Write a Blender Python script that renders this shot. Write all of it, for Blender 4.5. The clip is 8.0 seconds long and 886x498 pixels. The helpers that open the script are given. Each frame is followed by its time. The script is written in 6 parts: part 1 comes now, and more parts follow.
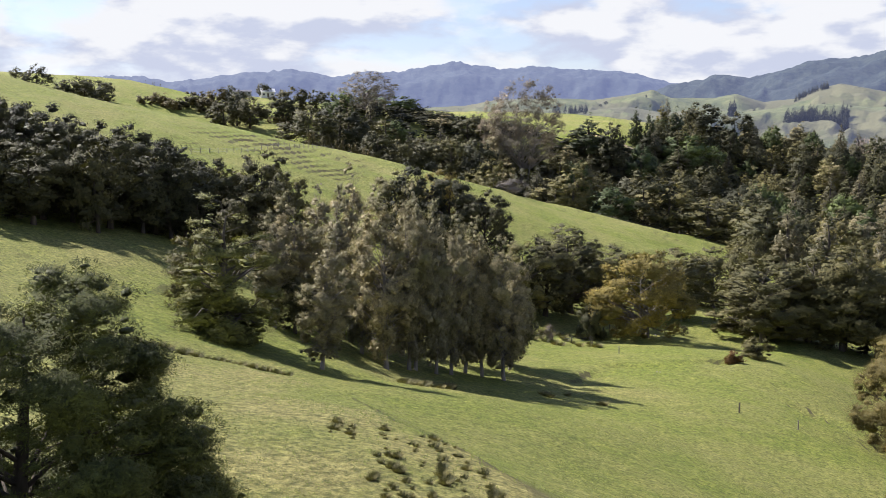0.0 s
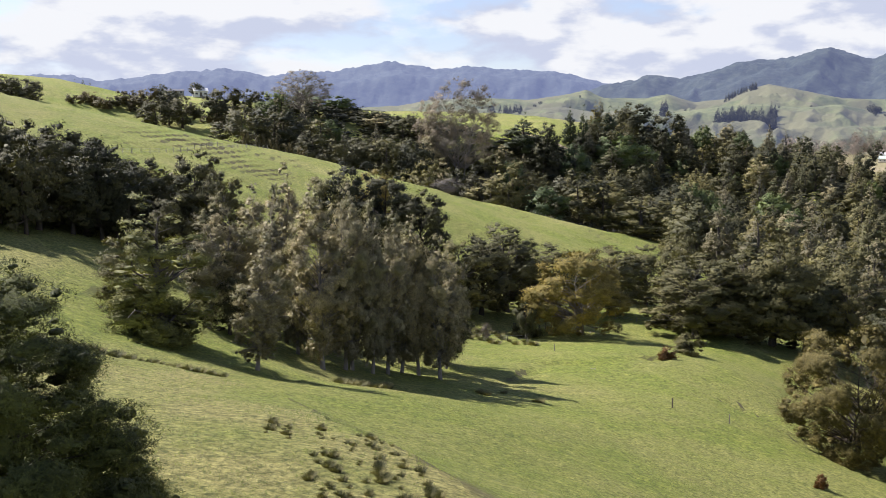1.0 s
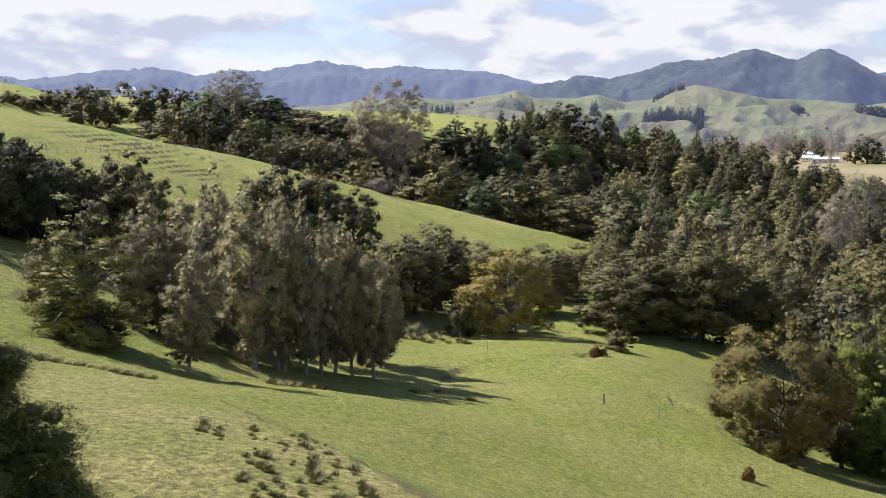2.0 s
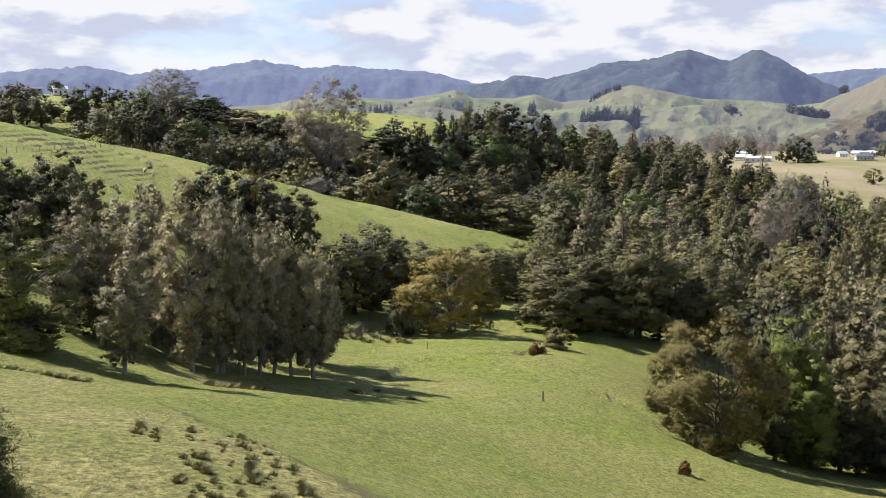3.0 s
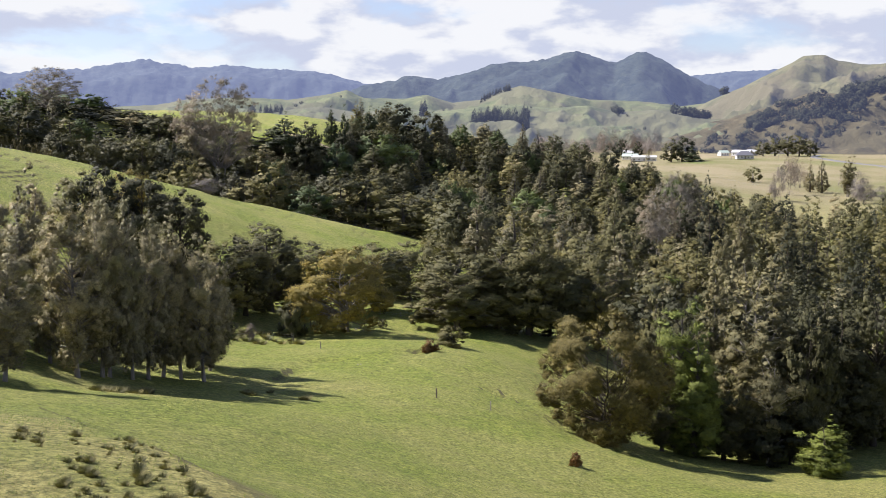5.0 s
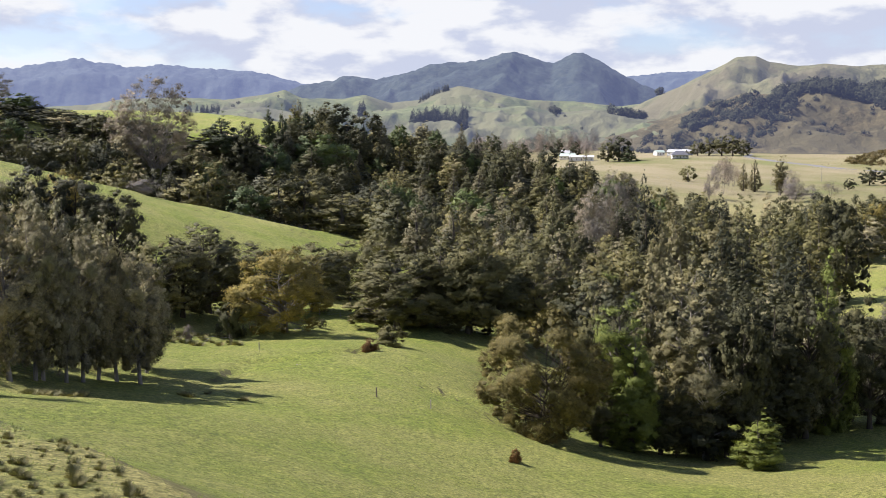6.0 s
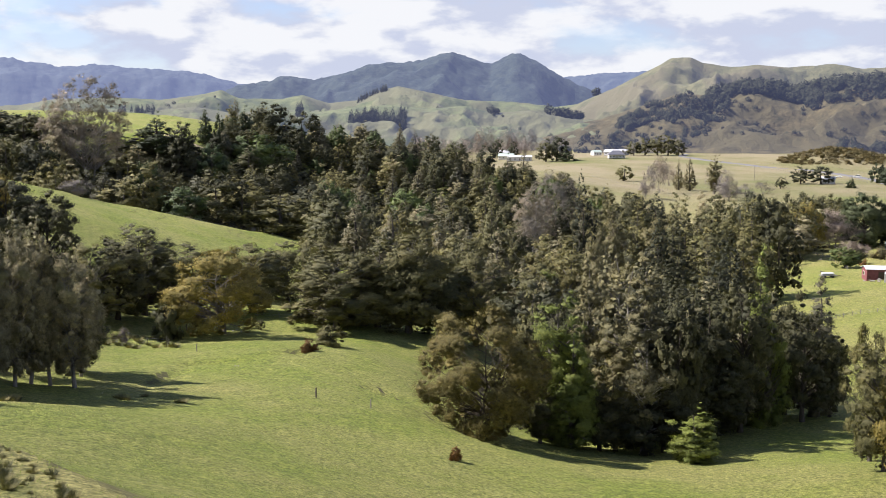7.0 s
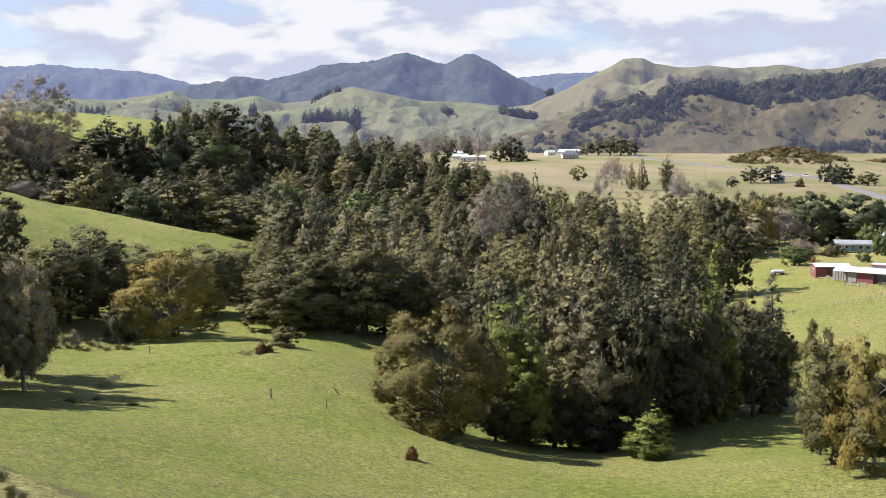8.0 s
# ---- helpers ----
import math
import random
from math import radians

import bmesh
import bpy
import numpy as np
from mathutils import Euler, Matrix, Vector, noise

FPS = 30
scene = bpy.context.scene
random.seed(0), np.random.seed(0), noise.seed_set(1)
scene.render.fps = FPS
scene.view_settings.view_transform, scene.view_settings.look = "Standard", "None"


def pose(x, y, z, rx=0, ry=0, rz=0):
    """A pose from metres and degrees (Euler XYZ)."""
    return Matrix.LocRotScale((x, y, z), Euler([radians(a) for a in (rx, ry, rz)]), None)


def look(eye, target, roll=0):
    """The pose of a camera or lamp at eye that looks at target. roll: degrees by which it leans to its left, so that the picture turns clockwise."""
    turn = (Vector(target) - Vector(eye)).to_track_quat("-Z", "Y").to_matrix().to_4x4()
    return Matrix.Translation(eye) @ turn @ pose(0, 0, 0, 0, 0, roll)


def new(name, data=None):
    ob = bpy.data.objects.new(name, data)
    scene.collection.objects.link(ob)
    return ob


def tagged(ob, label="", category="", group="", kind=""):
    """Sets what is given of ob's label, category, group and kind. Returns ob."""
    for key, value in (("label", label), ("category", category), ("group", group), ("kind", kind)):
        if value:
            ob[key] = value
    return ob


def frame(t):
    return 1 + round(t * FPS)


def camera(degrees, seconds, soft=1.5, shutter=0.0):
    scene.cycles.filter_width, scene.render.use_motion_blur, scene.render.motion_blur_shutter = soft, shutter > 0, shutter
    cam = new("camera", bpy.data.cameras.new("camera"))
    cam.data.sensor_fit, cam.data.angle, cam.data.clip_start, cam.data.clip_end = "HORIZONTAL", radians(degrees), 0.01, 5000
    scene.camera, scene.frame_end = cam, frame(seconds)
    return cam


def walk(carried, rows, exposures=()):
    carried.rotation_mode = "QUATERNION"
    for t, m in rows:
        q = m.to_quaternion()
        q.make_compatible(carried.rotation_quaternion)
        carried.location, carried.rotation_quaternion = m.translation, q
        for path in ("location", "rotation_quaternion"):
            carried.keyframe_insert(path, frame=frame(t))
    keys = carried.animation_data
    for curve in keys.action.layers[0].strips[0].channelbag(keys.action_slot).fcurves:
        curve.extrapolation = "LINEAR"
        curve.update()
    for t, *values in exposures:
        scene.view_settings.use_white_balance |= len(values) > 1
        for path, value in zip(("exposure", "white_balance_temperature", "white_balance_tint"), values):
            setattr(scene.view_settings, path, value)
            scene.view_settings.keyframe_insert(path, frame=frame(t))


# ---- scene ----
# A drone hovers about 32 m over a paddock, drifts half a metre and pans to the right.
cam = camera(44.55, 8.0, soft=0.5)
ROWS = [
    (0.0, 0.000, 0.000, 32.000, 0.000, -6.600, 0.000),
    (0.5, 0.016, -0.040, 31.970, -1.698, -6.600, 0.002),
    (1.0, 0.030, -0.081, 31.939, -3.397, -6.609, -0.022),
    (1.5, 0.042, -0.125, 31.909, -5.196, -6.614, -0.015),
    (3.0, 0.092, -0.263, 31.812, -10.193, -6.628, -0.042),
    (3.5, 0.131, -0.310, 31.775, -11.581, -6.634, -0.030),
    (4.0, 0.166, -0.362, 31.732, -12.901, -6.626, -0.026),
    (5.5, 0.202, -0.544, 31.511, -17.493, -6.588, -0.002),
    (6.0, 0.220, -0.598, 31.422, -19.107, -6.584, 0.002),
    (6.5, 0.244, -0.642, 31.333, -20.720, -6.576, 0.025),
    (7.0, 0.258, -0.676, 31.255, -22.333, -6.564, 0.029),
    (7.5, 0.253, -0.701, 31.187, -23.651, -6.556, 0.070),
    (8.0, 0.238, -0.724, 31.124, -24.743, -6.543, 0.096),
]
walk(cam, [(t, pose(x, y, z, 90 + pitch, roll, yaw)) for t, x, y, z, yaw, pitch, roll in ROWS], exposures=[(0.0, 1.2), (8.0, 1.2)])

# ---- light ----
SUN_AZ, SUN_EL = 300.0, 45.0          # compass degrees from +y towards +x, and height


def build_light():
    sun = new("sun", bpy.data.lights.new("sun", "SUN"))
    sun.data.energy, sun.data.angle, sun.data.color = 4.7, radians(0.55), (1.0, 0.95, 0.915)
    a, e = radians(SUN_AZ), radians(SUN_EL)
    d = Vector((math.sin(a) * math.cos(e), math.cos(a) * math.cos(e), math.sin(e)))
    sun.matrix_world = look(d * 100, (0, 0, 0))
    world = bpy.data.worlds.new("sky")
    scene.world = world
    world.use_nodes = True
    nt = world.node_tree
    n, ln = nt.nodes, nt.links
    n.clear()
    out = n.new("ShaderNodeOutputWorld")
    bg = n.new("ShaderNodeBackground")
    sky = n.new("ShaderNodeTexSky")
    sky.sky_type, sky.sun_disc = "NISHITA", False
    sky.sun_elevation, sky.sun_rotation = e, a
    sky.air_density, sky.dust_density, sky.ozone_density = 1.0, 0.3, 4.0
    scale = n.new("ShaderNodeVectorMath")
    scale.operation = "SCALE"
    scale.inputs["Scale"].default_value = 0.068
    tint = n.new("ShaderNodeVectorMath")
    tint.operation = "MULTIPLY"
    tint.inputs[1].default_value = (1.04, 0.95, 1.06)
    ln.new(sky.outputs[0], tint.inputs[0])
    ln.new(tint.outputs[0], scale.inputs[0])
    # broken cumulus: the direction, flattened so that the banks lie level
    tc = n.new("ShaderNodeTexCoord")
    mp = n.new("ShaderNodeMapping")
    mp.inputs["Scale"].default_value = (1.0, 1.0, 2.6)
    mp.inputs["Location"].default_value = (0.35, 0.1, 0.63)
    ln.new(tc.outputs["Generated"], mp.inputs[0])

    def billow(shift, scale, detail):
        off = n.new("ShaderNodeMapping")
        off.inputs["Location"].default_value = shift
        ln.new(mp.outputs[0], off.inputs[0])
        t = n.new("ShaderNodeTexNoise")
        t.inputs["Scale"].default_value, t.inputs["Detail"].default_value = scale, detail
        t.inputs["Roughness"].default_value, t.inputs["Distortion"].default_value = 0.52, 0.1
        ln.new(off.outputs[0], t.inputs["Vector"])
        return t.outputs["Fac"]

    def math_node(op, a, b):
        m = n.new("ShaderNodeMath")
        m.operation = op
        for socket, v in zip(m.inputs, (a, b)):
            if isinstance(v, float):
                socket.default_value = v
            else:
                ln.new(v, socket)
        return m.outputs[0]

    cover = billow((0, 0, 0), 7.0, 9.0)
    edge = n.new("ShaderNodeValToRGB")
    edge.color_ramp.interpolation = "EASE"
    edge.color_ramp.elements[0].position, edge.color_ramp.elements[0].color = 0.33, (0.30, 0.30, 0.30, 1)
    edge.color_ramp.elements[1].position, edge.color_ramp.elements[1].color = 0.47, (1, 1, 1, 1)
    ln.new(cover, edge.inputs[0])
    # clouds are white where they thin out upwards and grey-blue at their bases
    lit = math_node("SUBTRACT", cover, billow((0, 0, 0.05), 7.0, 9.0))
    depth = math_node("SUBTRACT", billow((2.3, 0.7, 0.4), 5.0, 6.0), 0.5)
    fluff = math_node("SUBTRACT", billow((0.9, 1.7, 0.2), 17.0, 10.0), 0.5)
    shade = math_node("ADD", math_node("MULTIPLY", lit, 2.4), math_node("ADD", math_node("MULTIPLY", depth, 1.7), math_node("MULTIPLY", fluff, 1.5)))
    tone = n.new("ShaderNodeValToRGB")
    tone.color_ramp.interpolation = "EASE"
    tone.color_ramp.elements[0].position, tone.color_ramp.elements[0].color = 0.26, (0.268, 0.288, 0.360, 1)
    tone.color_ramp.elements[1].position, tone.color_ramp.elements[1].color = 0.68, (0.400, 0.405, 0.425, 1)
    ln.new(math_node("ADD", shade, 0.5), tone.inputs[0])
    # the cover thins overhead, where one looks up between the clouds
    sep = n.new("ShaderNodeSeparateXYZ")
    ln.new(tc.outputs["Generated"], sep.inputs[0])
    thin = n.new("ShaderNodeMapRange")
    thin.interpolation_type = "SMOOTHSTEP"
    for k, v in (("From Min", 0.14), ("From Max", 0.42), ("To Min", 1.0), ("To Max", 0.12)):
        thin.inputs[k].default_value = v
    ln.new(sep.outputs[2], thin.inputs["Value"])
    cut = n.new("ShaderNodeMath")
    cut.operation = "MULTIPLY"
    ln.new(edge.outputs[0], cut.inputs[0])
    ln.new(thin.outputs[0], cut.inputs[1])
    mix = n.new("ShaderNodeMix")
    mix.data_type = "RGBA"
    ln.new(cut.outputs[0], mix.inputs[0])
    ln.new(scale.outputs[0], mix.inputs[6])
    ln.new(tone.outputs[0], mix.inputs[7])
    ln.new(mix.outputs[2], bg.inputs[0])
    bg.inputs[1].default_value = 1.0
    ln.new(bg.outputs[0], out.inputs[0])


build_light()
# ---- the lie of the land ----
# Each landform is a line over the plan with its heights; a smooth sheet is spanned over all of them.
LANDFORMS = {}
LANDFORMS["home_spur"] = [(-30, 20, 21), (-22, 45, 19), (-20, 70, 16.5), (-16, 86, 12.5)]
LANDFORMS["spur_shoulder"] = [(-6, 25, 18.5), (-3, 46, 18.3), (-3, 53, 17.2), (-5, 72, 13.6), (-8, 92, 9.6)]
LANDFORMS["spur_foot"] = [(14, 30, 15), (10, 54, 12.6), (10, 74, 8.4), (5, 91, 8.6), (-2, 118, 3.8)]
LANDFORMS["paddock"] = [(30, 45, 6), (30, 70, 2.2), (33, 95, -0.4), (32, 118, 0), (26, 140, -1.6), (36, 158, -2.0)]
LANDFORMS["paddock_edge"] = [(58, 60, -4), (52, 84, -3.6), (46, 104, -3.6), (49, 112, -4.8), (49, 128, -4.2), (52, 150, -3.2), (43, 164, -3.2)]
LANDFORMS["corner_knoll"] = [(110, 55, -8), (92, 72, -4.5), (82, 82, -4.0), (72, 92, -7.5)]
LANDFORMS["stand_hollow"] = [(62, 104, -8), (70, 125, -12), (80, 145, -15), (95, 170, -17), (88, 118, -12)]
LANDFORMS["grove_ground"] = [(-21, 101, 12), (-10, 106, 8), (4, 122, 2.6), (10, 140, 0), (8, 165, -1)]
LANDFORMS["creek"] = [(20, 175, -4.6), (32, 190, -5.2), (56, 186, -7), (75, 190, -9.5), (100, 205, -14), (130, 235, -18), (180, 290, -20)]
LANDFORMS["back_flat"] = [(26, 205, -3.5), (48, 210, -6), (30, 232, -3), (70, 240, -10)]
LANDFORMS["near_left_slope"] = [(-45, 105, 19), (-38, 128, 18), (-30, 150, 14.5), (-62, 150, 22), (-15, 190, 9), (10, 235, 5)]
LANDFORMS["left_hill"] = [(-112, 278, 45.2), (-100, 283, 41.2), (-87, 287, 37.6), (-73, 291, 34.8), (-58.6, 294, 31.2), (-44, 299, 26.8), (-29, 305, 23.6), (-10, 311, 19), (18, 318, 12), (54, 338, 2.5), (80, 349, -3.5)]
LANDFORMS["left_hill_face"] = [(-60, 200, 25), (-36, 225, 22), (-14, 240, 15.5), (21, 250, 5), (54, 285, 0), (88, 320, -8)]
LANDFORMS["bush_gully"] = [(-100, 345, 35), (-72, 352, 27), (-20, 365, 14), (20, 375, 2), (60, 385, -10), (110, 375, -16), (170, 380, -18)]
LANDFORMS["bush_slope"] = [(-40, 420, 36), (30, 430, 24), (62, 432, 24), (110, 450, 2), (142, 492, -3), (188, 470, 0), (225, 440, -12), (290, 420, -18)]
LANDFORMS["house_slope"] = [(-173, 426, 51.4), (-153, 434, 51), (-133, 440, 49.8), (-120, 444, 47.4), (-105, 438, 44.4), (-84, 422, 39), (-85, 480, 40), (-95, 540, 43), (-98, 600, 46)]
LANDFORMS["back_ridge"] = [(-180, 490, 49), (-20, 520, 34), (58, 470, 27), (90, 480, 27), (120, 550, 27), (155, 590, 26), (195, 580, 20), (225, 550, 12), (262, 520, 0), (310, 520, -8)]
LANDFORMS["behind_ridge"] = [(-220, 900, 20), (-40, 900, 0), (120, 900, -4), (260, 800, -6)]
LANDFORMS["valley_near"] = [(140, 140, -15), (200, 190, -13), (222, 226, -12), (250, 270, -13), (260, 340, -17), (330, 260, -11), (330, 360, -10)]
LANDFORMS["valley_far"] = [(300, 480, -12), (420, 480, -8), (380, 640, -7), (560, 620, -5), (520, 850, -1), (760, 760, 0), (620, 1100, 0)]
LANDFORMS["rim"] = [(-700, 1200, 10), (0, 1500, 0), (900, 1300, 2), (1300, 700, 6), (1200, 0, 0), (0, -900, 10), (-900, 0, 40), (-600, 600, 60)]
LANDFORMS["behind_camera"] = [(-60, -20, 26), (0, -30, 20), (60, -10, 4), (150, 40, -10), (-120, 100, 36), (-200, 250, 58)]


CUTS = [
    ([(-30, 86), (-22, 84), (-15, 86), (-11, 93.3), (-5, 105), (1, 112), (6, 114)], 0.25, 1.3),
    ([(14, 126), (18.7, 134.5), (23, 147.5), (31, 147.5), (40, 151.5)], 0.6, 1.3),
    ([(42, 140), (45, 128), (49, 117), (53, 108)], 0.6, 0.9),
    ([(44.5, 141), (47.5, 129), (51.5, 118), (55, 110)], 0.6, 0.9),
]


def span_land():
    pts = []
    for line in LANDFORMS.values():
        for (a, b) in zip(line, line[1:]):
            steps = max(1, int(math.dist(a[:2], b[:2]) // 26))
            if math.dist(a[:2], b[:2]) > 260:
                steps = 1
            pts += [[a[k] + (b[k] - a[k]) * i / steps for k in range(3)] for i in range(steps)]
        pts.append(list(line[-1]))
    p = np.array(pts)
    q = p[:, :2] / 100.0
    d2 = ((q[:, None] - q[None]) ** 2).sum(2)
    kern = np.where(d2 > 0, 0.5 * d2 * np.log(np.maximum(d2, 1e-12)), 0)
    m = len(p)
    one = np.c_[np.ones(m), q]
    big = np.block([[kern + 0.012 * np.eye(m), one], [one.T, np.zeros((3, 3))]])
    w = np.linalg.solve(big, np.r_[p[:, 2], 0, 0, 0])
    return q, w


LAND_Q, LAND_W = span_land()


def lattice_noise(x, y, seed):
    """Smooth value noise over arrays, about -1 to 1."""
    xi, yi = np.floor(x).astype(np.int64), np.floor(y).astype(np.int64)
    fx, fy = x - xi, y - yi
    fx, fy = fx * fx * (3 - 2 * fx), fy * fy * (3 - 2 * fy)

    def corner(i, j):
        h = (i * 374761393 + j * 668265263 + seed * 1442695041) & 0x7FFFFFFF
        h = ((h ^ (h >> 13)) * 1274126177) & 0x7FFFFFFF
        return (h ^ (h >> 16)) % 10007 / 5003.5 - 1

    a, b, c, d = corner(xi, yi), corner(xi + 1, yi), corner(xi, yi + 1), corner(xi + 1, yi + 1)
    return (a + (b - a) * fx) * (1 - fy) + (c + (d - c) * fx) * fy


def fractal(x, y, seed, octaves=4, gain=0.5):
    total, amp = 0.0, 1.0
    for k in range(octaves):
        total, amp = total + amp * lattice_noise(x * 2 ** k, y * 2 ** k, seed + k), amp * gain
    return total


BROW = [(-34, 85), (-22, 84.5), (-16, 84), (-10, 77), (-6, 69.7), (-2.5, 57.7), (2, 50), (4.7, 42), (8, 30), (10, 10)]


def brow(x, y):
    """Distance from the brow of the home spur: positive past it, negative on the spur."""
    near, sign = np.full(np.shape(x), 1e9), np.ones(np.shape(x))
    wx, wy = x + 1.2 * lattice_noise(x / 9, y / 9, 81), y + 1.2 * lattice_noise(x / 9, y / 9, 82)
    for (x0, y0), (x1, y1) in zip(BROW, BROW[1:]):
        ex, ey = x1 - x0, y1 - y0
        t = np.clip(((wx - x0) * ex + (wy - y0) * ey) / (ex * ex + ey * ey), 0, 1)
        d = np.hypot(wx - x0 - t * ex, wy - y0 - t * ey)
        side = np.where(ex * (wy - y0) - ey * (wx - x0) > 0, 1.0, -1.0)
        sign = np.where(d < near, side, sign)
        near = np.minimum(near, d)
    return near * sign


def land(x, y):
    """Height of the ground over arrays x and y."""
    x, y = np.atleast_1d(np.asarray(x, float)), np.atleast_1d(np.asarray(y, float))
    z = np.empty(x.shape)
    flat_x, flat_y, flat_z = x.ravel(), y.ravel(), z.reshape(-1)
    for i in range(0, flat_x.size, 20000):
        qx, qy = flat_x[i:i + 20000] / 100, flat_y[i:i + 20000] / 100
        d2 = (qx[:, None] - LAND_Q[None, :, 0]) ** 2 + (qy[:, None] - LAND_Q[None, :, 1]) ** 2
        k = 0.5 * d2 * np.log(np.maximum(d2, 1e-12))
        n = len(LAND_Q)
        flat_z[i:i + 20000] = k @ LAND_W[:n] + LAND_W[n] + LAND_W[n + 1] * qx + LAND_W[n + 2] * qy
    far = np.clip((np.hypot(x, y) - 1100) / 500, 0, 1)
    z = z * (1 - far) + far * 2.0
    away = np.clip((np.hypot(x, y) - 30) / 200, 0.15, 1)
    away = away * (1 - 0.8 * np.clip((x - 330) / 100, 0, 1) * np.clip((y - 330) / 80, 0, 1))
    z = z + 0.9 * away * fractal(x / 34, y / 34, 3) + 0.10 * fractal(x / 4.2, y / 4.2, 11, 2)
    # the cut banks of the ditches and the wheel ruts, and the terraces that stock have trodden into the steeper faces
    for line, deep, wide in CUTS:
        near = 1e9
        wx, wy = x + 0.7 * lattice_noise(x / 3, y / 3, 91), y + 0.7 * lattice_noise(x / 3, y / 3, 92)
        for (x0, y0), (x1, y1) in zip(line, line[1:]):
            t = np.clip(((wx - x0) * (x1 - x0) + (wy - y0) * (y1 - y0)) / ((x1 - x0) ** 2 + (y1 - y0) ** 2), 0, 1)
            near = np.minimum(near, np.hypot(wx - x0 - t * (x1 - x0), wy - y0 - t * (y1 - y0)))
        z = z - deep * np.exp(-(near / wide) ** 4) * np.clip(0.8 + 0.6 * lattice_noise(x / 5, y / 5, 93), 0.2, 1.3)
    s = brow(x, y)
    z = z + np.where(s > 0, -2.5 * (1 - np.exp(-np.maximum(s, 0) / 6.0)) * np.exp(-np.maximum(s, 0) / 26), 0.35 * (np.exp(np.minimum(s, 0) / 5) - 1)) * np.clip((92 - y) / 22, 0, 1)
    z = z + 13 * np.exp(-((x - 648) / 42) ** 2 - ((y - 712) / 38) ** 2)
    return z + tread(x, y, z)


def tread(x, y, z):
    where = 0
    for cx, cy, rx, ry, strength in ((-36, 262, 26, 22, 1.0), (-100, 285, 40, 26, 0.8), (-10, 278, 22, 20, 0.9), (-46, 112, 14, 16, 1.0),
                                     (-25, 118, 12, 12, 0.5), (52, 312, 24, 14, 0.7), (60, 104, 6, 16, 0.35), (-62, 235, 30, 25, 0.4)):
        where = np.maximum(where, strength * np.exp(-(((x - cx) / rx) ** 2 + ((y - cy) / ry) ** 2) ** 1.5))
    where = where * np.clip(0.7 + 0.9 * lattice_noise(x / 13, y / 9, 71), 0, 1.1)
    phase = z / 0.95 + 0.7 * lattice_noise(x / 24, y / 24, 51) + 0.16 * lattice_noise(x / 6, y / 6, 61)
    saw = phase - np.floor(phase)
    step = np.where(saw < 0.74, 0.28 * saw, 0.207 + (saw - 0.74) * 3.05)
    return 0.95 * where * (step - saw)


# ---- materials ----
def node_mat(name, rough=0.8):
    m = bpy.data.materials.new(name)
    m.use_nodes = True
    n = m.node_tree.nodes
    bsdf = n["Principled BSDF"]
    bsdf.inputs["Roughness"].default_value = rough
    bsdf.inputs["Specular IOR Level"].default_value = 0.25
    return m, n, m.node_tree.links, bsdf


def noise_node(n, ln, scale, detail=4.0, rough=0.55, coords="Object", stretch=None):
    tc = n.new("ShaderNodeTexCoord")
    t = n.new("ShaderNodeTexNoise")
    t.inputs["Scale"].default_value, t.inputs["Detail"].default_value, t.inputs["Roughness"].default_value = scale, detail, rough
    if stretch:
        mp = n.new("ShaderNodeMapping")
        mp.inputs["Scale"].default_value = stretch
        ln.new(tc.outputs[coords], mp.inputs[0])
        ln.new(mp.outputs[0], t.inputs["Vector"])
    else:
        ln.new(tc.outputs[coords], t.inputs["Vector"])
    return t.outputs["Fac"]


def ramp(n, ln, fac, *stops):
    r = n.new("ShaderNodeValToRGB")
    el = r.color_ramp.elements
    while len(el) < len(stops):
        el.new(0.5)
    for e, (p, c) in zip(el, stops):
        e.position, e.color = p, (*c, 1) if len(c) == 3 else c
    ln.new(fac, r.inputs[0])
    return r.outputs[0]


def blend(n, ln, fac, a, b, mode="MIX"):
    x = n.new("ShaderNodeMix")
    x.data_type, x.blend_type = "RGBA", mode
    for socket, v in ((x.inputs[0], fac), (x.inputs[6], a), (x.inputs[7], b)):
        if isinstance(v, bpy.types.NodeSocket):
            ln.new(v, socket)
        else:
            socket.default_value = v if isinstance(v, float) else (*v, 1)
    return x.outputs[2]


def bump(n, ln, bsdf, height, strength, distance):
    b = n.new("ShaderNodeBump")
    b.inputs["Strength"].default_value, b.inputs["Distance"].default_value = strength, distance
    ln.new(height, b.inputs["Height"])
    ln.new(b.outputs[0], bsdf.inputs["Normal"])


def plain_mat(name, colour, rough=0.7, vary=0.18, scale=3.0, metal=0.0, grain=0.01):
    m, n, ln, bsdf = node_mat(name, rough)
    f = noise_node(n, ln, scale, 6.0, 0.62)
    dark, light = tuple(c * (1 - vary) for c in colour), tuple(min(1, c * (1 + vary)) for c in colour)
    ln.new(ramp(n, ln, f, (0.3, dark), (0.7, light)), bsdf.inputs["Base Color"])
    bsdf.inputs["Metallic"].default_value = metal
    bump(n, ln, bsdf, noise_node(n, ln, scale * 6, 3.0), 0.5, grain)
    return m


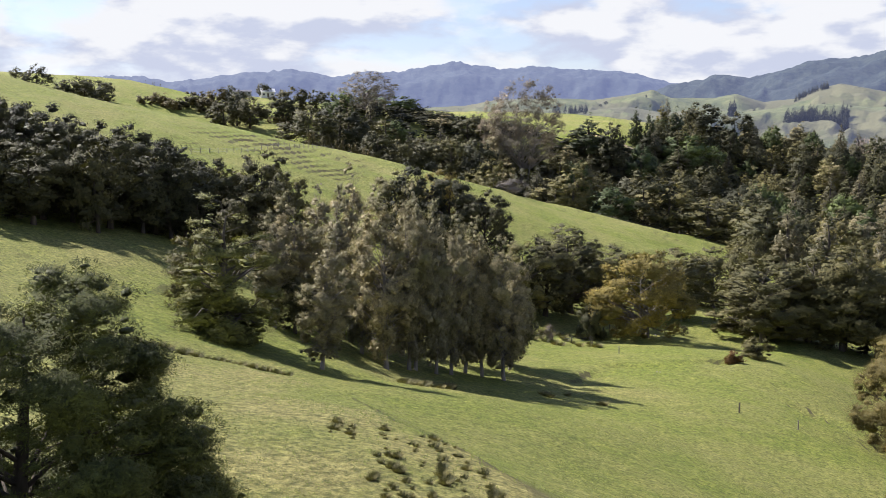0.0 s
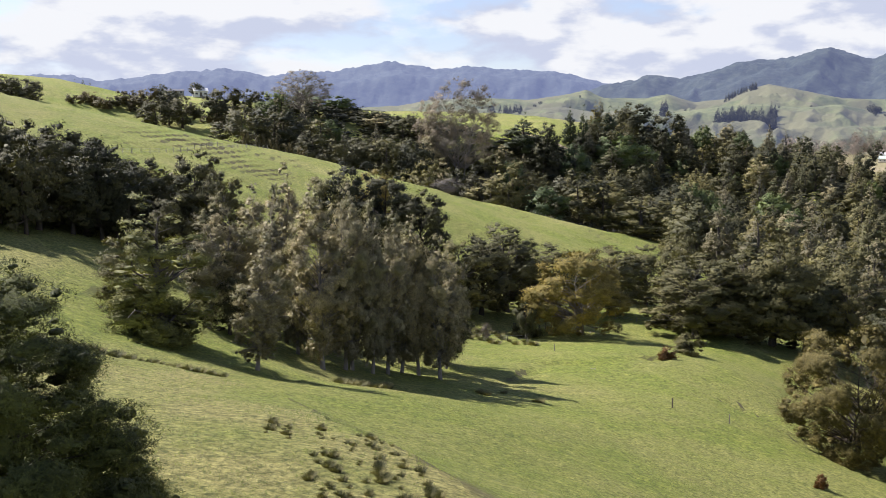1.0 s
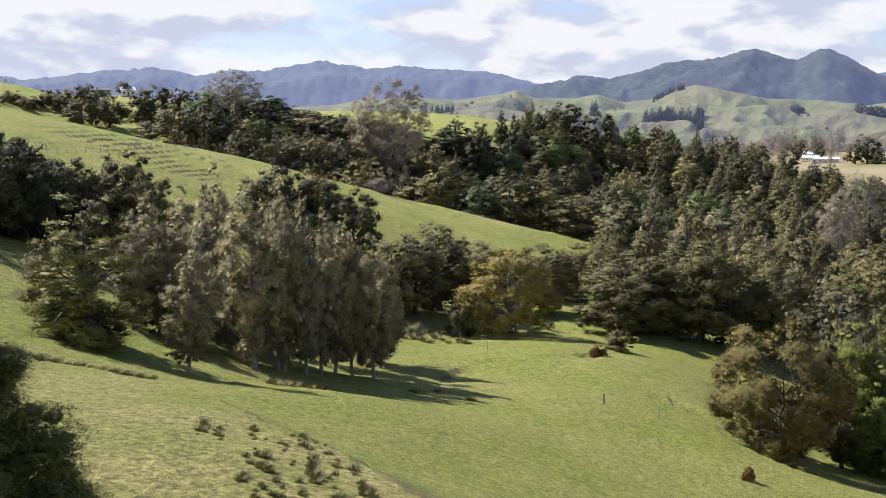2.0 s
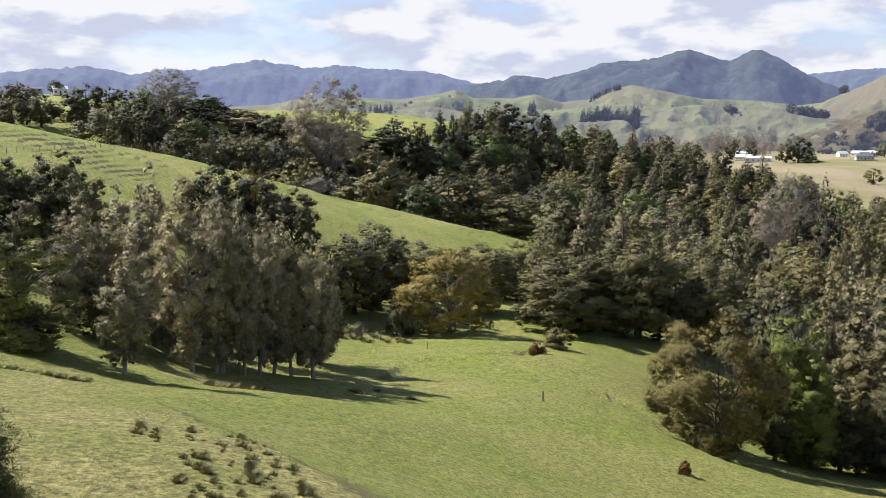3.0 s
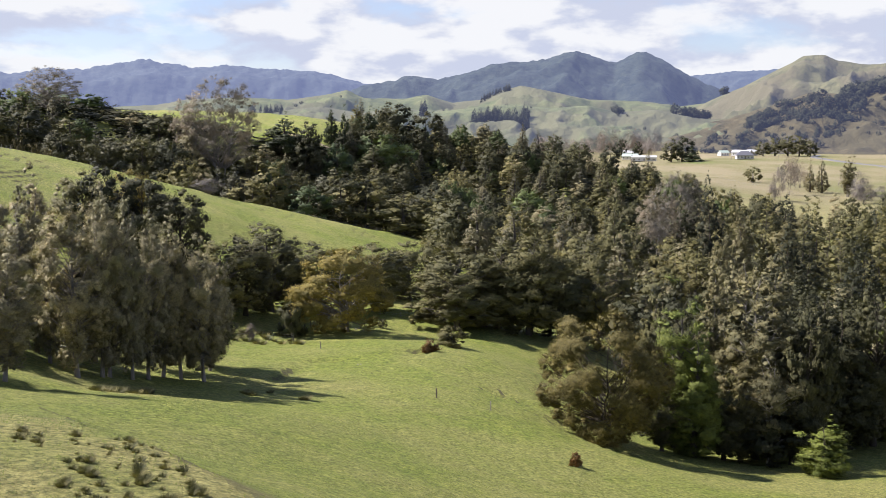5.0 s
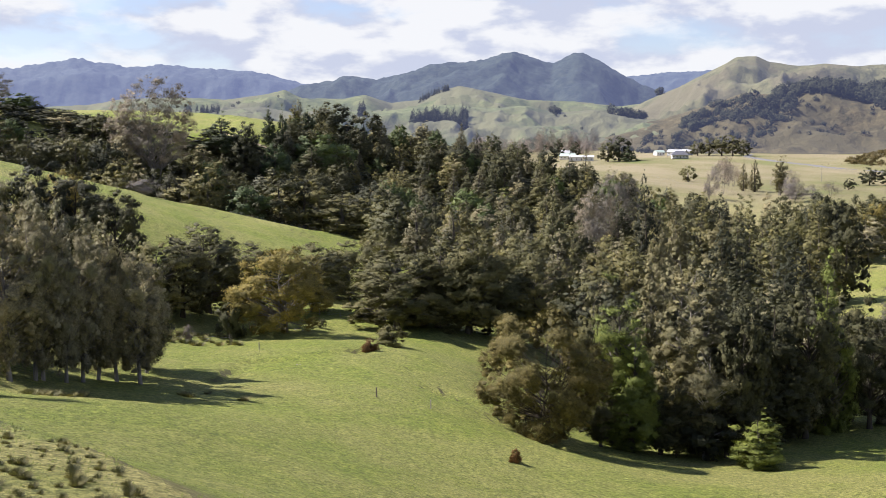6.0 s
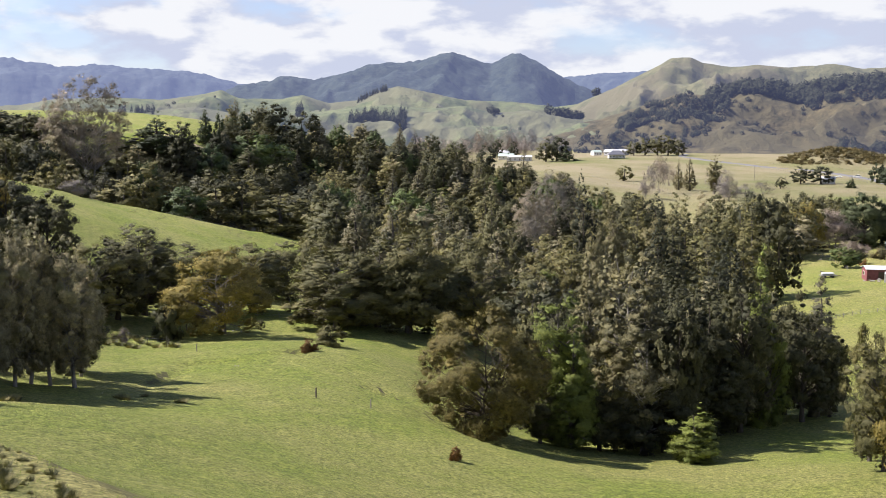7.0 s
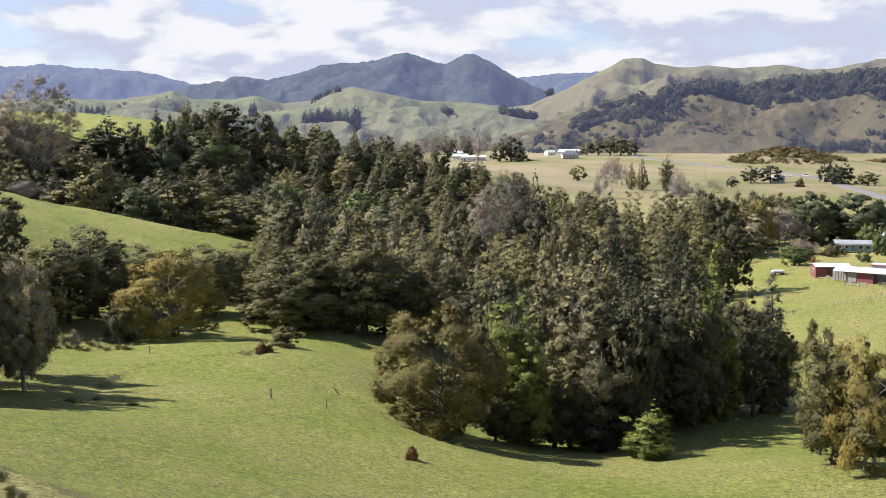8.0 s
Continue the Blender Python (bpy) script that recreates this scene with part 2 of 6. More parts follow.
def leaf_mat(name, dark, light, clump=0.5, thin=0.12, hue=0.4, third=None):
    """Foliage: single leaves, whole clumps and whole trees differ a little from each other."""
    m, n, ln, bsdf = node_mat(name, 0.62)
    geo = n.new("ShaderNodeNewGeometry")
    info = n.new("ShaderNodeObjectInfo")
    soft, full = (tuple(a + (b - a) * k for a, b in zip(dark, light)) for k in (0.30, 0.72))
    one = ramp(n, ln, geo.outputs["Random Per Island"], (0.0, soft), (1.0, full))
    big = ramp(n, ln, noise_node(n, ln, clump, 3.0), (0.32, (0.80, 0.83, 0.82)), (0.68, (1.18, 1.14, 1.08)))
    col = blend(n, ln, 1.0, one, big, "MULTIPLY")
    wide = ramp(n, ln, noise_node(n, ln, 0.085, 1.0), (0.36, (0.88, 0.90, 0.92)), (0.64, (1.12, 1.10, 1.05)))
    col = blend(n, ln, 1.0, col, wide, "MULTIPLY")
    grain = noise_node(n, ln, 3.2, 6.0, 0.7)
    col = blend(n, ln, 1.0, col, ramp(n, ln, grain, (0.34, (0.60, 0.62, 0.64)), (0.64, (1.25, 1.24, 1.22))), "MULTIPLY")
    bump(n, ln, bsdf, grain, 0.8, 0.22)
    tree = ramp(n, ln, info.outputs["Random"], (0.0, (1 - hue, 1 - hue * 0.85, 1 - hue * 0.6)), (0.5, (1, 1, 1)), (1.0, (1 + hue * 0.75, 1 + hue * 0.62, 1 + hue * 0.4)))
    col = blend(n, ln, 1.0, col, tree, "MULTIPLY")
    if third:
        dead = ramp(n, ln, noise_node(n, ln, clump * 0.55, 2.0), (0.52, (0, 0, 0)), (0.66, (1, 1, 1)))
        col = blend(n, ln, dead, col, third)
    ln.new(col, bsdf.inputs["Base Color"])
    tr = n.new("ShaderNodeBsdfTranslucent")
    ln.new(blend(n, ln, 1.0, col, (1.25, 1.35, 0.7), "MULTIPLY"), tr.inputs["Color"])
    mx = n.new("ShaderNodeMixShader")
    mx.inputs[0].default_value = thin
    ln.new(bsdf.outputs[0], mx.inputs[1])
    ln.new(tr.outputs[0], mx.inputs[2])
    ln.new(mx.outputs[0], n["Material Output"].inputs["Surface"])
    return m


def bark_mat(name, dark, light):
    m, n, ln, bsdf = node_mat(name, 0.9)
    f = noise_node(n, ln, 2.2, 7.0, 0.65, stretch=(1, 1, 0.22))
    ln.new(ramp(n, ln, f, (0.3, dark), (0.68, light)), bsdf.inputs["Base Color"])
    bump(n, ln, bsdf, noise_node(n, ln, 9.0, 5.0, stretch=(1, 1, 0.15)), 0.8, 0.05)
    return m


def grass_mat():
    m, n, ln, bsdf = node_mat("pasture", 0.85)
    fresh = ramp(n, ln, noise_node(n, ln, 0.9, 9.0, 0.8), (0.40, (0.134, 0.180, 0.025)), (0.50, (0.208, 0.254, 0.040)), (0.60, (0.302, 0.328, 0.064)))
    dry = ramp(n, ln, noise_node(n, ln, 1.5, 9.0, 0.8), (0.38, (0.190, 0.178, 0.054)), (0.60, (0.440, 0.396, 0.150)))
    patches = ramp(n, ln, noise_node(n, ln, 0.045, 8.0, 0.70), (0.40, (0.06, 0.06, 0.06)), (0.62, (0.75, 0.75, 0.75)))
    rank = n.new("ShaderNodeAttribute")
    rank.attribute_name = "dry"
    where = n.new("ShaderNodeMath")
    where.operation, where.use_clamp = "ADD", True
    ln.new(patches, where.inputs[0])
    ln.new(rank.outputs["Fac"], where.inputs[1])
    col = blend(n, ln, where.outputs[0], fresh, dry)
    col = blend(n, ln, 1.0, col, ramp(n, ln, noise_node(n, ln, 3.4, 8.0, 0.8), (0.36, (0.50, 0.53, 0.52)), (0.62, (1.42, 1.38, 1.30))), "MULTIPLY")
    fleck = ramp(n, ln, noise_node(n, ln, 2.4, 5.0, 0.75), (0.50, (0, 0, 0)), (0.62, (0.8, 0.8, 0.8)))
    col = blend(n, ln, fleck, col, (0.085, 0.098, 0.024))
    # the valley flats are drier than the hill
    tc = n.new("ShaderNodeTexCoord")
    mp = n.new("ShaderNodeVectorMath")
    mp.operation = "DOT_PRODUCT"
    mp.inputs[1].default_value = (0.00125, 0.001, 0)
    ln.new(tc.outputs["Object"], mp.inputs[0])
    flats = ramp(n, ln, mp.outputs["Value"], (0.62, (0, 0, 0)), (1.0, (0.8, 0.8, 0.8)))
    hay = ramp(n, ln, noise_node(n, ln, 0.013, 7.0, 0.66, stretch=(1, 0.5, 1)), (0.33, (0.120, 0.150, 0.046)), (0.42, (0.165, 0.152, 0.074)), (0.50, (0.220, 0.182, 0.112)), (0.60, (0.270, 0.216, 0.150)))
    col = blend(n, ln, flats, col, hay)
    # bare soil on the risers of the trodden terraces and the ditch
    geo = n.new("ShaderNodeNewGeometry")
    sep = n.new("ShaderNodeSeparateXYZ")
    ln.new(geo.outputs["True Normal"], sep.inputs[0])
    steep = ramp(n, ln, sep.outputs[2], (0.82, (1, 1, 1)), (0.91, (0, 0, 0)))
    col = blend(n, ln, steep, col, (0.090, 0.080, 0.036))
    ln.new(col, bsdf.inputs["Base Color"])
    h = n.new("ShaderNodeMath")
    h.operation = "ADD"
    ln.new(noise_node(n, ln, 1.0, 9.0, 0.8), h.inputs[0])
    ln.new(noise_node(n, ln, 4.5, 5.0, 0.75), h.inputs[1])
    bump(n, ln, bsdf, h.outputs[0], 1.0, 0.5)
    return m


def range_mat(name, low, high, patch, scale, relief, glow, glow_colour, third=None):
    """Distant hillside under bush or grass (a backdrop); blue emission stands in for haze."""
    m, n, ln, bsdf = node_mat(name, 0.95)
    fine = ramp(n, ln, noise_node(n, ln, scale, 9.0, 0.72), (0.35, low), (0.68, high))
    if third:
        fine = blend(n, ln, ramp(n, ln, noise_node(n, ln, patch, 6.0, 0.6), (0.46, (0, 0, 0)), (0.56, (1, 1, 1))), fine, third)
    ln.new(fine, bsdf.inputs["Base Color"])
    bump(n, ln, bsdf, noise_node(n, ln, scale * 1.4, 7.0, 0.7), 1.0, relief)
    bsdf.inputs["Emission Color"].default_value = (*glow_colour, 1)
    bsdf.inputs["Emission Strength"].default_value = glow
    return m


# blue that far slopes emit, in place of the haze before them
HAZE_GLOW = (0.38, 0.45, 0.84)
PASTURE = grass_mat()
BUSH_RANGE = range_mat("bush_range", (0.012, 0.020, 0.018), (0.036, 0.044, 0.034), 0.004, 0.030, 5.0, 0.192, HAZE_GLOW)
TWIN_RANGE = range_mat("twin_peaks", (0.008, 0.016, 0.013), (0.036, 0.046, 0.030), 0.004, 0.045, 6.0, 0.118, HAZE_GLOW)
# the nearer hills emit less of the blue, as for thinner haze
GRASS_RANGE = range_mat("far_pasture", (0.062, 0.074, 0.026), (0.155, 0.164, 0.062), 0.008, 0.026, 7.0, 0.074, HAZE_GLOW, (0.108, 0.104, 0.048))
HILL_RANGE = range_mat("hill_pasture", (0.066, 0.066, 0.028), (0.160, 0.148, 0.068), 0.008, 0.030, 8.0, 0.074, HAZE_GLOW, (0.112, 0.098, 0.050))
SCRUB_RANGE = range_mat("scrub_hill", (0.038, 0.035, 0.016), (0.128, 0.100, 0.048), 0.012, 0.07, 5.0, 0.044, HAZE_GLOW, (0.080, 0.067, 0.032))
TOTARA = leaf_mat("totara_leaf", (0.050, 0.047, 0.020), (0.212, 0.188, 0.072), 0.55)
DARK_LEAF = leaf_mat("dark_leaf", (0.018, 0.020, 0.008), (0.112, 0.104, 0.044), 0.6)
HERO_LEAF = leaf_mat("near_totara_leaf", (0.010, 0.014, 0.005), (0.150, 0.165, 0.040), 0.8, thin=0.08)
OLIVE_LEAF = leaf_mat("olive_leaf", (0.085, 0.070, 0.020), (0.330, 0.262, 0.072), 0.45, hue=0.25)
OLIVE_GREEN_LEAF = leaf_mat("olive_green_leaf", (0.055, 0.060, 0.018), (0.255, 0.248, 0.070), 0.55, hue=0.25)
GREY_LEAF = leaf_mat("grey_leaf", (0.155, 0.132, 0.074), (0.410, 0.348, 0.206), 0.4, hue=0.2, third=(0.180, 0.168, 0.074))
SPIRE_LEAF = leaf_mat("spire_leaf", (0.066, 0.061, 0.038), (0.256, 0.224, 0.138), 0.5)
GREEN_LEAF = leaf_mat("broad_leaf", (0.040, 0.062, 0.018), (0.150, 0.180, 0.060), 0.6)
PINE_LEAF = leaf_mat("pine_needles", (0.024, 0.033, 0.016), (0.080, 0.094, 0.040), 0.3)
GUM_LEAF = leaf_mat("gum_leaf", (0.150, 0.120, 0.088), (0.40, 0.325, 0.250), 0.4)
TWIG = leaf_mat("bare_twigs", (0.150, 0.115, 0.095), (0.330, 0.270, 0.235), 0.4, thin=0.0)
RUST_LEAF = leaf_mat("rust_leaf", (0.085, 0.045, 0.014), (0.230, 0.115, 0.040), 0.6)
GORSE_LEAF = leaf_mat("gorse_leaf", (0.060, 0.058, 0.024), (0.170, 0.122, 0.050), 0.12)
RUSH = leaf_mat("rush_blades", (0.075, 0.072, 0.026), (0.270, 0.240, 0.100), 1.5, thin=0.1)
BARK = bark_mat("grey_bark", (0.045, 0.037, 0.030), (0.125, 0.108, 0.092))
PALE_BARK = bark_mat("pale_bark", (0.095, 0.080, 0.064), (0.290, 0.262, 0.226))
DARK_BARK = bark_mat("dark_bark", (0.030, 0.024, 0.018), (0.090, 0.072, 0.055))
# foliage of the far tree blocks, with haze added as faint blue emission
FAR_LEAF = range_mat("far_trees", (0.018, 0.022, 0.012), (0.072, 0.072, 0.036), 0.004, 0.3, 2.0, 0.050, HAZE_GLOW)
WOOD = bark_mat("weathered_post", (0.130, 0.115, 0.095), (0.330, 0.300, 0.260))
OLD_POST = bark_mat("old_post", (0.060, 0.052, 0.042), (0.140, 0.120, 0.100))
# ---- ground and distance ----
def sheet(name, X, Y, Z, material):
    r, c = X.shape
    me = bpy.data.meshes.new(name)
    i = np.arange(r * c).reshape(r, c)
    quads = np.stack([i[:-1, :-1], i[:-1, 1:], i[1:, 1:], i[1:, :-1]], -1).reshape(-1, 4)
    me.vertices.add(r * c)
    me.vertices.foreach_set("co", np.stack([X, Y, Z], -1).astype(np.float32).ravel())
    me.loops.add(quads.size)
    me.loops.foreach_set("vertex_index", quads.astype(np.int32).ravel())
    me.polygons.add(len(quads))
    me.polygons.foreach_set("loop_start", np.arange(0, quads.size, 4, dtype=np.int32))
    me.polygons.foreach_set("use_smooth", np.ones(len(quads), dtype=bool))
    me.update(calc_edges=True)
    me.materials.append(material)
    return new(name, me)


def spaced(fine0, fine1, step, end0, end1, grow=1.07):
    """Coordinates that lie close together between fine0 and fine1 and ever wider apart outside."""
    mid = list(np.arange(fine0, fine1 + step, step))
    for sign, end in ((1, end1), (-1, end0)):
        s = step
        while (mid[-1] < end) if sign > 0 else (mid[0] > end):
            s *= grow
            if sign > 0:
                mid.append(mid[-1] + s)
            else:
                mid.insert(0, mid[0] - s)
    return np.array(mid)


X, Y = np.meshgrid(spaced(-100, 118, 0.95, -4700, 4700), spaced(38, 325, 0.9, -4700, 4700))
def dryness(x, y):
    """Where the sward is rank and bleached: along the brow of the spur and over its rushy face."""
    s = brow(x, y)
    band = 0.85 * np.exp(-(s / 2.6) ** 2) + 0.5 * np.exp(-((s + 7) / 7) ** 2)
    return (band * np.clip(0.7 + 0.8 * fractal(x / 6, y / 6, 95, 3), 0, 1.2) * np.clip((100 - np.hypot(x, y)) / 20, 0, 1)
            + 0.7 * np.exp(-(((x - 272) / 26) ** 2 + ((y - 290) / 26) ** 2)) * np.clip(0.7 + fractal(x / 7, y / 7, 96, 3), 0, 1.3)
            + 0.26 * np.clip((x - 120) / 60, 0, 1) * np.clip((y - 60) / 60, 0, 1)).ravel()


ground = tagged(sheet("ground", X, Y, land(X, Y), PASTURE), "rolling green pasture with dry patches and trodden terraces", "ground", kind="structure")
ground.data.attributes.new("dry", "FLOAT", "POINT").data.foreach_set("value", dryness(X, Y).astype(np.float32))


HILLS = []


def hill_range(name, label, material, dist, depth, skyline, seed, rough, foot=-4.0, lumps=60.0, step=0.1, fuzz=0.012):
    """A range of hills whose crest stands dist metres off: skyline gives its bearing and rise in degrees from the paddock."""
    xs, ys = np.array([s[0] for s in skyline]), np.array([s[1] for s in skyline])

    def height(px, py):
        az, reach = np.degrees(np.arctan2(px, py)), np.hypot(px, py)
        rise = sum(np.interp(az + o, xs, ys) * w for o, w in ((-0.1, 0.25), (0, 0.5), (0.1, 0.25)))
        v = (reach - dist) / depth + 0.7
        up = np.where(v < 0.7, np.sin(np.clip(v, 0, 0.7) / 0.7 * math.pi / 2) ** 1.2, np.maximum(0, np.cos((v - 0.7) / 0.3 * math.pi / 2)) ** 0.8)
        spurs = np.abs(fractal(px / lumps, py / lumps, seed, 5, 0.5))
        body = np.sin(np.clip(v / 0.7, 0, 1) * math.pi)
        z = foot + (32 + dist * np.tan(np.radians(rise)) - foot) * up - rough * spurs * body + rough * fuzz * fractal(px / 22, py / 22, seed + 9, 2)
        return np.where((v < 0) | (v > 1) | (az < xs[0] - 1.5) | (az > xs[-1] + 1.5), -50.0, z)

    az = np.arange(xs[0] - 1.4, xs[-1] + 1.4, step)
    A, V = np.meshgrid(np.radians(az), np.linspace(0.004, 0.996, 60))
    reach = dist + depth * (V - 0.7)
    px, py = reach * np.sin(A), reach * np.cos(A)
    HILLS.append(height)
    return tagged(sheet(name, px, py, height(px, py), material), label, "hills", kind="structure")


def ground_z(x, y):
    """Height of the ground or of the hill that stands on it."""
    z = float(land(x, y)[0])
    if math.hypot(x, y) > 900:
        z = max([z] + [float(h(np.array(x), np.array(y))) for h in HILLS])
    return z


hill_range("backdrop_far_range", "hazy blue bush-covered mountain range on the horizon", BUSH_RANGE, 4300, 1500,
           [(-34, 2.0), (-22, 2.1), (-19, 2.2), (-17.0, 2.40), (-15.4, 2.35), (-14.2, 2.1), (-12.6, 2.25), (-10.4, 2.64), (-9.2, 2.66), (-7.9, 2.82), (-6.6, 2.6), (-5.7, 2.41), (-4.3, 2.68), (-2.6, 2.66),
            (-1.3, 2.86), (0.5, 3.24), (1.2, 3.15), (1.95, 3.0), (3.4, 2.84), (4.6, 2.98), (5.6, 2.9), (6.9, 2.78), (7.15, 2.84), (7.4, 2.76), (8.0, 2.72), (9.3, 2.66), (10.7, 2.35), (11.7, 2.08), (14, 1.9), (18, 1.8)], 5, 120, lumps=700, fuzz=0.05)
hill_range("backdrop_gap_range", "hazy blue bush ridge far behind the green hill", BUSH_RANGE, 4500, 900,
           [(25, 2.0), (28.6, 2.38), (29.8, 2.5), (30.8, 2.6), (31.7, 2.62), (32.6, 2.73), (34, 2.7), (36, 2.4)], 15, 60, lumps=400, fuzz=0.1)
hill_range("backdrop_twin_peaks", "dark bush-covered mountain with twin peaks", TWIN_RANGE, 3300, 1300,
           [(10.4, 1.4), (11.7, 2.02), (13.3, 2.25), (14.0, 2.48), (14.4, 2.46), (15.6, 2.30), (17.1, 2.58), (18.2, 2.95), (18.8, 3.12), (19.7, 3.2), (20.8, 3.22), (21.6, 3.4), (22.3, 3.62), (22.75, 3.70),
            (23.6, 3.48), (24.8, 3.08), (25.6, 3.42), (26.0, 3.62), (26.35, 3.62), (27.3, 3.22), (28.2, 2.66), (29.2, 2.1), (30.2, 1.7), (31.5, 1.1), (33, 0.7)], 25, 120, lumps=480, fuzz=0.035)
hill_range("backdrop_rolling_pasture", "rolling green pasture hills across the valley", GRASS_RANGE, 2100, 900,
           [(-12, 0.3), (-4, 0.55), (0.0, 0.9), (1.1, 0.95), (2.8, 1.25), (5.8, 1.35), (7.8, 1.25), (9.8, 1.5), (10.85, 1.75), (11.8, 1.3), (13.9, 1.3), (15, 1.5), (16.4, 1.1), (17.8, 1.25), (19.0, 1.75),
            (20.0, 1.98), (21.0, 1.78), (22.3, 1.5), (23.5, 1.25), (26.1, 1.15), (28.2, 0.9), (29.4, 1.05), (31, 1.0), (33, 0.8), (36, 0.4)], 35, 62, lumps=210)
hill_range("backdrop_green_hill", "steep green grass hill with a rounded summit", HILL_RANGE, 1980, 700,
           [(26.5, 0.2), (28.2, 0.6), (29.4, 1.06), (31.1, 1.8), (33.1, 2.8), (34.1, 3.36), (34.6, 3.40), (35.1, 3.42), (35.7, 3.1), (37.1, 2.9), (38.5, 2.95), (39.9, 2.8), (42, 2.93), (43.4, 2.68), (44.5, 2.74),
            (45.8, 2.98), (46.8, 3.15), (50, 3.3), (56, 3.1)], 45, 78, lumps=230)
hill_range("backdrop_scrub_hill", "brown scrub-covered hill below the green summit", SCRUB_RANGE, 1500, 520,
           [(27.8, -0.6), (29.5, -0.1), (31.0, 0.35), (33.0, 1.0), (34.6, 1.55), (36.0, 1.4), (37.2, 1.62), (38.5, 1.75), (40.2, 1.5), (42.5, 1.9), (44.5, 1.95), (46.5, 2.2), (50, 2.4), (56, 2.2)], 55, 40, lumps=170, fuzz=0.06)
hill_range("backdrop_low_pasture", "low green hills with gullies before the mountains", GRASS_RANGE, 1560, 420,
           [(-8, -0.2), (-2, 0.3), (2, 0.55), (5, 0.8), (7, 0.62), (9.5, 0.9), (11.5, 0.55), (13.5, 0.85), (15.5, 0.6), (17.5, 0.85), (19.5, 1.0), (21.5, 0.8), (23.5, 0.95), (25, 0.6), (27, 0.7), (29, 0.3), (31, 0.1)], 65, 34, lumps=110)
# ---- plants ----
def part(name, me, material, parent, label=""):
    ob = new(name, me)
    if not me.materials:
        me.materials.append(material)
    ob.parent = parent
    return tagged(ob, label)


def raw_mesh(name, verts, faces_quads=None, faces_tris=None, smooth=False):
    me = bpy.data.meshes.new(name)
    verts = np.asarray(verts, np.float32)
    q = np.zeros((0, 4), np.int32) if faces_quads is None else np.asarray(faces_quads, np.int32)
    t = np.zeros((0, 3), np.int32) if faces_tris is None else np.asarray(faces_tris, np.int32)
    me.vertices.add(len(verts))
    me.vertices.foreach_set("co", verts.ravel())
    me.loops.add(q.size + t.size)
    me.loops.foreach_set("vertex_index", np.concatenate([q.ravel(), t.ravel()]))
    me.polygons.add(len(q) + len(t))
    me.polygons.foreach_set("loop_start", np.concatenate([np.arange(len(q)) * 4, q.size + np.arange(len(t)) * 3]).astype(np.int32))
    if smooth:
        me.polygons.foreach_set("use_smooth", np.ones(len(q) + len(t), dtype=bool))
    me.update(calc_edges=True)
    return me


def set_normals(me, normals):
    """Shade a crown's leaves softly, each clump as a whole."""
    a = me.attributes.new("custom_normal", "FLOAT_VECTOR", "POINT")
    a.data.foreach_set("vector", np.asarray(normals, np.float32).ravel())
    me.update()


def unit(v):
    return v / np.maximum(np.linalg.norm(v, axis=-1, keepdims=True), 1e-9)


def leaves(rng, centres, normals, size, width, per, spread, droop):
    """Sprays of pointed leaf blades: per blades at each centre, lying roughly across the normal."""
    c = np.repeat(centres, per, 0)
    base = np.repeat(normals, per, 0)
    nrm = unit(base + rng.normal(0, spread, (len(c), 3)))
    along = unit(np.cross(nrm, rng.normal(0, 1, (len(c), 3))))
    along = unit(along + base * 0.4 - np.array([0, 0, droop]))
    side = unit(np.cross(along, nrm))
    s = (size * rng.uniform(0.55, 1.45, len(c)))[:, None]
    c = c + rng.normal(0, 0.45, c.shape) * s
    v = np.stack([c - along * s * 0.45 - side * s * width * 0.5, c - along * s * 0.45 + side * s * width * 0.5, c + along * s * 0.6], 1).reshape(-1, 3)
    return v, np.arange(len(c))[:, None] * 3 + np.array([0, 1, 2]), np.repeat(unit(base + nrm * 0.6), 3, 0)


def tube(points, radii, sides=7):
    """Vertices and quads of a tapered limb along points."""
    p = np.asarray(points, float)
    d = unit(np.gradient(p, axis=0))
    ref = np.where(np.abs(d[:, 2:3]) > 0.85, np.array([[1.0, 0, 0]]), np.array([[0, 0, 1.0]]))
    u = unit(np.cross(d, ref))
    w = np.cross(d, u)
    a = np.linspace(0, 2 * math.pi, sides, endpoint=False)
    ring = p[:, None] + np.asarray(radii)[:, None, None] * (np.cos(a)[None, :, None] * u[:, None] + np.sin(a)[None, :, None] * w[:, None])
    n = len(p)
    i = np.arange(n * sides).reshape(n, sides)
    j = np.roll(i, -1, 1)
    q = np.stack([i[:-1], j[:-1], j[1:], i[1:]], -1).reshape(-1, 4)
    return ring.reshape(-1, 3), q


def join(chunks):
    vs, qs, n = [], [], 0
    for v, q in chunks:
        vs.append(v)
        qs.append(q + n)
        n += len(v)
    return np.concatenate(vs), np.concatenate(qs)


